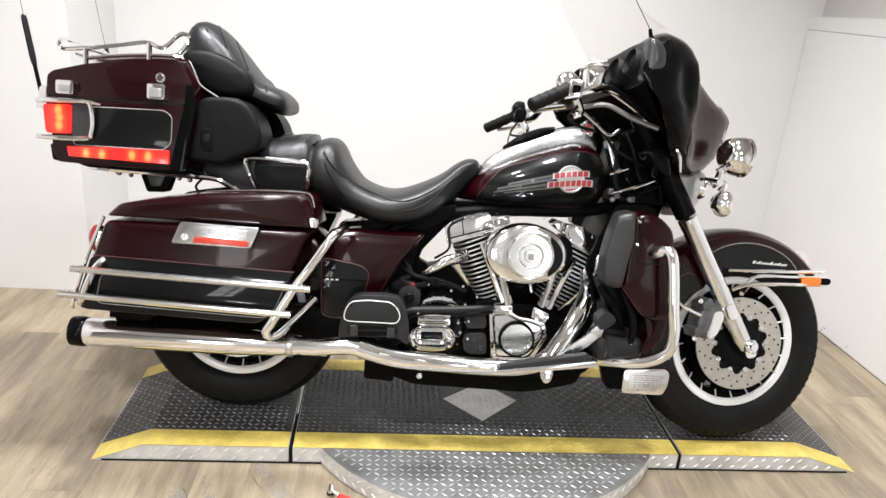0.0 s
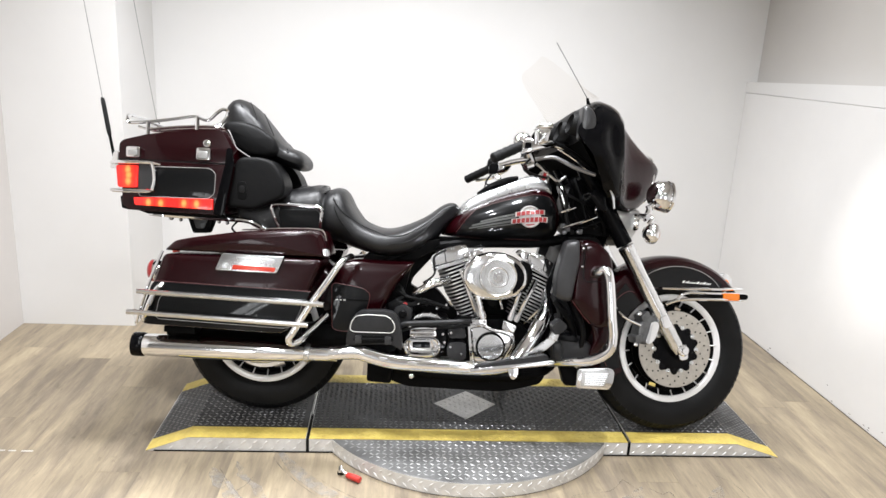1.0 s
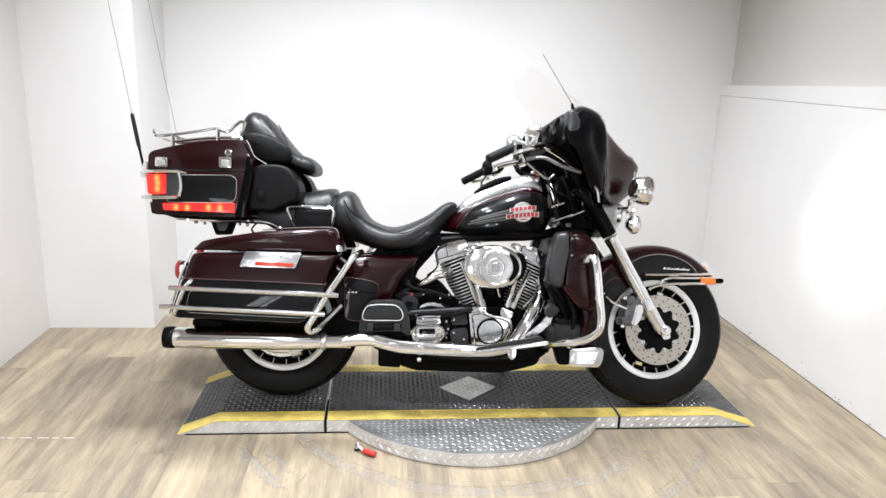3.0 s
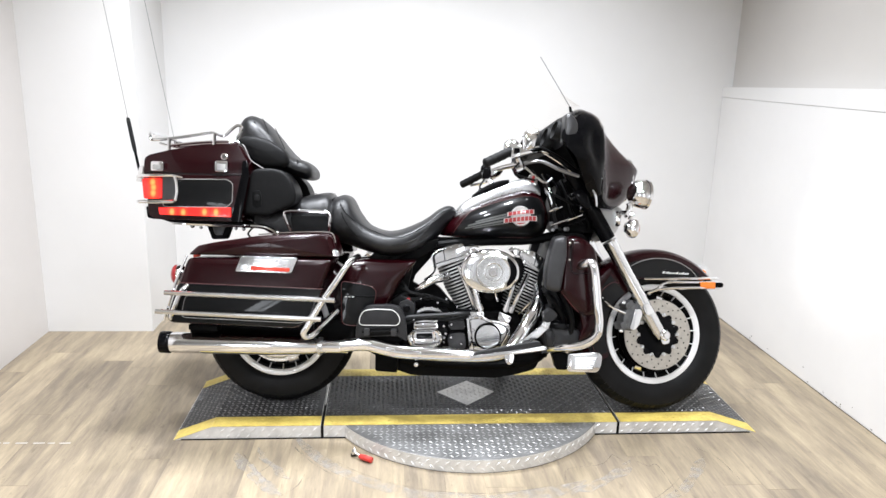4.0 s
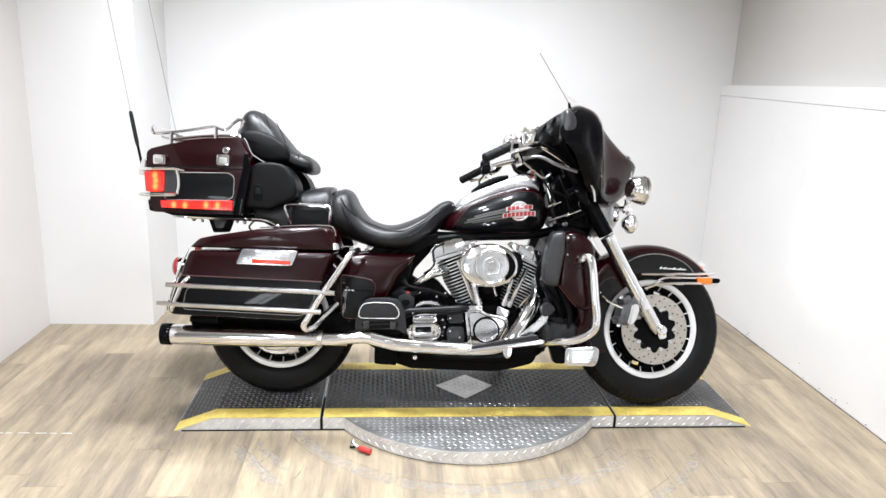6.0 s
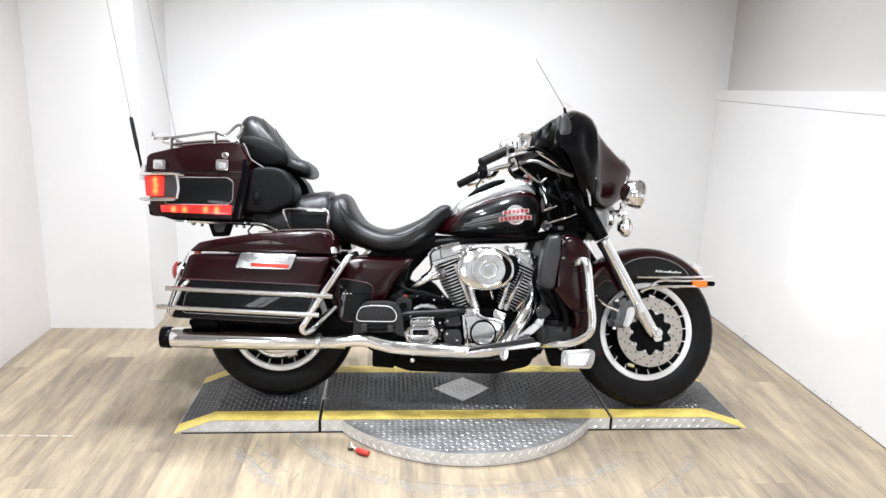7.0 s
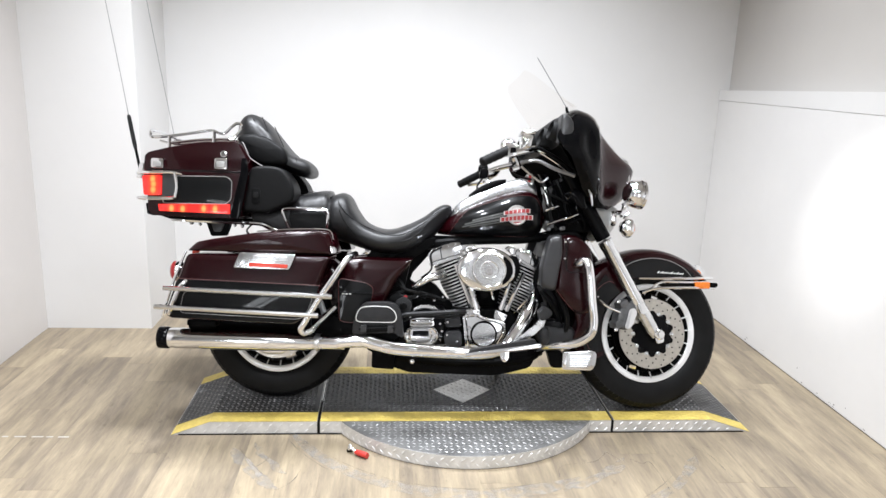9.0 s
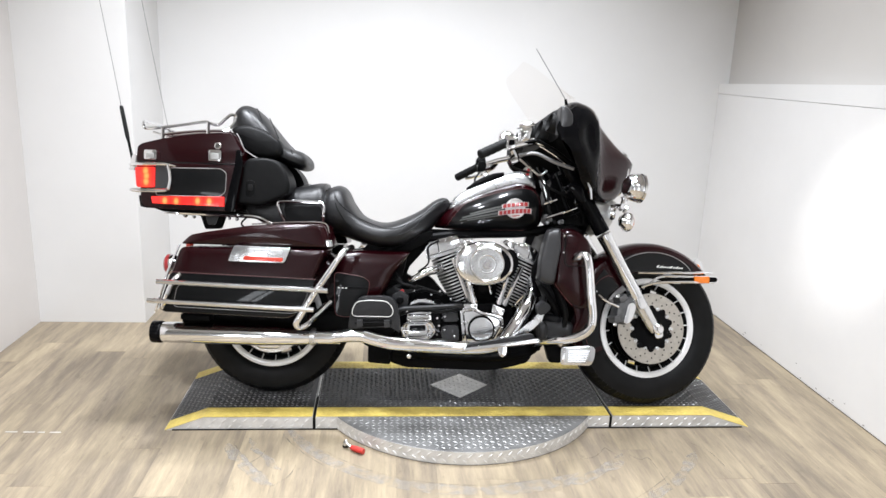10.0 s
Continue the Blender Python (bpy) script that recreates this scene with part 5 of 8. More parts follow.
bpart("antenna_base", slab(corner([(-0.52, 0.895), (-0.49, 0.895), (-0.488, 0.955), (-0.508, 0.955)], 0.006), 0.235, 0.265, 0.005), CHROME, an)
an2 = bpart("antenna", tube(PS([(-0.505, -0.25, 0.905), (-0.53, -0.25, 1.01)]), 0.0055, 8), BLACK_SATIN, None, "black whip antenna with thin wire")
bpart("antenna_coil", tube(PS([(-0.53, -0.25, 1.01), (-0.557, -0.25, 1.12)]), 0.007, 8), RUBBER_BLACK, an2)
bpart("antenna_wire", tube(PS([(-0.557, -0.25, 1.11), (-0.635, -0.25, 1.45), (-0.699, -0.25, 1.736), (-0.73, -0.25, 1.87)]), 0.001, 5), AERIAL, an2)
# lower seat skirts and seams
for s in (1, -1):
    bpart("seat_skirt", dome(corner([(-0.10, 0.795), (0.06, 0.80), (0.085, 0.72), (0.06, 0.69), (-0.02, 0.705), (-0.09, 0.745)], 0.02), 0.1 * s, 0.185 * s, 0.015, 0.006), LEATHER, seat, "black padded seat skirt")
for u, w in ((0.03, 0.875), (0.045, 0.872), (0.12, 0.876), (0.20, 0.878)):
    bpart("seat_seam", tube(PS([(u, -0.15, w - 0.022), (u + 0.005, -0.07, w - 0.002), (u + 0.006, 0.0, w), (u + 0.005, 0.07, w - 0.002), (u, 0.15, w - 0.022)]), 0.0015, 6), LEATHER, seat)

# -- saddlebags --


def saddlebag(s):
    v_in, v_out = 0.19 * s, 0.382 * s
    body_poly = corner([(-0.283, 0.612), (0.262, 0.619), (0.243, 0.58), (0.186, 0.432), (0.165, 0.385), (0.13, 0.356), (-0.34, 0.366), (-0.362, 0.38)], 0.018)
    bag = bpart("saddlebag", dome(body_poly, v_in, v_out - 0.004 * s, 0.02, 0.005), CHERRY, None, "black cherry hard saddlebag with charcoal lower panel")
    lid_poly = corner([(-0.288, 0.622), (-0.252, 0.657), (-0.195, 0.67), (-0.03, 0.699), (0.118, 0.71), (0.232, 0.713), (0.252, 0.703), (0.277, 0.624)], 0.012)
    bpart("bag_lid", dome(lid_poly, 0.18 * s, 0.372 * s, 0.026, 0.01), CHERRY, bag, "black cherry bag lid")
    bpart("lid_rail", tube(PS([(-0.03, 0.33 * s, 0.704), (0.12, 0.335 * s, 0.716), (0.225, 0.335 * s, 0.718), (0.252, 0.335 * s, 0.708), (0.262, 0.34 * s, 0.68)]), [0.002, 0.0035, 0.0035, 0.0035, 0.003], 8), CHROME, bag, "chrome lid rail")
    bpart("bag_rear_trim", tube(PS([(-0.284, 0.375 * s, 0.622), (-0.322, 0.38 * s, 0.52), (-0.36, 0.378 * s, 0.395), (-0.367, 0.37 * s, 0.37)]), 0.0055, 8), CHROME, bag, "chrome rear edge trim")
    if s > 0:
        low = corner([(-0.312, 0.516), (0.222, 0.506), (0.186, 0.425), (0.165, 0.39), (0.12, 0.362), (-0.335, 0.372), (-0.352, 0.39)], 0.014)
        bpart("bag_panel", slab(low, v_out - 0.004, v_out + 0.0025, 0.0015), CHARCOAL, bag, "charcoal lower panel")
        bpart("pinstripe", outline([(-0.308, 0.519), (0.224, 0.508)], v_out + 0.003, 0.0013, False), STRIPE_RED, bag, "fine red pinstripe")
        inner = corner([(-0.285, 0.472), (0.2, 0.464), (0.175, 0.402), (0.15, 0.378), (-0.3, 0.39)], 0.02)
        bpart("pinstripe", outline(inner, v_out + 0.003, 0.0009), STRIPE, bag, "fine grey pinstripe")
        lk = bpart("bag_latch", slab(corner([(-0.077, 0.624), (0.13, 0.622), (0.108, 0.565), (-0.1, 0.566)], 0.008), v_out - 0.002, v_out + 0.012, 0.004), FACE_METAL, bag, "chrome latch plate")
        bpart("latch_reflector", slab(corner([(-0.04, 0.587), (0.104, 0.584), (0.101, 0.569), (-0.042, 0.571)], 0.004), v_out + 0.011, v_out + 0.0155, 0.0015), RED, lk, "red reflector strip")
        bpart("latch_pull", slab(corner([(-0.03, 0.615), (0.1, 0.612), (0.098, 0.595), (-0.03, 0.598)], 0.005), v_out + 0.011, v_out + 0.015, 0.0015), BRUSHED, lk)
        bpart("lock", lathe([(0.009, 0), (0.009, 0.004), (0.003, 0.004), (0.0005, 0.002)], across(-0.065, v_out + 0.011, 0.585), 14), BRUSHED, lk)
        bpart("lid_hinge", slab(corner([(0.255, 0.655), (0.275, 0.655), (0.28, 0.63), (0.262, 0.63)], 0.006), v_out - 0.03, v_out - 0.004, 0.004), CHROME, bag)
    return bag


saddlebag(1)
saddlebag(-1)
for s in (1, -1):
    v = 0.405 * s
    gd = bpart("saddlebag_guard", tube(PS([(0.34, 0.26 * s, 0.625), (0.333, 0.34 * s, 0.62), (0.318, 0.39 * s, 0.606), (0.272, 0.4 * s, 0.534), (0.221, 0.4 * s, 0.456), (0.172, 0.4 * s, 0.37), (0.158, 0.395 * s, 0.345), (0.165, 0.38 * s, 0.328), (0.185, 0.36 * s, 0.333), (0.215, 0.31 * s, 0.362), (0.262, 0.25 * s, 0.41)]), 0.0125, 12), CHROME, None, "chrome saddlebag guard tube")
    for (u0, w0), (u1, w1) in (((-0.331, 0.482), (0.25, 0.470)), ((-0.364, 0.412), (0.202, 0.398))):
        bpart("guard_rail", tube(PS([(u0 - 0.004, 0.39 * s, w0), (u0, v, w0), (u0 + 0.02, v + 0.004 * s, w0), (u1 - 0.02, v + 0.004 * s, w1), (u1, v, w1)]), 0.009, 10, 4), FACE_METAL, gd, "horizontal chrome guard rail")
        bpart("rail_end", lathe([(0.0005, 0.010), (0.006, 0.008), (0.010, 0.0), (0.006, -0.008), (0.0005, -0.01)], across(u0, v, w0), 12), CHROME, gd)
        bpart("rail_end", lathe([(0.0005, 0.010), (0.007, 0.008), (0.011, 0.0), (0.007, -0.008), (0.0005, -0.01)], across(u1, v, w1), 12), CHROME, gd)
    bpart("guard_upright", tube(PS([(-0.275, 0.388 * s, 0.512), (-0.297, 0.404 * s, 0.482), (-0.325, 0.404 * s, 0.412), (-0.338, 0.385 * s, 0.385)]), 0.0085, 8), CHROME, gd, "chrome rear guard upright")
    # mufflers
    mf = bpart("muffler", lathe([(0.02, -0.002), (0.036, 0.0), (0.0385, 0.006), (0.0385, 0.04), (0.040, 0.05), (0.0405, 0.07), (0.0395, 0.42), (0.033, 0.57), (0.029, 0.60), (0.029, 0.63), (0.027, 0.64), (0.0265, 0.72), (0.02, 0.72)], along((-0.414, 0.262 * s, 0.275), (0.2, 0.262 * s, 0.273)), 32), CHROME, None, "long chrome slip-on muffler")
    bpart("muffler_tip", lathe([(0.0415, -0.003), (0.043, 0.004), (0.043, 0.032), (0.041, 0.036), (0.0395, 0.036)], along((-0.414, 0.262 * s, 0.275), (0.2, 0.262 * s, 0.273)), 32), BLACK_GLOSS, mf, "black muffler end ring")
    bpart("muffler_bore", lathe([(0.037, -0.001), (0.03, 0.002), (0.0005, 0.003)], along((-0.414, 0.262 * s, 0.275), (0.2, 0.262 * s, 0.273)), 24), RUBBER_BLACK, mf)
    bpart("muffler_clamp", lathe([(0.0315, 0.605), (0.034, 0.608), (0.034, 0.622), (0.0315, 0.625)], along((-0.414, 0.262 * s, 0.275), (0.2, 0.262 * s, 0.273)), 24), BRUSHED, mf)
    bpart("frame_skirt", slab([(-0.33, 0.375), (0.16, 0.365), (0.16, 0.29), (-0.33, 0.295)], 0.16 * s, 0.19 * s, 0.004), BLACK_SATIN, mf, "dark inner frame skirt")
    bpart("muffler_hanger", slab([(-0.3, 0.33), (-0.19, 0.328), (-0.19, 0.35), (-0.3, 0.352)], 0.24 * s, 0.3 * s, 0.004), BLACK_SATIN, mf, "dark muffler bracket")

# exhaust on the right side: lower pipe and the two head pipes
ex = bpart("exhaust_pipe", tube(PS([(0.28, 0.275, 0.278), (0.37, 0.277, 0.287), (0.42, 0.28, 0.281), (0.49, 0.285, 0.262), (0.6, 0.285, 0.255), (0.75, 0.28, 0.252), (0.86, 0.265, 0.252), (0.93, 0.245, 0.268), (0.985, 0.23, 0.32), (1.03, 0.2, 0.40), (1.062, 0.16, 0.462), (1.068, 0.11, 0.50), (1.06, 0.06, 0.52), (1.05, 0.03, 0.53)]), [0.026, 0.026, 0.026, 0.025, 0.025, 0.025, 0.025, 0.025, 0.026, 0.026, 0.026, 0.024, 0.024], 16), CHROME, None, "chrome exhaust header with heat shield")
bpart("heat_shield", tube(PS([(0.40, 0.292, 0.287), (0.5, 0.297, 0.266), (0.62, 0.297, 0.26), (0.8, 0.29, 0.257)]), [0.027, 0.027, 0.026, 0.02], 16), CHROME, ex, "chrome heat shield")
bpart("heat_shield", tube(PS([(0.955, 0.25, 0.285), (0.995, 0.235, 0.345), (1.03, 0.21, 0.405), (1.055, 0.185, 0.448)]), [0.028, 0.029, 0.029, 0.026], 16), CHROME, ex, "chrome heat shield")
for u, w in ((0.46, 0.285), (0.56, 0.275), (0.71, 0.27)):
    bpart("shield_clamp", slab(corner([(u, w), (u + 0.035, w - 0.005), (u + 0.035, w - 0.014), (u, w - 0.01)], 0.003), 0.31, 0.327, 0.002), BRUSHED, ex)
bpart("pipe_stud", lathe([(0.0085, 0), (0.0085, 0.012), (0.005, 0.014), (0.0005, 0.014)], across(0.576, 0.27, 0.212), 12), CHROME, ex)

# -- frame, swingarm, fenders behind, stand --
fr = bpart("frame", tube(PS([(1.30, 0.0, 0.86), (1.12, 0.07, 0.72), (0.8, 0.09, 0.69), (0.6, 0.1, 0.66), (0.45, 0.11, 0.60), (0.38, 0.12, 0.5), (0.36, 0.12, 0.36), (0.40, 0.12, 0.24), (0.6, 0.13, 0.195), (0.95, 0.13, 0.195), (1.1, 0.12, 0.25), (1.2, 0.09, 0.5), (1.30, 0.03, 0.8)]), 0.019, 10), BLACK_SATIN, None, "black steel tube frame")
bpart("frame_rail", tube(PS([(0.40, -0.12, 0.24), (0.6, -0.13, 0.195), (0.95, -0.13, 0.195), (1.1, -0.12, 0.25), (1.2, -0.09, 0.5), (1.30, -0.03, 0.8)]), 0.019, 10), BLACK_SATIN, fr)
bpart("steering_head", lathe([(0.03, 0), (0.036, 0.01), (0.036, 0.2), (0.03, 0.21)], along((1.375, 0, 0.74), (1.27, 0, 0.955)), 20, True), BLACK_SATIN, fr)
bpart("swingarm", slab(corner([(-0.06, 0.35), (0.35, 0.37), (0.44, 0.34), (0.44, 0.25), (0.3, 0.265), (-0.06, 0.29)], 0.02), 0.09, 0.15, 0.012), BLACK_SATIN, fr, "black swingarm")
bpart("swingarm", slab(corner([(-0.06, 0.35), (0.35, 0.37), (0.44, 0.34), (0.44, 0.25), (0.3, 0.265), (-0.06, 0.29)], 0.02), -0.15, -0.09, 0.012), BLACK_SATIN, fr, "black swingarm")
bpart("shock_absorber", tube(PS([(0.1, 0.16, 0.34), (0.17, 0.165, 0.5), (0.22, 0.165, 0.62)]), 0.026, 12), BLACK_GLOSS, fr)
bpart("oil_pan", slab(corner([(0.44, 0.235), (1.0, 0.235), (1.09, 0.25), (1.06, 0.175), (0.97, 0.15), (0.90, 0.137), (0.56, 0.14), (0.48, 0.165)], 0.02), -0.13, 0.14, 0.015), BLACK_SATIN, fr, "black oil pan and lower frame")
bpart("crossmember", slab(corner([(0.41, 0.25), (0.5, 0.245), (0.5, 0.16), (0.41, 0.165)], 0.01), -0.17, 0.19, 0.008), BLACK_SATIN, fr)
bpart("side_stand", tube(PS([(0.9, -0.14, 0.21), (0.93, -0.22, 0.12), (0.98, -0.32, 0.065)]), [0.016, 0.014, 0.012], 10), BLACK_SATIN, fr, "black side stand")
bpart("stand_foot", slab(corner([(0.95, 0.072), (1.02, 0.074), (1.02, 0.06), (0.95, 0.058)], 0.004), -0.35, -0.3, 0.003), BLACK_SATIN, fr)
# rear fender and side cover


def rear_fender():
    rows = []
    for k in range(31):
        a = radians(20 + 180 * k / 30)
        R = 0.352 + 0.01 * math.sin(a)
        row = []
        for j in range(11):
            t = math.pi * j / 10
            x = -math.cos(t)
            row.append(P(R * 0 + (R - 0.05 + 0.05 * math.sin(t) ** 0.7) * math.cos(a), math.copysign(abs(x) ** 0.8, x) * 0.09, 0.318 + (R - 0.05 + 0.05 * math.sin(t) ** 0.7) * math.sin(a)))
        rows.append([row[0] + Vector((-0.06 * math.cos(a), 0, -0.06 * math.sin(a)))] + row + [row[-1] + Vector((-0.06 * math.cos(a), 0, -0.06 * math.sin(a)))])
    return grid_mesh(rows, 0.003)


rf = bpart("rear_fender", rear_fender(), CHERRY, None, "black cherry rear fender")
bpart("rear_signal", lathe([(0.0005, -0.012), (0.022, -0.01), (0.036, 0.004), (0.04, 0.02), (0.04, 0.034), (0.0365, 0.04)], along((-0.362, 0.16, 0.532), (-0.427, 0.16, 0.529)), 24), CHROME, rf, "round chrome rear turn signal")
bpart("signal_lens", lathe([(0.0405, 0.026), (0.0405, 0.038), (0.03, 0.047), (0.0005, 0.051)], along((-0.362, 0.16, 0.532), (-0.427, 0.16, 0.529)), 24), EMBLEM_RED, rf, "red signal lens")
bpart("signal_bar", tube(PS([(-0.35, -0.16, 0.532), (-0.35, 0.16, 0.532)]), 0.011, 10, smooth=False), CHROME, rf)
bpart("rear_signal", mirror(lathe([(0.0005, -0.012), (0.022, -0.01), (0.036, 0.004), (0.04, 0.02), (0.04, 0.034), (0.0365, 0.04)], along((-0.362, 0.16, 0.532), (-0.427, 0.16, 0.529)), 24)), CHROME, rf, "round chrome rear turn signal")
bpart("license_lamp", lathe([(0.0005, -0.01), (0.02, 0.0), (0.022, 0.015), (0.0005, 0.02)], along((-0.335, 0.08, 0.61), (-0.37, 0.08, 0.612)), 16), RED, rf, "small red lamp")

cover_poly = corner([(0.28, 0.60), (0.36, 0.612), (0.565, 0.61), (0.558, 0.598), (0.5, 0.515), (0.415, 0.345), (0.33, 0.338), (0.265, 0.345), (0.262, 0.5)], 0.014)
sc_ = bpart("side_cover", dome(cover_poly, 0.10, 0.188, 0.034, 0.008), CHERRY, None, "black cherry side cover")
cov_panel = corner([(0.268, 0.525), (0.385, 0.508), (0.408, 0.49), (0.408, 0.468), (0.385, 0.36), (0.325, 0.345), (0.275, 0.352)], 0.02)
bpart("cover_panel", slab(cov_panel, 0.19, 0.1985, 0.002), CHARCOAL, sc_, "charcoal side cover panel")
bpart("pinstripe", outline(cov_panel, 0.199, 0.0013), STRIPE_RED, sc_, "fine red pinstripe")
bpart("cover_step", slab([(0.275, 0.467), (0.405, 0.467), (0.405, 0.462), (0.275, 0.462)], 0.19, 0.203, 0.001), BLACK_SATIN, sc_)
for k in range(3):
    bpart("cover_mark", slab([(0.285 + 0.014 * k, 0.464), (0.293 + 0.014 * k, 0.464), (0.293 + 0.014 * k, 0.460), (0.285 + 0.014 * k, 0.460)], 0.2, 0.2045), WHITE_PAINT, sc_, "", 0)
bpart("side_cover", mirror(slab(cover_poly, 0.10, 0.197, 0.034, 5)), CHERRY, None, "black cherry side cover")
bpart("upper_cover", slab(corner([(0.36, 0.60), (0.57, 0.615), (0.64, 0.66), (0.66, 0.70), (0.4, 0.65)], 0.02), -0.1, 0.12, 0.015), BLACK_SATIN, fr)

# -- passenger footboard --
fb = corner([(0.339, 0.312), (0.341, 0.352), (0.356, 0.411), (0.383, 0.438), (0.462, 0.443), (0.502, 0.438), (0.523, 0.411), (0.534, 0.362), (0.540, 0.302), (0.50, 0.325), (0.39, 0.318)], 0.014)
fbp = bpart("passenger_footboard", slab(fb, 0.245, 0.294, 0.008), DARK_CAST, None, "folded-up black passenger footboard")
pad_poly = corner([(0.352, 0.372), (0.357, 0.400), (0.372, 0.421), (0.416, 0.427), (0.480, 0.426), (0.501, 0.411), (0.512, 0.386), (0.502, 0.366), (0.364, 0.364)], 0.012)
bpart("rubber_pad", slab(pad_poly, 0.29, 0.3, 0.004), DARK_CAST, fbp, "black rubber pad")
bpart("pad_trim", outline(pad_poly, 0.2995, 0.0018), WHITE_PAINT, fbp, "thin white edge line")
bpart("footboard_mount", slab(corner([(0.395, 0.352), (0.476, 0.357), (0.478, 0.330), (0.394, 0.322)], 0.006), 0.24, 0.302, 0.005), PLASTIC, fbp, "black hinge barrel")
for u in (0.373, 0.477):
    bpart("hinge_block", slab(corner([(u, 0.352), (u + 0.021, 0.353), (u + 0.022, 0.326), (u, 0.324)], 0.004), 0.26, 0.306, 0.004), SMOKE, fbp, "grey hinge block")
bpart("hinge_pin", tube(PS([(0.366, 0.3, 0.337), (0.506, 0.3, 0.345)]), 0.005, 8, smooth=False), PLASTIC, fbp)
for u, w in ((0.372, 0.411), (0.497, 0.414)):
    bolt(fbp, u, 0.299, w, 0.003, 0.002, PLASTIC)
bpart("footboard_arm", slab(corner([(0.40, 0.33), (0.49, 0.335), (0.52, 0.30), (0.46, 0.275), (0.39, 0.29)], 0.01), 0.19, 0.26, 0.008), BLACK_SATIN, fbp)

# -- rider floorboard, brake pedal, highway pegs, engine guard --
fl = bpart("rider_footboard", slab(corner([(0.782, 0.248), (0.782, 0.261), (1.06, 0.306), (1.072, 0.304), (1.072, 0.293), (1.06, 0.289)], 0.004), 0.307, 0.345, 0.003), CHROME, None, "chrome edged rider footboard")
bpart("rubber_pad", slab(corner([(0.792, 0.2625), (1.052, 0.3045), (1.05, 0.318), (1.035, 0.322), (0.80, 0.273)], 0.004), 0.309, 0.341, 0.003), DARK_CAST, fl, "black rubber pad")
bpart("footboard_bracket", slab(corner([(0.912, 0.27), (0.951, 0.275), (0.950, 0.24), (0.934, 0.224), (0.918, 0.24)], 0.012), 0.3, 0.325, 0.005), CHROME, fl, "chrome footboard bracket")
bpart("bracket_bolt", lathe([(0.012, 0), (0.012, 0.006), (0.0005, 0.007)], across(0.933, 0.324, 0.242), 14), CHROME, fl)
pd = bpart("brake_pedal", slab(corner([(0.962, 0.292), (1.066, 0.383), (1.089, 0.370), (1.052, 0.333), (1.005, 0.300)], 0.008), 0.272, 0.286, 0.004), BRUSHED, None, "brushed steel rear brake pedal")
bpart("pedal_pad", slab(corner([(1.058, 0.424), (1.082, 0.447), (1.104, 0.438), (1.112, 0.421), (1.089, 0.398), (1.066, 0.393)], 0.010), 0.27, 0.335, 0.010, 4), DARK_CAST, pd, "black rubber pedal pad")
bpart("pedal_stem", slab(corner([(1.052, 0.372), (1.075, 0.40), (1.095, 0.398), (1.085, 0.362)], 0.006), 0.272, 0.288, 0.003), BRUSHED, pd)
for s in (1, -1):
    gb = bpart("engine_guard", tube(PS([(1.19, 0.25 * s, 0.60), (1.205, 0.32 * s, 0.617), (1.226, 0.35 * s, 0.63), (1.238, 0.362 * s, 0.61), (1.247, 0.366 * s, 0.55), (1.255, 0.368 * s, 0.47), (1.264, 0.366 * s, 0.40), (1.255, 0.36 * s, 0.35), (1.21, 0.34 * s, 0.315), (1.15, 0.3 * s, 0.297), (1.09, 0.22 * s, 0.275), (1.06, 0.14 * s, 0.25)]), 0.0165, 14), CHROME, None, "chrome engine guard bar")
    pg = bpart("highway_peg", slab(corner([(1.171, 0.262), (1.288, 0.272), (1.306, 0.260), (1.303, 0.219), (1.290, 0.192), (1.170, 0.192)], 0.012), 0.226 * s, 0.256 * s, 0.006, 3), CHROME, gb, "chrome framed highway peg")
    bpart("peg_pad", slab(corner([(1.188, 0.256), (1.280, 0.264), (1.290, 0.254), (1.272, 0.202), (1.184, 0.201)], 0.006), 0.254 * s, 0.2575 * s, 0.001), BRUSHED, pg, "ribbed pale peg pad")
    for k in range(7):
        w = 0.206 + 0.0068 * k
        bpart("peg_rib", slab([(1.2, w), (1.268 + 0.0025 * k, w + 0.002), (1.268 + 0.0025 * k, w + 0.0045), (1.2, w + 0.0025)], 0.257 * s, 0.2592 * s), CHROME, pg, "", 0)
    bpart("peg_bracket", slab(corner([(1.11, 0.262), (1.174, 0.262), (1.174, 0.195), (1.13, 0.195)], 0.01), 0.18 * s, 0.235 * s, 0.006), BLACK_SATIN, gb)

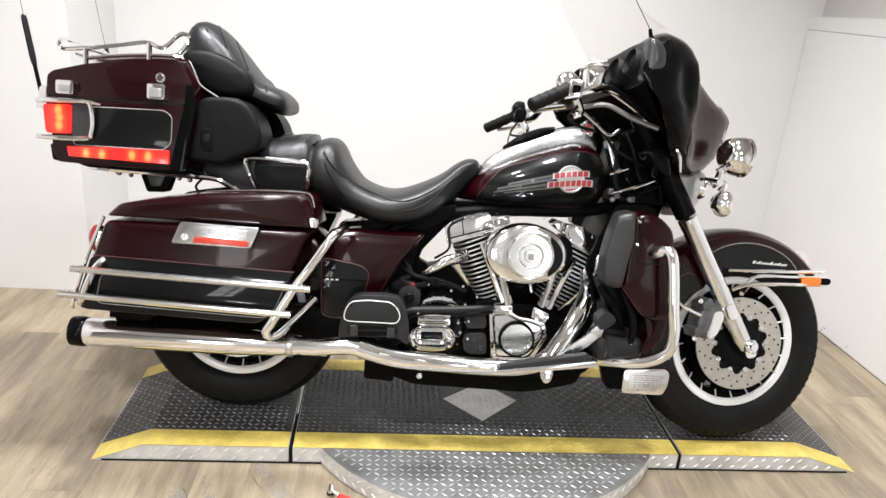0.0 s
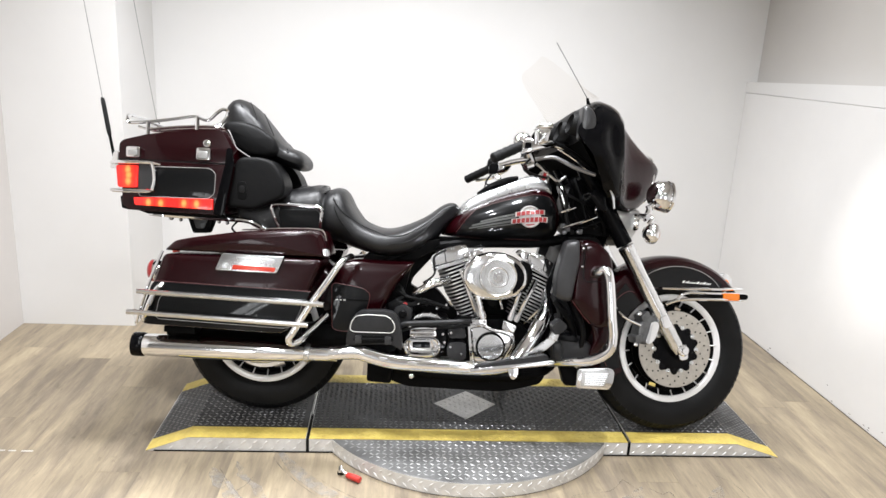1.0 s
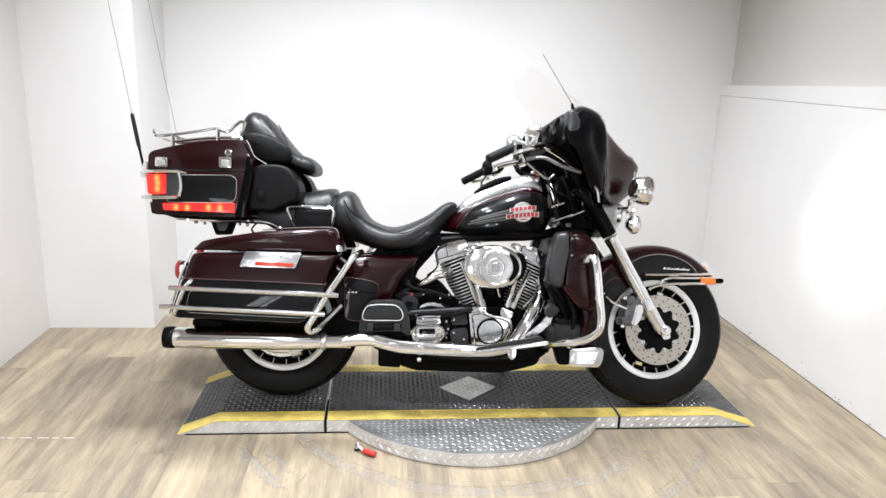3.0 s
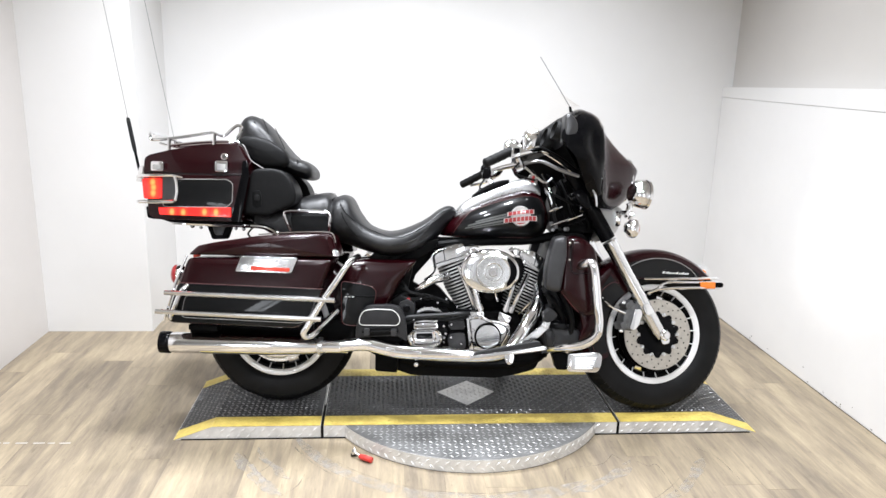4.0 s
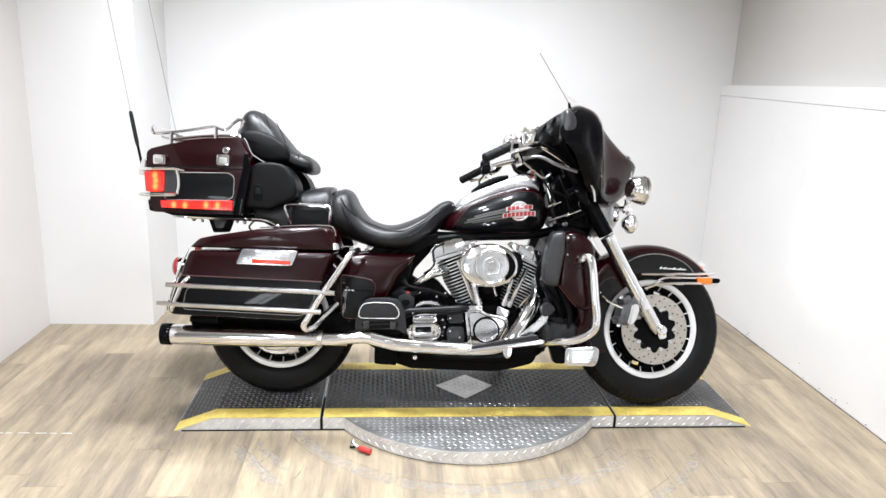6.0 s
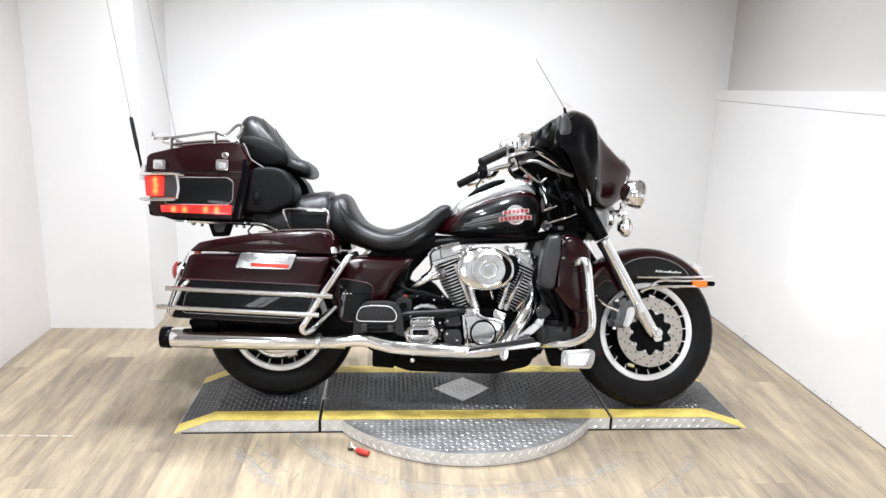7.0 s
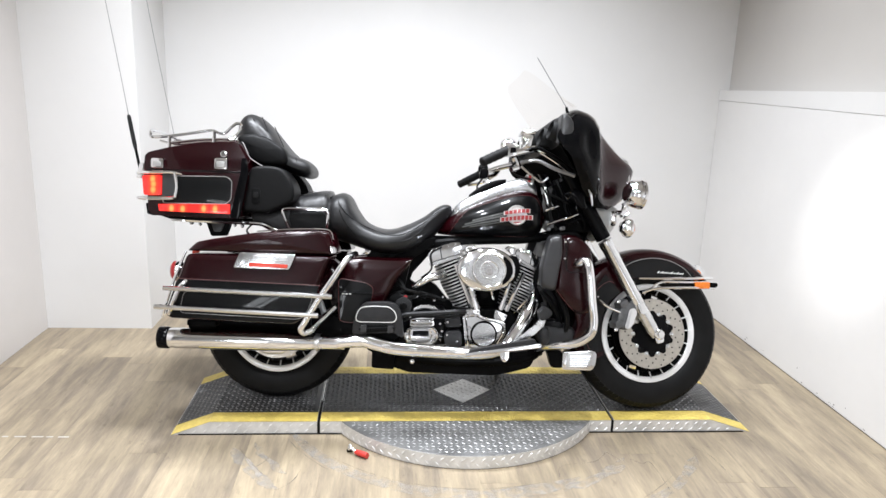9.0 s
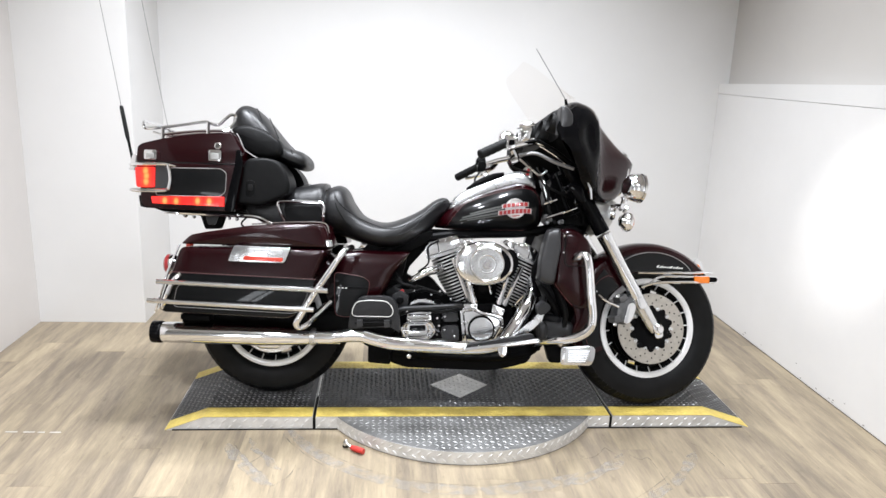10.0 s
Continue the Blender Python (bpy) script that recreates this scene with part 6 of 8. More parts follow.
# -- lower fairings --
for s in (1, -1):
    lf = bpart("lower_fairing", dome(corner([(1.144, 0.718), (1.183, 0.729), (1.224, 0.713), (1.259, 0.682), (1.274, 0.617), (1.284, 0.505), (1.277, 0.43), (1.235, 0.412), (1.20, 0.428), (1.173, 0.452), (1.128, 0.507), (1.133, 0.623)], 0.018), 0.2 * s, 0.294 * s, 0.022, 0.010), CHERRY, None, "black cherry lower fairing leg shield")
    bpart("shield_tail", dome(corner([(1.196, 0.452), (1.281, 0.47), (1.28, 0.42), (1.268, 0.362), (1.238, 0.325), (1.205, 0.312), (1.222, 0.365), (1.212, 0.41)], 0.012), 0.19 * s, 0.272 * s, 0.012, 0.003), CHERRY, lf, "black cherry shield tail")
    bpart("shield_crease", tube(PS([(1.205, 0.292 * s, 0.58), (1.212, 0.296 * s, 0.50), (1.222, 0.29 * s, 0.445)]), 0.004, 6), CHERRY, lf)
    bpart("fairing_flap", dome(corner([(1.142, 0.729), (1.096, 0.720), (1.078, 0.66), (1.066, 0.60), (1.066, 0.526), (1.092, 0.510), (1.124, 0.509), (1.134, 0.58), (1.146, 0.65)], 0.014), 0.245 * s, 0.318 * s, 0.016, 0.003), GREY_VINYL, lf, "grey vinyl flap")
    bpart("glovebox_seam", outline([(1.163, 0.708), (1.161, 0.627), (1.164, 0.593), (1.178, 0.583), (1.272, 0.587)], 0.3025 * s, 0.0022, False), RUBBER_BLACK, lf, "dark glovebox door seam")
    bpart("door_edge", outline([(1.166, 0.712), (1.168, 0.66), (1.165, 0.628)], 0.303 * s, 0.0035, False), CHERRY, lf)
    bpart("pinstripe", outline([(1.130, 0.512), (1.175, 0.456), (1.20, 0.432)], 0.288 * s, 0.0013, False), STRIPE_RED, lf)
    for w in (0.635, 0.70):
        bpart("fastener", lathe([(0.004, 0), (0.004, 0.002), (0.0005, 0.003)], across(1.157, 0.302 * s, w) if s > 0 else across(1.157, -0.305, w), 10), CHROME, lf)
bpart("front_splash", slab(corner([(1.13, 0.74), (1.25, 0.74), (1.3, 0.6), (1.27, 0.3), (1.13, 0.26), (1.08, 0.34), (1.06, 0.55)], 0.03), -0.16, 0.13, 0.02), BLACK_SATIN, fr, "black radiator of frame downtubes and hoses")
bpart("horn_hose", tube(PS([(1.08, 0.23, 0.50), (1.115, 0.25, 0.46), (1.15, 0.24, 0.40), (1.16, 0.22, 0.34)]), 0.012, 8), PLASTIC, fr)
bpart("hose", tube(PS([(1.14, 0.26, 0.50), (1.175, 0.27, 0.42), (1.18, 0.26, 0.36), (1.16, 0.25, 0.32)]), 0.011, 8), PLASTIC, fr)
bag_poly = corner([(1.066, 0.360), (1.088, 0.383), (1.150, 0.382), (1.171, 0.366), (1.214, 0.360), (1.226, 0.317), (1.202, 0.280), (1.128, 0.268), (1.082, 0.283)], 0.02)
bag_low = bpart("horn_cover", dome(bag_poly, 0.12, 0.262, 0.022, 0.006), DARK_CAST, fr, "black moulded cover behind the guard bar")
bpart("cover_flange", slab(corner([(1.09, 0.385), (1.15, 0.384), (1.168, 0.372), (1.16, 0.36), (1.09, 0.368)], 0.006), 0.2, 0.272, 0.004), BLACK_GLOSS, bag_low)
bpart("cover_pocket", dome(corner([(1.072, 0.356), (1.105, 0.366), (1.118, 0.32), (1.105, 0.285), (1.082, 0.29)], 0.015), 0.2, 0.276, 0.014, 0.004), DARK_CAST, bag_low)
bolt(bag_low, 1.172, 0.262, 0.292, 0.007, 0.008)
for pts, r in (([(1.205, 0.24, 0.46), (1.222, 0.25, 0.41), (1.228, 0.25, 0.36), (1.21, 0.24, 0.31)], 0.006), ([(1.075, 0.2, 0.52), (1.10, 0.21, 0.47), (1.105, 0.21, 0.43)], 0.011), ([(1.10, 0.19, 0.52), (1.135, 0.2, 0.46), (1.15, 0.2, 0.40)], 0.010), ([(1.06, 0.18, 0.53), (1.075, 0.19, 0.46), (1.085, 0.19, 0.40)], 0.008)):
    bpart("hose", tube(PS(pts), r, 8), (DARK_CAST, BLACK_GLOSS)[r < 0.009], fr, "black cable or hose")

# -- engine --
eng = bpart("engine", slab(corner([(0.73, 0.41), (0.97, 0.41), (1.02, 0.34), (1.0, 0.24), (0.9, 0.22), (0.74, 0.22), (0.70, 0.3)], 0.03), -0.12, 0.12, 0.02), BLACK_SATIN, None, "chrome and black air-cooled V-twin engine")


def cylinder(base, top, a_low, a_high, name):
    """A barrel with separate cooling fins; a_low and a_high are the fins' half lengths at its foot and head."""
    d = Vector((top[0] - base[0], 0, top[1] - base[1]))
    h = d.length
    d.normalize()
    e1, e2 = Vector((d.z, 0, -d.x)), Vector((0, 1, 0))
    o = P(base[0], 0, base[1])
    cyl = bpart(name, rings_mesh([[o + d * z + (e1 * math.cos(2 * math.pi * k / 24) * (a_low + (a_high - a_low) * z / h) * 0.72 + e2 * math.sin(2 * math.pi * k / 24) * 0.07) for k in range(24)] for z in (-0.015, h)]), BLACK_SATIN, eng, "black finned cylinder")
    nf = 15
    for k in range(nf):
        z = h * (k + 0.5) / nf
        a = a_low + (a_high - a_low) * min(1.0, k / 8)
        b = 0.085 + 0.02 * min(1.0, k / 8)

        def ring(s, zz):
            out = []
            for q in range(36):
                t = 2 * math.pi * q / 36
                c, sn = math.cos(t), math.sin(t)
                out.append(o + d * (z + zz) + e1 * math.copysign(abs(c) ** 0.7, c) * a * s + e2 * math.copysign(abs(sn) ** 0.7, sn) * b * s)
            return out
        bpart("cooling_fin", rings_mesh([ring(0.985, -0.0026), ring(0.985, 0.0026)]), BLACK_SATIN, cyl)
        edge_bm = rings_mesh([ring(0.98, -0.0027), ring(1.0, -0.0021), ring(1.0, 0.0021), ring(0.98, 0.0027)], False)
        bpart("fin_edge", edge_bm, FIN, cyl, "bright machined fin edge")
    return cyl


cylinder((0.797, 0.405), (0.713, 0.60), 0.05, 0.07, "rear_cylinder")
cylinder((0.970, 0.405), (1.050, 0.59), 0.056, 0.08, "front_cylinder")
ROCKERS = (([(0.622, 0.629), (0.638, 0.644), (0.676, 0.664), (0.723, 0.679), (0.754, 0.683), (0.771, 0.639), (0.70, 0.617), (0.647, 0.60), (0.633, 0.595)],
            [(0.757, 0.678), (0.817, 0.681), (0.82, 0.651), (0.774, 0.636)], [(0.629, 0.590), (0.636, 0.577), (0.775, 0.626), (0.771, 0.637)],
            [((0.672, 0.661), (0.681, 0.612))], [(0.648, 0.642), (0.705, 0.668), (0.738, 0.675)]),
           ([(0.993, 0.663), (1.046, 0.658), (1.093, 0.623), (1.127, 0.595), (1.12, 0.563), (1.062, 0.585), (1.008, 0.611), (0.985, 0.632)],
            [(0.942, 0.658), (0.962, 0.672), (0.991, 0.665), (0.982, 0.632)], [(1.0, 0.612), (1.113, 0.550), (1.119, 0.560), (1.006, 0.623)],
            [((1.056, 0.648), (1.046, 0.594))], [(1.02, 0.652), (1.075, 0.63), (1.108, 0.602)]))
for cover, tail, base, seams, studs in ROCKERS:
    rb = bpart("rocker_box", slab(corner(cover, 0.012), -0.09, 0.113, 0.007, 3), CHROME, eng, "chrome rocker box cover")
    bpart("rocker_step", slab(corner([((u - 0.0) * 0.86 + 0.14 * (cover[0][0] + cover[4][0]) / 2, w * 0.86 + 0.14 * (cover[2][1] + cover[6][1]) / 2) for u, w in cover], 0.01), 0.112, 0.118, 0.004), CHROME, rb)
    bpart("rocker_tail", slab(corner(tail, 0.006), -0.06, 0.1, 0.005, 2), CHROME, rb, "chrome rocker box end")
    bpart("rocker_base", slab(corner(base, 0.003), -0.095, 0.121, 0.003), FACE_METAL, rb, "bright rocker box base")
    for (u0, w0), (u1, w1) in seams:
        bpart("rocker_seam", tube(PS([(u0, 0.117, w0), (u1, 0.1185, w1)]), 0.0018, 6, smooth=False), BLACK_SATIN, rb)
    for u, w in studs:
        bolt(rb, u, 0.113, w, 0.0062, 0.011)
    (u0, w0), (u1, w1) = base[0], base[3]
    for q in (0.12, 0.5, 0.88):
        bolt(rb, u0 + (u1 - u0) * q, 0.119, w0 + (w1 - w0) * q - 0.005, 0.0045, 0.007)
for a, b in (((0.812, 0.145, 0.415), (0.738, 0.13, 0.59)), ((0.83, 0.15, 0.41), (0.775, 0.14, 0.60)), ((0.93, 0.15, 0.41), (0.985, 0.14, 0.60)), ((0.952, 0.145, 0.405), (1.022, 0.13, 0.565))):
    pr = bpart("pushrod_tube", tube(PS([a, b]), 0.0105, 10, smooth=False), CHROME, eng, "chrome pushrod tube")
    bpart("pushrod_cup", tube(PS([tuple(Vector(a).lerp(Vector(b), 0.02)), tuple(Vector(a).lerp(Vector(b), 0.14))]), 0.0145, 10, smooth=False), CHROME, pr)
bpart("tappet_block", slab(corner([(0.785, 0.408), (0.842, 0.412), (0.842, 0.385), (0.79, 0.38)], 0.006), 0.12, 0.166, 0.006), CHROME, eng, "chrome tappet block")
bpart("tappet_block", slab(corner([(0.905, 0.412), (0.955, 0.392), (0.944, 0.362), (0.90, 0.378)], 0.006), 0.12, 0.166, 0.006), CHROME, eng, "chrome tappet block")
for u, w in ((0.793, 0.398), (0.834, 0.402), (0.912, 0.40), (0.947, 0.385)):
    bolt(eng, u, 0.165, w, 0.006, 0.01)


def turned(r_out, r_in, z):
    """Fine concentric turning marks on a flat face, from its rim to its middle."""
    n = int((r_out - r_in) / 0.0016)
    return [(r_out + (r_in - r_out) * k / n, z + 0.0002 * (k % 2)) for k in range(n + 1)]


cam_poly = corner([(0.772, 0.392), (0.832, 0.398), (0.862, 0.378), (0.905, 0.374), (0.948, 0.362), (0.952, 0.32), (0.922, 0.262), (0.902, 0.243), (0.79, 0.241), (0.781, 0.31)], 0.014)
cc = bpart("cam_cover", slab(cam_poly, 0.11, 0.166, 0.009, 3), CHROME, eng, "chrome cam cover")
bpart("timer_cover", lathe([(0.0545, -0.02), (0.0545, 0.002), (0.052, 0.004), (0.0005, 0.004)], across(0.86, 0.176, 0.312), 36), BLACK_SATIN, cc, "round black timer cover seat")
bpart("timer_face", lathe([(0.048, -0.002), (0.048, 0.007)] + turned(0.0465, 0.001, 0.009), across(0.86, 0.176, 0.312), 44), FACE_METAL, cc, "round brushed timer face")
bpart("cam_rim", outline(corner([(0.786, 0.38), (0.828, 0.386), (0.862, 0.37), (0.902, 0.365), (0.936, 0.352), (0.94, 0.322), (0.913, 0.27), (0.895, 0.253), (0.802, 0.251), (0.794, 0.31)], 0.012), 0.166, 0.004), CHROME, cc)
for u, w in ((0.786, 0.384), (0.826, 0.388), (0.938, 0.352), (0.906, 0.256), (0.797, 0.252), (0.80, 0.335), (0.915, 0.375)):
    bolt(cc, u, 0.164, w, 0.0072, 0.012)
# air cleaner
aim = across(0.859, 0.19, 0.579)


def oval(rx, ry, z, n=48):
    return [aim @ Vector((rx * math.cos(2 * math.pi * k / n), ry * math.sin(2 * math.pi * k / n), z)) for k in range(n)]


ac_ = bpart("air_cleaner", rings_mesh([oval(0.108, 0.078, -0.08), oval(0.117, 0.086, -0.02), oval(0.118, 0.087, 0.05), oval(0.114, 0.083, 0.062), oval(0.104, 0.075, 0.068), oval(0.07, 0.06, 0.071)]), CHROME, eng, "oval chrome air cleaner cover")
bpart("cover_face", rings_mesh([oval(0.106, 0.077, 0.066), oval(0.105, 0.076, 0.070), oval(0.102, 0.0735, 0.0715), oval(0.05, 0.04, 0.0715)]), FACE_METAL, ac_, "flat brushed cover face")
# dark reflection at the face's right, modelled as a gloss black crescent
cres = [(0.859 + 0.102 * math.cos(radians(a)), 0.579 + 0.0735 * math.sin(radians(a))) for a in range(-52, 53, 8)]
bpart("cover_overlay", slab(cres, 0.2605, 0.2622), BLACK_GLOSS, ac_, "dark reflection laid on the cover face as a crescent", 0)
bpart("cover_overlay", slab(corner([(0.778, 0.605), (0.79, 0.608), (0.79, 0.55), (0.778, 0.553)], 0.003), 0.2605, 0.2625), BRUSHED, ac_, "small raised tab", 0)
aim2 = across(0.868, 0.263, 0.579)
bpart("cover_ring", lathe([(0.068, 0.0), (0.068, 0.003), (0.066, 0.005), (0.063, 0.003)] + turned(0.062, 0.036, 0.0038) + [(0.0345, 0.0055), (0.032, 0.004)] + turned(0.031, 0.002, 0.004), aim2, 48), FACE_METAL, ac_, "round ribbed cover insert")
bpart("cover_badge", lathe([(0.019, 0.0065), (0.017, 0.010), (0.0005, 0.010)], aim2, 24), CHROME, ac_, "small round badge")
bpart("badge_mark", slab([(0.861, 0.586), (0.875, 0.586), (0.877, 0.57), (0.868, 0.566), (0.859, 0.57)], 0.2735, 0.2755), STRIPE, ac_, "", 0)
bpart("cover_grille", slab(corner([(0.955, 0.642), (0.985, 0.628), (0.996, 0.585), (0.978, 0.535), (0.95, 0.522)], 0.012), 0.16, 0.232, 0.01), BLACK_SATIN, ac_, "dark air cleaner end")
bpart("cover_step", slab(corner([(0.765, 0.60), (0.80, 0.606), (0.80, 0.545), (0.768, 0.55)], 0.008), 0.25, 0.2605, 0.002), BRUSHED, ac_)
bpart("carburettor", slab(corner([(0.82, 0.62), (0.90, 0.62), (0.90, 0.5), (0.82, 0.5)], 0.02), 0.0, 0.14, 0.015), ALU, eng, "dark cast throttle body")
# transmission, starter, oil parts
tr = bpart("transmission", slab(corner([(0.50, 0.40), (0.70, 0.41), (0.72, 0.26), (0.52, 0.25)], 0.02), -0.12, 0.13, 0.015), BLACK_SATIN, None, "black transmission case with chrome covers")
bpart("side_plate", slab(corner([(0.535, 0.372), (0.657, 0.38), (0.69, 0.36), (0.698, 0.324), (0.69, 0.28), (0.67, 0.25), (0.545, 0.246), (0.53, 0.29)], 0.012), 0.11, 0.16, 0.006), BLACK_GLOSS, tr, "gloss black transmission side plate")
for u, w in ((0.682, 0.348), (0.690, 0.318), (0.683, 0.282), (0.706, 0.352)):
    bolt(tr, u, 0.159, w, 0.0062, 0.008)
tcv = bpart("clutch_cover", slab(corner([(0.533, 0.297), (0.546, 0.324), (0.571, 0.337), (0.647, 0.341), (0.670, 0.326), (0.678, 0.299), (0.664, 0.271), (0.627, 0.261), (0.558, 0.260)], 0.02, 5), 0.12, 0.186, 0.012, 4), CHROME, tr, "chrome clutch release cover")
lip = corner([(0.541, 0.297), (0.552, 0.321), (0.573, 0.331), (0.646, 0.335), (0.665, 0.322), (0.671, 0.299), (0.659, 0.275), (0.626, 0.267), (0.56, 0.266)], 0.018, 5)
bpart("cover_rib", outline(lip, 0.187, 0.0045), CHROME, tcv)
bpart("cover_rib", outline(corner([(0.563, 0.325), (0.642, 0.329), (0.652, 0.30), (0.64, 0.287), (0.565, 0.284), (0.556, 0.304)], 0.012, 4), 0.189, 0.004), CHROME, tcv)
top_block = bpart("cover_block", slab(corner([(0.558, 0.336), (0.563, 0.366), (0.574, 0.377), (0.644, 0.380), (0.657, 0.357), (0.659, 0.339)], 0.01), 0.12, 0.178, 0.008, 3), CHROME, tcv, "chrome cover upper block")
for w in (0.349, 0.363):
    bpart("cover_rib", tube(PS([(0.567, 0.176, w - 0.004), (0.58, 0.181, w - 0.003), (0.64, 0.181, w), (0.65, 0.176, w)]), 0.0042, 8), CHROME, top_block)
bpart("cover_window", slab(corner([(0.572, 0.319), (0.636, 0.322), (0.638, 0.299), (0.573, 0.296)], 0.004), 0.184, 0.1885, 0.0015), BLACK_GLOSS, tcv, "dark recess in the cover")
for u, w in ((0.562, 0.373), (0.652, 0.373), (0.544, 0.308), (0.668, 0.306), (0.56, 0.272), (0.653, 0.274)):
    bolt(tcv, u, 0.182, w, 0.0068, 0.012)
ttc = bpart("trans_top_cover", slab(corner([(0.565, 0.387), (0.574, 0.408), (0.590, 0.417), (0.617, 0.423), (0.645, 0.421), (0.664, 0.413), (0.684, 0.392), (0.668, 0.388), (0.650, 0.402), (0.617, 0.407), (0.590, 0.402), (0.580, 0.388)], 0.005), 0.05, 0.158, 0.004), CHROME, tr, "chrome arched transmission top cover")
bpart("cover_core", slab(corner([(0.582, 0.388), (0.592, 0.401), (0.617, 0.406), (0.65, 0.401), (0.666, 0.389)], 0.004), 0.05, 0.15, 0.003), BLACK_SATIN, ttc)
for u, w in ((0.572, 0.398), (0.588, 0.414), (0.603, 0.42), (0.632, 0.422), (0.655, 0.417), (0.672, 0.403)):
    bolt(ttc, u, 0.156, w, 0.0052, 0.010)
for k in range(6):
    u = 0.585 + 0.0125 * k
    bolt(ttc, u, 0.149, 0.393, 0.004, 0.006)
bpart("frame_web", slab(corner([(0.42, 0.36), (0.545, 0.38), (0.58, 0.496), (0.549, 0.513), (0.561, 0.545), (0.632, 0.628), (0.66, 0.70), (0.40, 0.66)], 0.006), -0.03, 0.02, 0.004), BLACK_SATIN, fr, "black frame web")
bpart("rear_engine_mount", slab(corner([(0.53, 0.36), (0.80, 0.36), (0.76, 0.42), (0.712, 0.434), (0.663, 0.491), (0.64, 0.508), (0.58, 0.497)], 0.006), -0.04, 0.03, 0.004), BLACK_SATIN, fr, "black rear engine mount")
bpart("intake_shroud", slab(corner([(0.76, 0.37), (1.0, 0.37), (1.02, 0.45), (0.96, 0.56), (0.80, 0.56), (0.74, 0.47)], 0.01), -0.06, 0.04, 0.006), BLACK_SATIN, eng, "black intake shroud between the cylinders")
bpart("downtube_cover", slab(corner([(0.95, 0.21), (1.12, 0.21), (1.15, 0.55), (1.08, 0.54), (1.0, 0.42)], 0.01), -0.06, 0.06, 0.006), BLACK_SATIN, fr, "black front engine mount")
bpart("throttle_cap", lathe([(0.024, -0.03), (0.026, 0.0), (0.02, 0.006), (0.0005, 0.008)], across(0.865, 0.1, 0.472), 20), PLASTIC, eng, "black round cap between the cylinders")
bpart("starter", slab(corner([(0.70, 0.368), (0.764, 0.376), (0.767, 0.338), (0.707, 0.335)], 0.012), 0.1, 0.176, 0.012, 3), DARK_CAST, tr, "dark grey starter solenoid")
stm = bpart("starter", slab(corner([(0.702, 0.32), (0.768, 0.326), (0.774, 0.258), (0.712, 0.258), (0.699, 0.28)], 0.02), 0.1, 0.18, 0.016, 4), DARK_CAST, tr, "dark grey starter motor")
for u, w in ((0.753, 0.28), (0.712, 0.306)):
    bolt(stm, u, 0.178, w, 0.0062, 0.009)
bolt(tr, 0.712, 0.176, 0.358, 0.006, 0.008)
bpart("cable_junction", dome(corner([(0.462, 0.452), (0.5, 0.474), (0.562, 0.44), (0.562, 0.40), (0.5, 0.385), (0.468, 0.40)], 0.012), 0.06, 0.15, 0.012, 0.004), PLASTIC, tr, "black cable junction housing")
bpart("junction_mark", lathe([(0.008, 0.0), (0.008, 0.004), (0.0005, 0.005)], across(0.537, 0.152, 0.452), 10), EMBLEM_RED, tr, "small red terminal")
for pts, r in (([(0.47, 0.13, 0.48), (0.46, 0.15, 0.44), (0.475, 0.15, 0.40), (0.50, 0.15, 0.38)], 0.006), ([(0.44, 0.14, 0.52), (0.45, 0.16, 0.46), (0.46, 0.16, 0.42), (0.47, 0.15, 0.39)], 0.005), ([(0.50, 0.12, 0.50), (0.54, 0.14, 0.48), (0.58, 0.14, 0.47), (0.62, 0.12, 0.45)], 0.007), ([(0.60, 0.12, 0.47), (0.66, 0.13, 0.455), (0.70, 0.13, 0.44)], 0.006)):
    bpart("wiring", tube(PS(pts), r, 8), RUBBER_BLACK, fr)
hexcap = [(0.531 + 0.038 * math.cos(radians(60 * k + 28)), 0.418 + 0.038 * math.sin(radians(60 * k + 28))) for k in range(6)]
oilcap = bpart("oil_filler", slab(corner(hexcap, 0.008), 0.1, 0.178, 0.008, 3), DARK_CAST, tr, "black six-sided oil filler cap")
bpart("cap_knob", lathe([(0.0145, 0.0), (0.0145, 0.012), (0.011, 0.016), (0.0005, 0.016)], across(0.531, 0.177, 0.419), 18), PLASTIC, oilcap)
bpart("filler_neck", tube(PS([(0.518, 0.15, 0.437), (0.54, 0.13, 0.40), (0.56, 0.1, 0.36)]), 0.022, 12), BLACK_SATIN, tr)
bpart("oil_hose", tube(PS([(0.515, 0.19, 0.366), (0.535, 0.195, 0.382), (0.57, 0.2, 0.389), (0.66, 0.2, 0.396), (0.73, 0.195, 0.402), (0.78, 0.18, 0.403)]), 0.0095, 10), DARK_CAST, tr, "black rubber oil line")
bpart("oil_hose", tube(PS([(0.53, 0.185, 0.36), (0.60, 0.19, 0.38), (0.70, 0.185, 0.378), (0.78, 0.17, 0.39)]), 0.007, 8), RUBBER_BLACK, tr)
bpart("ignition_wire", tube(PS([(0.60, 0.1, 0.53), (0.64, 0.14, 0.57), (0.635, 0.13, 0.63), (0.68, 0.12, 0.66)]), 0.004, 6), RUBBER_BLACK, eng)
bpart("rear_pipe_shield", tube(PS([(0.565, 0.17, 0.496), (0.595, 0.18, 0.512), (0.635, 0.175, 0.535), (0.672, 0.15, 0.542), (0.69, 0.11, 0.548)]), [0.009, 0.014, 0.017, 0.017, 0.016], 12), CHROME, ex, "chrome rear pipe shield")
bpart("wiring_bundle", tube(PS([(0.5, 0.11, 0.53), (0.53, 0.13, 0.48), (0.5, 0.14, 0.46), (0.56, 0.14, 0.45), (0.6, 0.13, 0.47)]), 0.009, 8), RUBBER_BLACK, fr)
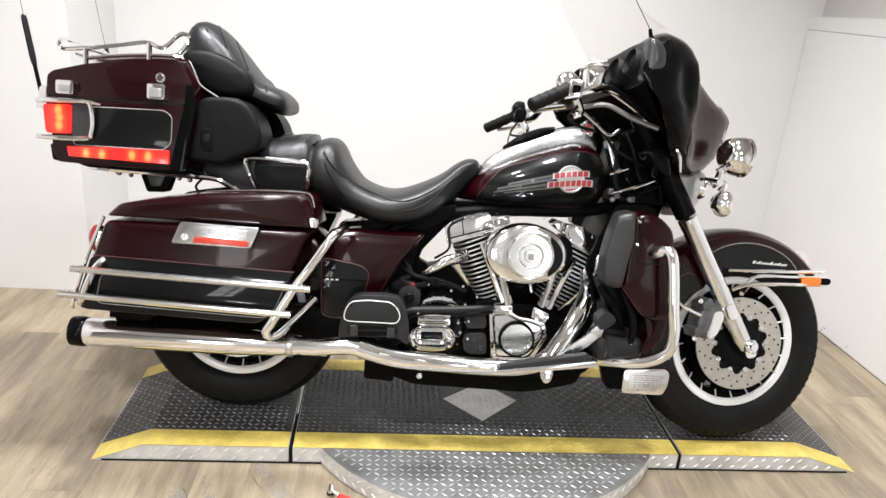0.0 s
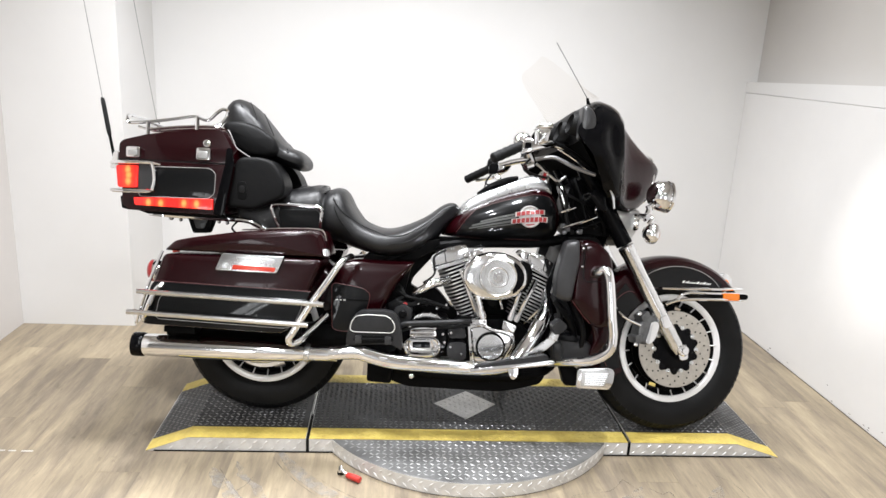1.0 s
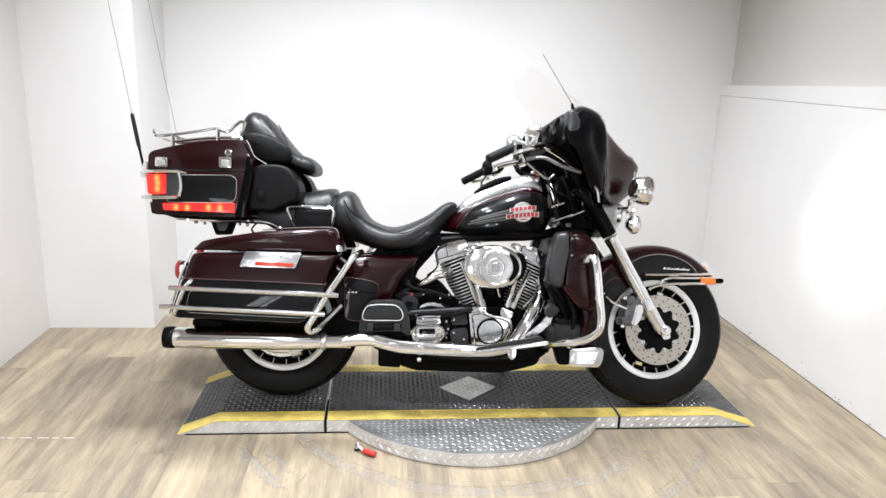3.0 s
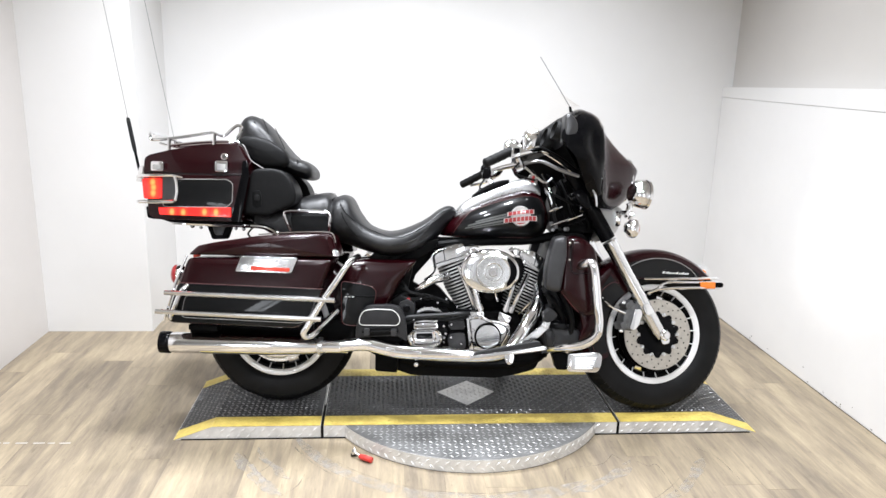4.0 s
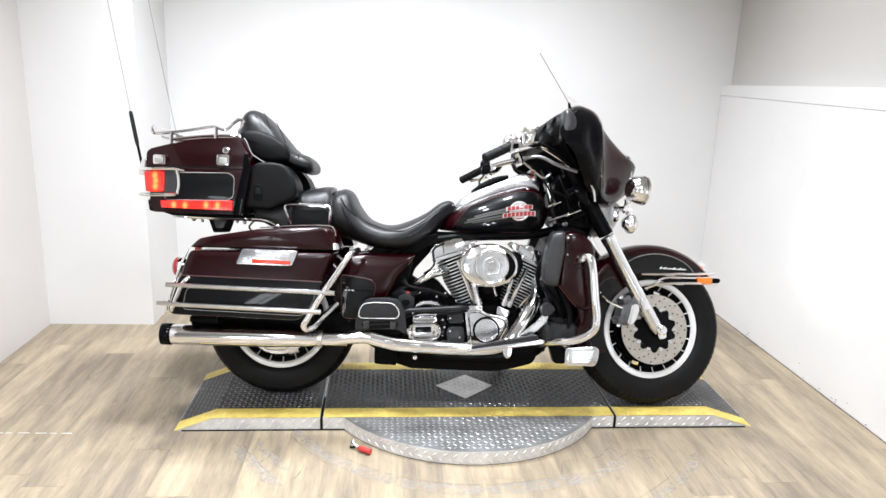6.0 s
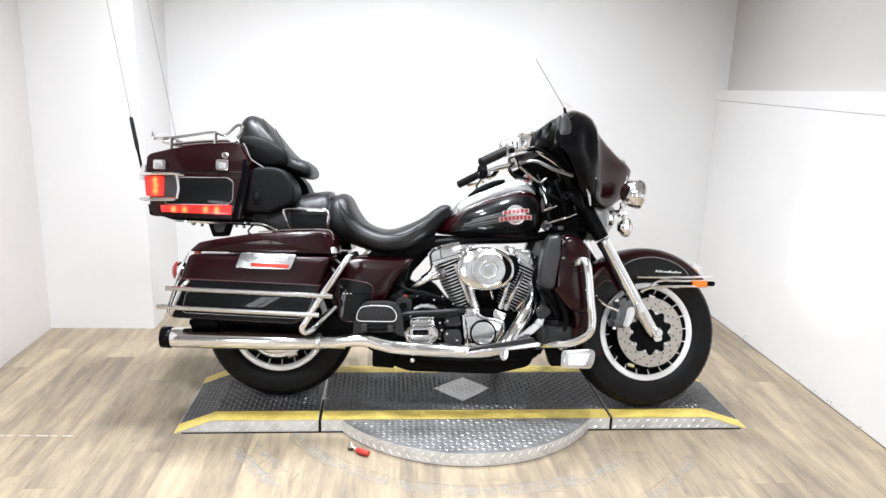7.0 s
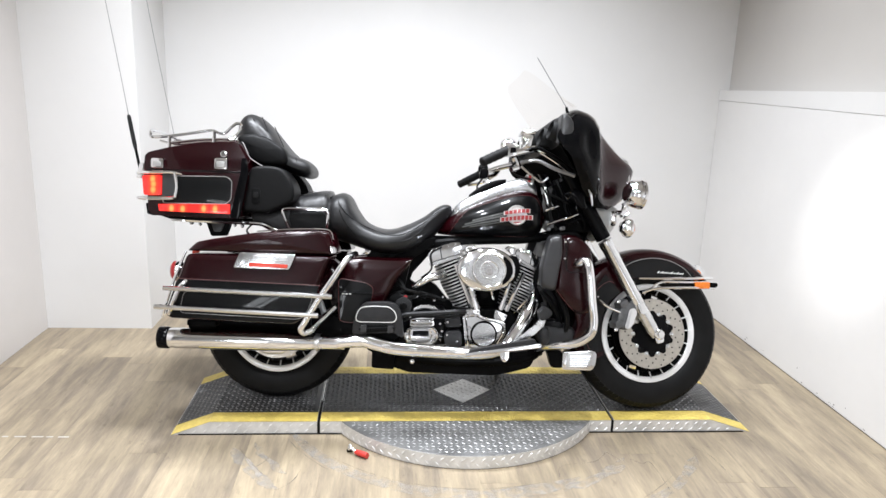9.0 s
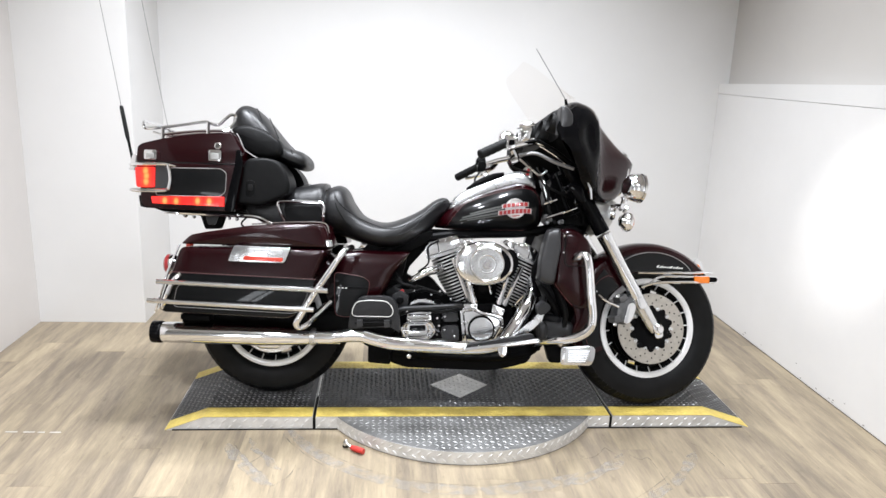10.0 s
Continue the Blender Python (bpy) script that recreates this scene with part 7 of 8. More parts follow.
bpart("battery_tray", slab(corner([(0.42, 0.58), (0.55, 0.585), (0.52, 0.44), (0.45, 0.38)], 0.015), -0.1, 0.12, 0.01), BLACK_SATIN, fr)
bpart("coil_cover", slab(corner([(0.62, 0.705), (0.98, 0.705), (1.08, 0.715), (1.1, 0.69), (0.64, 0.685)], 0.008), -0.08, 0.05, 0.006), BLACK_SATIN, fr)

# -- batwing fairing --


def interp(table, x):
    if x <= table[0][0]:
        return table[0][1]
    for (x0, y0), (x1, y1) in zip(table, table[1:]):
        if x <= x1:
            t = (x - x0) / (x1 - x0)
            t = t * t * (3 - 2 * t) * 0.4 + t * 0.6
            return y0 + (y1 - y0) * t
    return table[-1][1]


BACKEDGE = [(0.825, 1.25), (0.855, 1.205), (0.891, 1.165), (0.94, 1.128), (0.988, 1.1), (1.077, 1.058), (1.167, 1.068), (1.215, 1.085)]
HALFW = [(0.825, 0.17), (0.87, 0.26), (0.93, 0.325), (1.0, 0.36), (1.08, 0.375), (1.15, 0.37), (1.19, 0.355), (1.215, 0.335)]
FRONT = [(0.825, 1.30), (0.87, 1.29), (0.95, 1.278), (1.1, 1.278), (1.15, 1.27), (1.185, 1.25), (1.205, 1.215), (1.215, 1.17)]
NOSE = [(0.825, 1.36), (0.85, 1.40), (0.88, 1.43), (0.92, 1.452), (0.96, 1.472), (1.0, 1.482), (1.015, 1.474), (1.05, 1.425), (1.09, 1.375), (1.13, 1.335), (1.17, 1.29), (1.2, 1.24), (1.215, 1.19)]
LEVELS = [0.825, 0.835, 0.85, 0.87, 0.89, 0.92, 0.95, 0.98, 1.0, 1.01, 1.02, 1.04, 1.07, 1.10, 1.13, 1.15, 1.17, 1.182, 1.193, 1.203, 1.210, 1.215]


def shell_point(w, q):
    """The outer shell at height w; q from -1 (left rear edge) over 0 (nose) to 1 (right rear edge)."""
    ub, hw, uf, nose = interp(BACKEDGE, w), interp(HALFW, w), interp(FRONT, w), interp(NOSE, w)
    a = (1 - abs(q)) * math.pi / 2
    v = hw * math.cos(a) ** 0.62
    u = ub + (uf - ub) * math.sin(a) ** 0.75
    u += max(0.0, nose - uf) * math.exp(-(v / 0.15) ** 4)
    high = min(1.0, max(0.0, (w - 0.93) / 0.1)) * min(1.0, max(0.0, (1.19 - w) / 0.05))
    v *= 1 - high * (0.055 * math.exp(-((abs(q) - 0.74) / 0.09) ** 2) - 0.035 * math.exp(-((abs(q) - 0.52) / 0.06) ** 2))
    droop = 0.078 * max(0.0, (v - 0.17) / 0.18) ** 2 * min(1.0, max(0.0, (w - 0.98) / 0.2))
    return P(u, math.copysign(v, q), w - droop)


NQ = 30
fairing = fpart("fairing", grid_mesh([[shell_point(w, -0.5 + k / NQ) for k in range(NQ + 1)] for w in LEVELS], 0.005), CHERRY, None, "black cherry batwing fairing", 50)
for s in (1, -1):
    fpart("fairing_side", grid_mesh([[shell_point(w, s * (0.5 + 0.5 * k / 14)) for k in range(15)] for w in LEVELS], 0.005), BLACK_GLOSS, fairing, "gloss black fairing side", 50)
INNER = [(0.0, 1.02), (0.15, 1.025), (0.25, 1.045), (0.32, 1.055), (0.36, 1.045)]
DASHTOP = [(0.0, 1.155), (0.15, 1.16), (0.23, 1.175), (0.30, 1.165), (0.34, 1.14), (0.36, 1.12)]


def inner_point(v, t):
    a = abs(v)
    lo, hi = 1.045, interp(DASHTOP, a)
    w = lo + (hi - lo) * t
    bulge = 0.02 * math.sin(math.pi * t)
    return P(interp(INNER, a) - bulge + max(0.0, 0.04 * (1 - (a / 0.33) ** 3)) * (1 - t) ** 1.5 + 0.03 * t + 0.02 * max(0, (t - 0.85) / 0.15) ** 2, v, w)


VS = [-0.36 + 0.72 * k / 32 for k in range(33)]
fpart("inner_fairing", grid_mesh([[inner_point(v, j / 10) for j in range(11)] for v in VS], 0.004), DASH_GREY, fairing, "matte black inner fairing", 50)


def rim_point(v, w):
    hw = interp(HALFW, w)
    c = min(1.0, abs(v) / hw) ** (1 / 0.62)
    return shell_point(w, math.copysign(1 - math.acos(c) / (math.pi / 2), v if v else 1))


fpart("fairing_top", grid_mesh([[inner_point(v, 1.0).lerp(rim_point(v * 0.93, 1.215), q / 4) + Vector((0, 0, 0.006 * math.sin(math.pi * q / 4))) for q in range(5)] for v in VS]), BLACK_GLOSS, fairing, "gloss black fairing top edge", 50)
fpart("fairing_under", grid_mesh([[inner_point(v, 0.0).lerp(rim_point(v * 0.47, 0.825), q / 4) for q in range(5)] for v in VS]), MATT_BLACK, fairing, "black fairing underside", 50)
for s in (1, -1):
    fpart("fairing_end", grid_mesh([[inner_point(0.36 * s, j / 12).lerp(shell_point(1.03 + 0.17 * j / 12, s), q / 3) for q in range(4)] for j in range(13)]), BLACK_GLOSS, fairing, "gloss black fairing end", 50)
for v, w, r in ((0.28, 1.104, 0.034), (0.2, 1.09, 0.036), (-0.075, 1.10, 0.045), (0.06, 1.10, 0.045), (-0.2, 1.09, 0.036), (-0.28, 1.104, 0.034)):
    base_u = interp(INNER, abs(v)) - 0.002
    m = along((base_u, v, w), (base_u - 0.1, v, w + 0.03))
    g = fpart("gauge", lathe([(r * 1.06, -0.02), (r * 1.1, 0.008), (r * 1.04, 0.013), (r, 0.011), (r * 0.92, -0.012), (0.0005, -0.014)], m, 28), RUBBER_BLACK, fairing, "round gauge in black bezel")
    fpart("gauge_rim", lathe([(r * 1.04, 0.0125), (r * 1.02, 0.014), (r * 0.99, 0.0125)], m, 28), BLACK_SATIN if abs(v) > 0.1 else CHROME, g)
for s in (1, -1):
    fpart("side_vent", dome(corner([(1.046, 1.042), (1.049, 1.10), (1.056, 1.158), (1.084, 1.152), (1.102, 1.125), (1.103, 1.09), (1.087, 1.06)], 0.012), 0.32 * s, 0.366 * s, 0.016, 0.005), SMOKE, fairing, "grey satin fairing side vent")
# headlamp in the nose
hl = fpart("headlamp", lathe([(0.085, -0.06), (0.095, 0.0), (0.097, 0.012), (0.09, 0.018), (0.086, 0.012)], along((1.43, 0, 0.965), (1.53, 0, 0.955)), 36), CHROME, fairing, "round chrome headlamp")
fpart("headlamp_lens", lathe([(0.086, 0.012), (0.06, 0.024), (0.0005, 0.03)], along((1.43, 0, 0.965), (1.53, 0, 0.955)), 36), ALU, hl)
# windshield, low and clear


def shield_rows():
    rows = []
    for k in range(25):
        v = -0.29 + 0.58 * k / 24
        base = rim_point(v, 1.214)
        h = 0.24 * (1 - abs(v / 0.292) ** 5)
        rows.append([P(base.x - 0.01 - h * t * 0.85, v * (1 - 0.15 * t), 1.205 + h * t * 0.75) for t in (0, 0.2, 0.4, 0.6, 0.8, 1.0)])
    return rows


ws = fpart("windshield", grid_mesh(shield_rows()), GLASS, fairing, "low clear windshield", 60)
ws.visible_shadow = False
wa = bpart("antenna", tube(PS([(1.172, 0.192, 1.16), (1.168, 0.192, 1.20), (1.160, 0.192, 1.238)]), [0.010, 0.008, 0.005], 8, smooth=False), BLACK_SATIN, fairing, "front whip antenna")
bpart("antenna_wire", tube(PS([(1.161, 0.192, 1.235), (1.10, 0.192, 1.332), (1.037, 0.192, 1.431)]), 0.0013, 5), AERIAL, wa)
# nacelle and the dark mass behind the fork
for s in (1, -1):
    fpart("fork_trim", dome(corner([(1.128, 0.874), (1.153, 0.890), (1.192, 0.876), (1.206, 0.812), (1.184, 0.808), (1.158, 0.832)], 0.01), 0.17 * s, 0.245 * s, 0.012, 0.004), BLACK_GLOSS, fairing, "gloss black fork trim")
    fpart("trim_edge", tube(PS([(1.196, 0.27 * s, 0.886), (1.207, 0.272 * s, 0.862), (1.214, 0.268 * s, 0.822)]), [0.003, 0.006, 0.004], 8), CHROME, fairing, "bright curved trim edge")
    fpart("fork_edge", tube(PS([(1.232, 0.135 * s, 0.888), (1.265, 0.135 * s, 0.835), (1.3, 0.134 * s, 0.775), (1.33, 0.132 * s, 0.722)]), [0.005, 0.004, 0.004, 0.003], 6), CHROME, fairing)
fpart("fork_nacelle", slab(corner([(1.16, 0.965), (1.24, 0.985), (1.35, 0.86), (1.37, 0.80), (1.31, 0.80), (1.23, 0.88), (1.17, 0.92)], 0.02), -0.09, 0.09, 0.02), BLACK_SATIN, fairing, "gloss black fork nacelle")
bpart("head_trim", dome(corner([(1.082, 0.922), (1.10, 0.926), (1.14, 0.832), (1.118, 0.816)], 0.006), 0.08, 0.128, 0.006, 0.003), FACE_METAL, fr, "bright steering head trim")
bpart("steering_cover", slab(corner([(1.135, 0.93), (1.2, 0.965), (1.27, 0.86), (1.3, 0.74), (1.14, 0.735), (1.105, 0.78)], 0.02), -0.12, 0.1, 0.02), BLACK_SATIN, fr, "black cable and wiring covers")
fpart("chrome_nacelle_panel", dome(corner([(1.225, 0.9), (1.262, 0.905), (1.33, 0.862), (1.40, 0.835), (1.395, 0.775), (1.345, 0.70), (1.30, 0.73), (1.27, 0.80)], 0.012), -0.06, 0.1, 0.02, 0.006), ALU, fairing, "chrome lower nacelle panel")
for s in (1, -1):
    bpart("chrome_strip", tube(PS([(1.105, 0.16 * s, 0.765), (1.176, 0.16 * s, 0.791), (1.231, 0.155 * s, 0.813)]), [0.004, 0.006, 0.003], 8), CHROME, fr)
    bpart("chrome_strip", tube(PS([(1.098, 0.15 * s, 0.822), (1.12, 0.158 * s, 0.832), (1.148, 0.157 * s, 0.843)]), [0.003, 0.005, 0.003], 8), CHROME, fr)
    # spot lamp and turn signal on the lamp bar
    sv = 0.178 * s
    m = along((1.402, sv, 0.890), (1.502, sv, 0.882))
    sp = fpart("spot_lamp", lathe([(0.0005, -0.018), (0.028, -0.014), (0.046, 0.0), (0.054, 0.016), (0.0575, 0.034), (0.0575, 0.042), (0.0545, 0.045), (0.0545, 0.048), (0.059, 0.051), (0.059, 0.06), (0.052, 0.066)], m, 32), CHROME, None, "round chrome passing lamp")
    fpart("lamp_lens", lathe([(0.051, 0.064), (0.03, 0.073), (0.0005, 0.077)], m, 28), LENS, sp, "clear glass lens")
    fpart("lamp_reflector", lathe([(0.05, 0.06), (0.03, 0.035), (0.0005, 0.025)], m, 24), BRUSHED, sp)
    fpart("lamp_bracket", tube(PS([(1.385, sv, 0.85), (1.39, sv, 0.835), (1.38, sv, 0.81), (1.37, sv * 0.95, 0.80)]), 0.012, 10), CHROME, sp)
    m2 = along((1.375, 0.2 * s, 0.748), (1.465, 0.2 * s, 0.738))
    ts = fpart("turn_signal", lathe([(0.0005, -0.016), (0.02, -0.012), (0.036, 0.006), (0.039, 0.02), (0.036, 0.03)], m2, 28), CHROME, None, "round chrome front turn signal")
    fpart("signal_lens", lathe([(0.036, 0.028), (0.025, 0.038), (0.0005, 0.042)], m2, 24), AMBER, ts, "amber signal lens")
    fpart("signal_stalk", tube(PS([(1.38, 0.2 * s, 0.78), (1.39, 0.2 * s, 0.80), (1.375, 0.18 * s, 0.815)]), 0.010, 8), CHROME, ts)
fpart("lamp_bar", tube(PS([(1.37, -0.215, 0.805), (1.375, -0.1, 0.815), (1.375, 0.1, 0.815), (1.37, 0.215, 0.805)]), 0.011, 10), CHROME, fairing, "chrome lamp bar")
fpart("horn_cover", lathe([(0.0005, 0.0), (0.03, 0.0), (0.034, 0.01), (0.03, 0.02), (0.0005, 0.024)], along((1.35, 0.12, 0.79), (1.435, 0.13, 0.785)), 20), CHROME, fairing)

# -- handlebar, grips, levers, mirrors --
hb = bpart("handlebar", tube(PS([(0.93, 0.34, 1.03), (1.02, 0.29, 1.055), (1.10, 0.2, 1.06), (1.15, 0.1, 1.04), (1.16, 0.0, 1.03), (1.13, -0.12, 1.035), (1.06, -0.22, 1.045), (0.95, -0.30, 1.03), (0.857, -0.34, 0.995)]), 0.0135, 12), CHROME, None, "chrome handlebar with black rubber grips")
GRIPS = {1: ((0.813, 0.40, 0.987), (0.914, 0.35, 1.040)), -1: ((0.758, -0.40, 0.948), (0.852, -0.34, 0.997))}
for s, (g0, g1) in GRIPS.items():
    a_, b_ = P(*g0), P(*g1)
    d_ = (b_ - a_).normalized()
    bpart("grip", tube([a_, a_ + d_ * 0.006, a_ + d_ * 0.03, b_ - d_ * 0.01, b_], [0.012, 0.0185, 0.0175, 0.0175, 0.019], 16, 3), RUBBER_BLACK, hb, "black rubber grip")
    for k in range(3):
        bpart("grip_ring", tube([a_ + d_ * (0.03 + 0.025 * k), a_ + d_ * (0.04 + 0.025 * k)], 0.0186, 16, smooth=False), RUBBER_BLACK, hb)
    u1, v1, w1 = g1
    bpart("switch_housing", slab(corner([(u1 - 0.002, w1 - 0.024), (u1 + 0.035, w1 - 0.02), (u1 + 0.042, w1 + 0.022), (u1 + 0.004, w1 + 0.026)], 0.012), (abs(v1) - 0.045) * s, (abs(v1) + 0.022) * s, 0.008), CHROME if s > 0 else BLACK_SATIN, hb, "chrome switch housing" if s > 0 else "black and chrome switch housing")
    bpart("switch_button", slab(corner([(u1 + 0.008, w1 - 0.012), (u1 + 0.03, w1 - 0.008), (u1 + 0.03, w1 + 0.01), (u1 + 0.01, w1 + 0.01)], 0.004), (abs(v1) + 0.02) * s, (abs(v1) + 0.028) * s, 0.003), BLACK_GLOSS, hb)
    if s < 0:
        gear = bpart("switch_block", dome(corner([(0.849, 1.038), (0.862, 1.053), (0.889, 1.051), (0.898, 1.013), (0.89, 0.985), (0.861, 0.988), (0.847, 1.016)], 0.008), -0.39, -0.345, 0.008, 0.003), PLASTIC, hb, "black switch block")
        for ub, wb in ((0.86, 1.036), (0.872, 1.022), (0.866, 1.004)):
            bpart("switch_button", lathe([(0.006, 0.0), (0.006, 0.005), (0.0005, 0.006)], across(ub, -0.346, wb), 10), DARK_CAST, gear)
        bpart("lever_perch", dome(corner([(0.868, 1.016), (0.932, 1.026), (0.955, 1.016), (0.932, 0.986), (0.886, 0.973), (0.862, 0.993)], 0.012), -0.36, -0.31, 0.014, 0.005), CHROME, hb, "chrome clutch lever perch")
        bpart("control_cable", tube(PS([(0.868, -0.335, 0.975), (0.85, -0.33, 0.95), (0.838, -0.32, 0.92), (0.835, -0.3, 0.9)]), 0.0025, 6), RUBBER_BLACK, hb, "thin black control cable")
        bpart("lever", tube(PS([(u1 + 0.06, 0.325 * s, w1 - 0.01), (u1 + 0.03, 0.36 * s, w1 - 0.03), (u1 - 0.02, 0.38 * s, w1 - 0.045), (u1 - 0.05, 0.39 * s, w1 - 0.05)]), [0.009, 0.008, 0.0065, 0.007], 8), CHROME, hb, "chrome hand lever")
    if s > 0:
        ud = u1 + 0.006
        mr = bpart("master_cylinder", dome(corner([(ud + 0.050, w1 + 0.002), (ud + 0.09, w1 + 0.018), (ud + 0.103, w1 + 0.066), (ud + 0.068, w1 + 0.073), (ud + 0.045, w1 + 0.062)], 0.012), (abs(v1) - 0.075) * s, (abs(v1) - 0.022) * s, 0.012, 0.004), CHROME_CAST, hb, "chrome fluid reservoir")
        bpart("reservoir_cap", dome(corner([(ud + 0.040, w1 + 0.064), (ud + 0.105, w1 + 0.070), (ud + 0.100, w1 + 0.084), (ud + 0.05, w1 + 0.080)], 0.004), (abs(v1) - 0.08) * s, (abs(v1) - 0.018) * s, 0.004, 0.002), CHROME, mr)
        m = Matrix.Translation(P(0.922, 0.30, 1.06)) @ Matrix.Rotation(radians(60), 4, "X")
        bpart("mirror", lathe([(0.0005, 0.024), (0.016, 0.022), (0.028, 0.015), (0.034, 0.004), (0.033, -0.008), (0.0005, -0.012)], m, 28), CHROME, hb, "rounded chrome mirror back")
    bpart("bar_clamp", tube(PS([(u1 + 0.03, (abs(v1) - 0.03) * s, w1 - 0.02), (u1 + 0.045, (abs(v1) - 0.04) * s, w1 - 0.055), (u1 + 0.02, (abs(v1) - 0.02) * s, w1 - 0.07)]), [0.012, 0.014, 0.01], 10), CHROME, hb)
for k, pts in enumerate(([(0.955, 0.29, 0.994), (0.988, 0.285, 1.005), (1.042, 0.28, 1.011), (1.112, 0.28, 0.981), (1.188, 0.275, 0.958)],
                         [(0.978, 0.27, 0.988), (1.02, 0.26, 0.958), (1.06, 0.25, 0.932), (1.09, 0.24, 0.95)],
                         [(1.0, 0.3, 0.975), (1.04, 0.22, 0.95), (1.09, 0.18, 0.9), (1.12, 0.16, 0.84)])):
    bpart("control_cable", tube(PS(pts), (0.0072, 0.0042, 0.004)[k], 8), (LEVER_GREY, BRUSHED, RUBBER_BLACK)[k], hb, "braided control cable")
for k, pts in enumerate(([(1.042, 0.28, 1.061), (1.110, 0.28, 1.026), (1.179, 0.26, 0.979)], [(1.05, 0.27, 1.045), (1.11, 0.27, 1.01), (1.17, 0.25, 0.97)], [(1.04, 0.28, 1.05), (1.10, 0.28, 1.035), (1.14, 0.27, 1.01), (1.18, 0.25, 0.985)])):
    bpart("cable_sleeve", tube(PS(pts), (0.0075, 0.0045, 0.0045)[k], 8), (BLACK_SATIN, FACE_METAL, FACE_METAL)[k], hb, "black cable sleeve")
bpart("control_cable", tube(PS([(0.95, 0.33, 1.0), (0.93, 0.32, 0.97), (0.96, 0.3, 0.95), (1.02, 0.25, 0.94)]), 0.0045, 8), RUBBER_BLACK, hb, "black control cable")
bpart("control_cable", tube(PS([(0.86, -0.3, 0.97), (0.84, -0.28, 0.93), (0.9, -0.2, 0.93), (1.0, -0.1, 0.96)]), 0.004, 8), RUBBER_BLACK, hb, "black control cable")
# hoses, cables and small fittings between the tank and the fork
for k, (pts, r) in enumerate((([(1.09, 0.10, 0.94), (1.115, 0.125, 0.88), (1.12, 0.135, 0.80), (1.15, 0.135, 0.745)], 0.007), ([(1.12, 0.10, 0.95), (1.145, 0.125, 0.89), (1.15, 0.135, 0.82), (1.19, 0.135, 0.76)], 0.006),
                              ([(1.15, 0.09, 0.95), (1.175, 0.12, 0.88), (1.19, 0.13, 0.82), (1.235, 0.125, 0.77)], 0.009), ([(1.10, 0.12, 0.90), (1.16, 0.135, 0.87), (1.21, 0.125, 0.85)], 0.005),
                              ([(1.105, 0.13, 0.78), (1.15, 0.14, 0.765), (1.2, 0.14, 0.775), (1.25, 0.13, 0.80)], 0.006), ([(1.2, 0.1, 0.9), (1.225, 0.12, 0.84), (1.26, 0.12, 0.79), (1.27, 0.11, 0.75)], 0.008))):
    bpart("hose", tube(PS(pts), r, 8), (RUBBER_BLACK, BLACK_GLOSS, PLASTIC)[k % 3], fr, "black cable or hose")
for u, v, w, r in ((1.115, 0.135, 0.748, 0.009), (1.165, 0.14, 0.752, 0.008)):
    bolt(fr, u, v, w, r, 0.01, LEVER_GREY)
for u, w in ((1.10, 0.762), (1.118, 0.75), (1.165, 0.742)):
    bpart("clamp_block", slab(corner([(u, w), (u + 0.016, w + 0.004), (u + 0.015, w + 0.02), (u, w + 0.017)], 0.004), 0.12, 0.15, 0.003), CALIPER, fr)
bpart("inner_shield", slab(corner([(0.40, 0.36), (0.56, 0.36), (0.56, 0.19), (0.40, 0.19)], 0.02), -0.06, 0.0, 0.01), BLACK_SATIN, fr, "black inner splash shield")
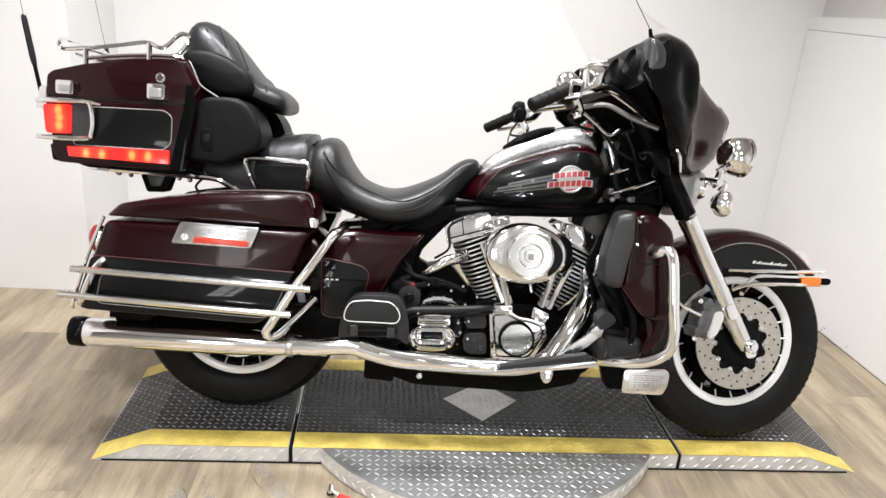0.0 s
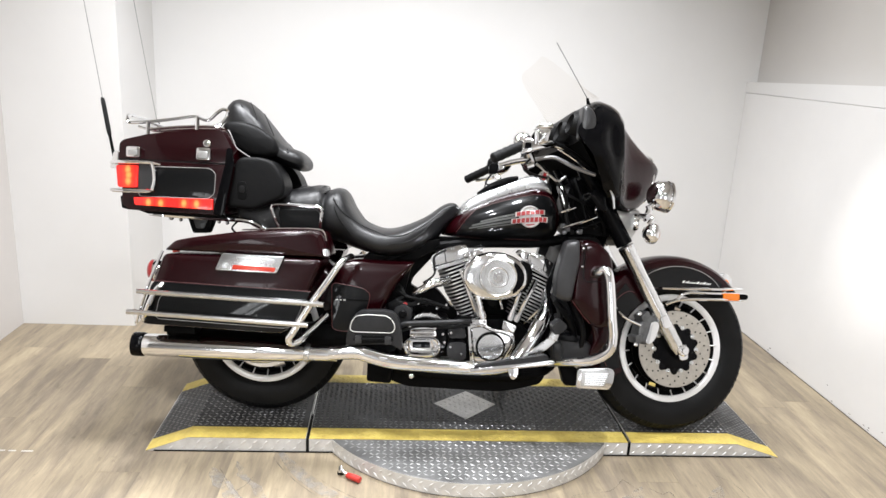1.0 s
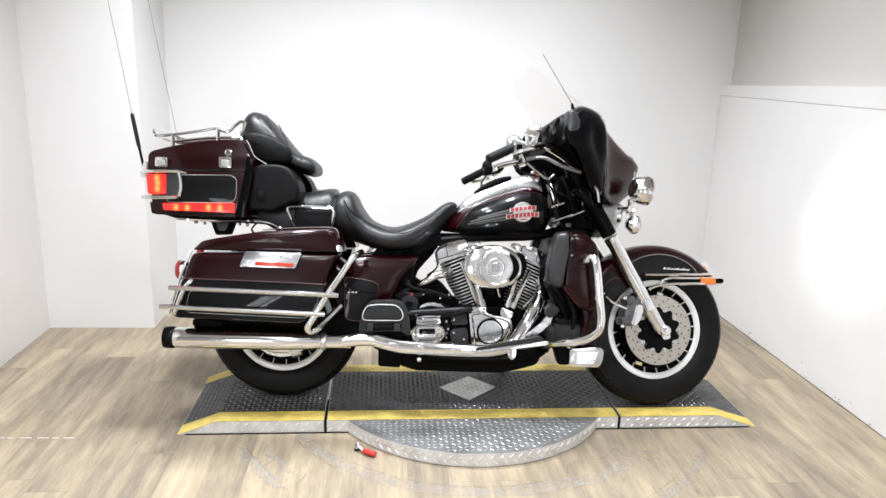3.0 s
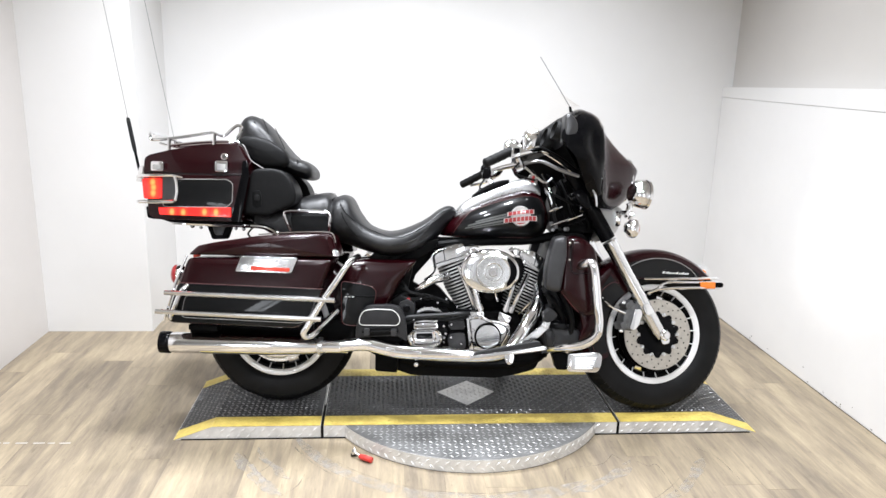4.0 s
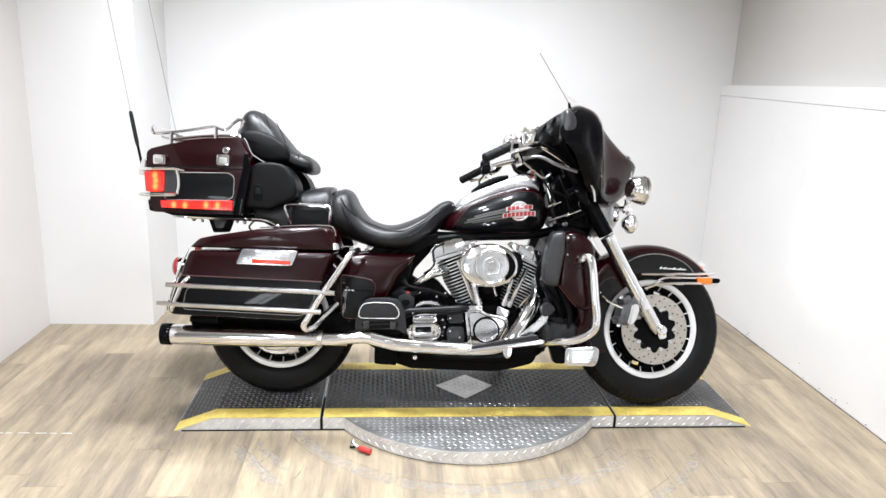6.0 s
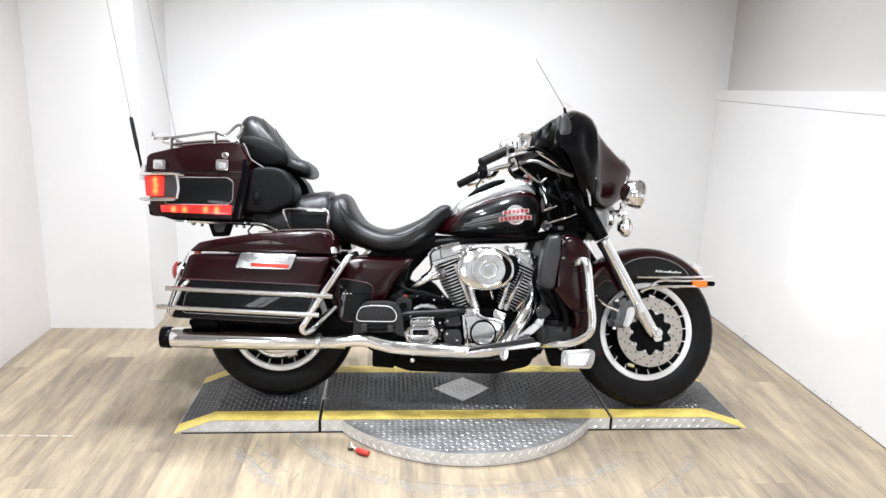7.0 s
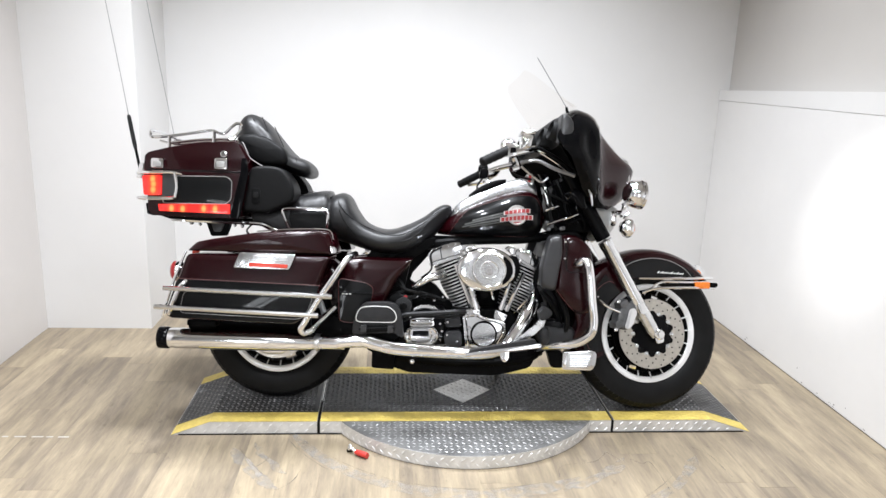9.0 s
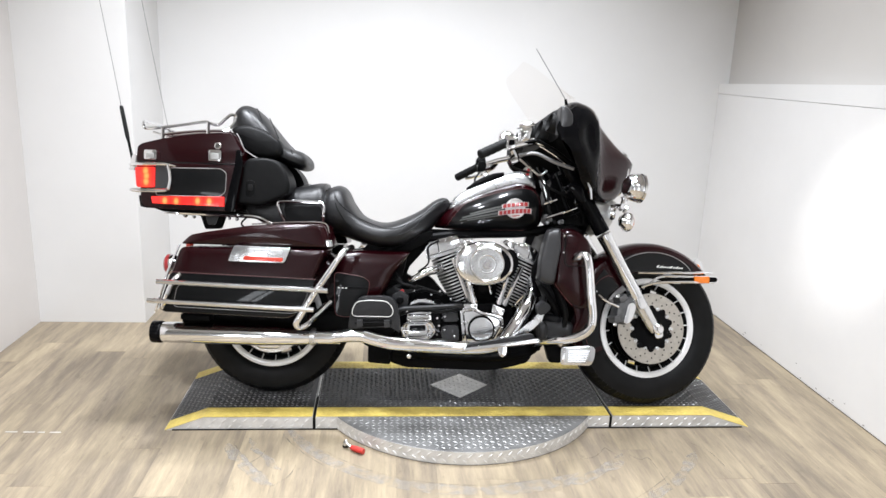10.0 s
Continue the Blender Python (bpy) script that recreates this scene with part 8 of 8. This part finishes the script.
# small fittings under the trunk and round the engine
for u, w, r in ((-0.335, 0.728, 0.009), (-0.30, 0.722, 0.006), (-0.16, 0.722, 0.006), (-0.13, 0.72, 0.007)):
    bolt(trunk, u, 0.16, w, r, 0.012)
bpart("bracket_plate", slab(corner([(-0.262, 0.728), (-0.208, 0.728), (-0.222, 0.694), (-0.25, 0.693)], 0.006), 0.139, 0.144, 0.001), SMOKE, trunk, "grey bracket face plate")
bpart("rail_plate", slab(corner([(-0.40, 0.745), (-0.345, 0.745), (-0.345, 0.732), (-0.40, 0.734)], 0.004), 0.18, 0.214, 0.002), CHROME, trunk)
for u, w in ((0.69, 0.455), (0.655, 0.44), (0.585, 0.455), (0.70, 0.40), (0.735, 0.425), (0.475, 0.375), (0.55, 0.395), (1.0, 0.35), (1.02, 0.30), (1.04, 0.36), (0.995, 0.27), (0.765, 0.345), (0.767, 0.30), (0.768, 0.265)):
    bolt(eng, u, 0.135, w, 0.0055, 0.008)
for pts, r, mt in (([(0.99, 0.12, 0.40), (1.03, 0.15, 0.45), (1.075, 0.17, 0.52), (1.085, 0.16, 0.58)], 0.006, CHROME), ([(1.06, 0.15, 0.40), (1.085, 0.17, 0.46), (1.09, 0.17, 0.52)], 0.009, BLACK_GLOSS), ([(1.02, 0.17, 0.28), (1.06, 0.19, 0.33), (1.10, 0.2, 0.42), (1.11, 0.2, 0.47)], 0.007, CHROME),
                   ([(0.90, 0.13, 0.45), (0.885, 0.14, 0.50), (0.875, 0.14, 0.53)], 0.005, CHROME), ([(0.60, 0.15, 0.455), (0.63, 0.155, 0.46), (0.67, 0.15, 0.45)], 0.006, PLASTIC)):
    bpart("engine_line", tube(PS(pts), r, 8), mt, eng)
bpart("horn_bracket", slab(corner([(1.075, 0.44), (1.10, 0.45), (1.105, 0.39), (1.08, 0.38)], 0.006), 0.16, 0.19, 0.004), SMOKE, fr)

# ---- floor planks ----
PW, PL = 0.145, 1.1
rnd = random.Random(11)
shapes = {}
x = XL - 10 * PW
while x < XR - 0.002:
    w = min(PW, XR - x)
    y = YS - rnd.uniform(0.0, PL)
    while y < YB:
        y0, y1 = max(y, YS), min(y + PL, YB if x > XJ - 0.1 else YB)
        if y1 - y0 > 0.05 and (x > XL - 0.01 or y1 < YW + 0.9):
            key = (round(w, 3), round(y1 - y0, 3))
            if key not in shapes:
                bm = box(-w / 2 + 0.0002, w / 2 - 0.0002, -(y1 - y0) / 2 + 0.0005, (y1 - y0) / 2 - 0.0005, -0.009, 0.0)
                me = bpy.data.meshes.new("plank")
                bm.to_mesh(me)
                bm.free()
                me.materials.append(PLANK)
                shapes[key] = me
            ob = new("plank", shapes[key])
            ob.parent = floor
            ob.location = (x + w / 2, (y0 + y1) / 2, rnd.uniform(-0.0003, 0.0))
        y += PL
    x += PW
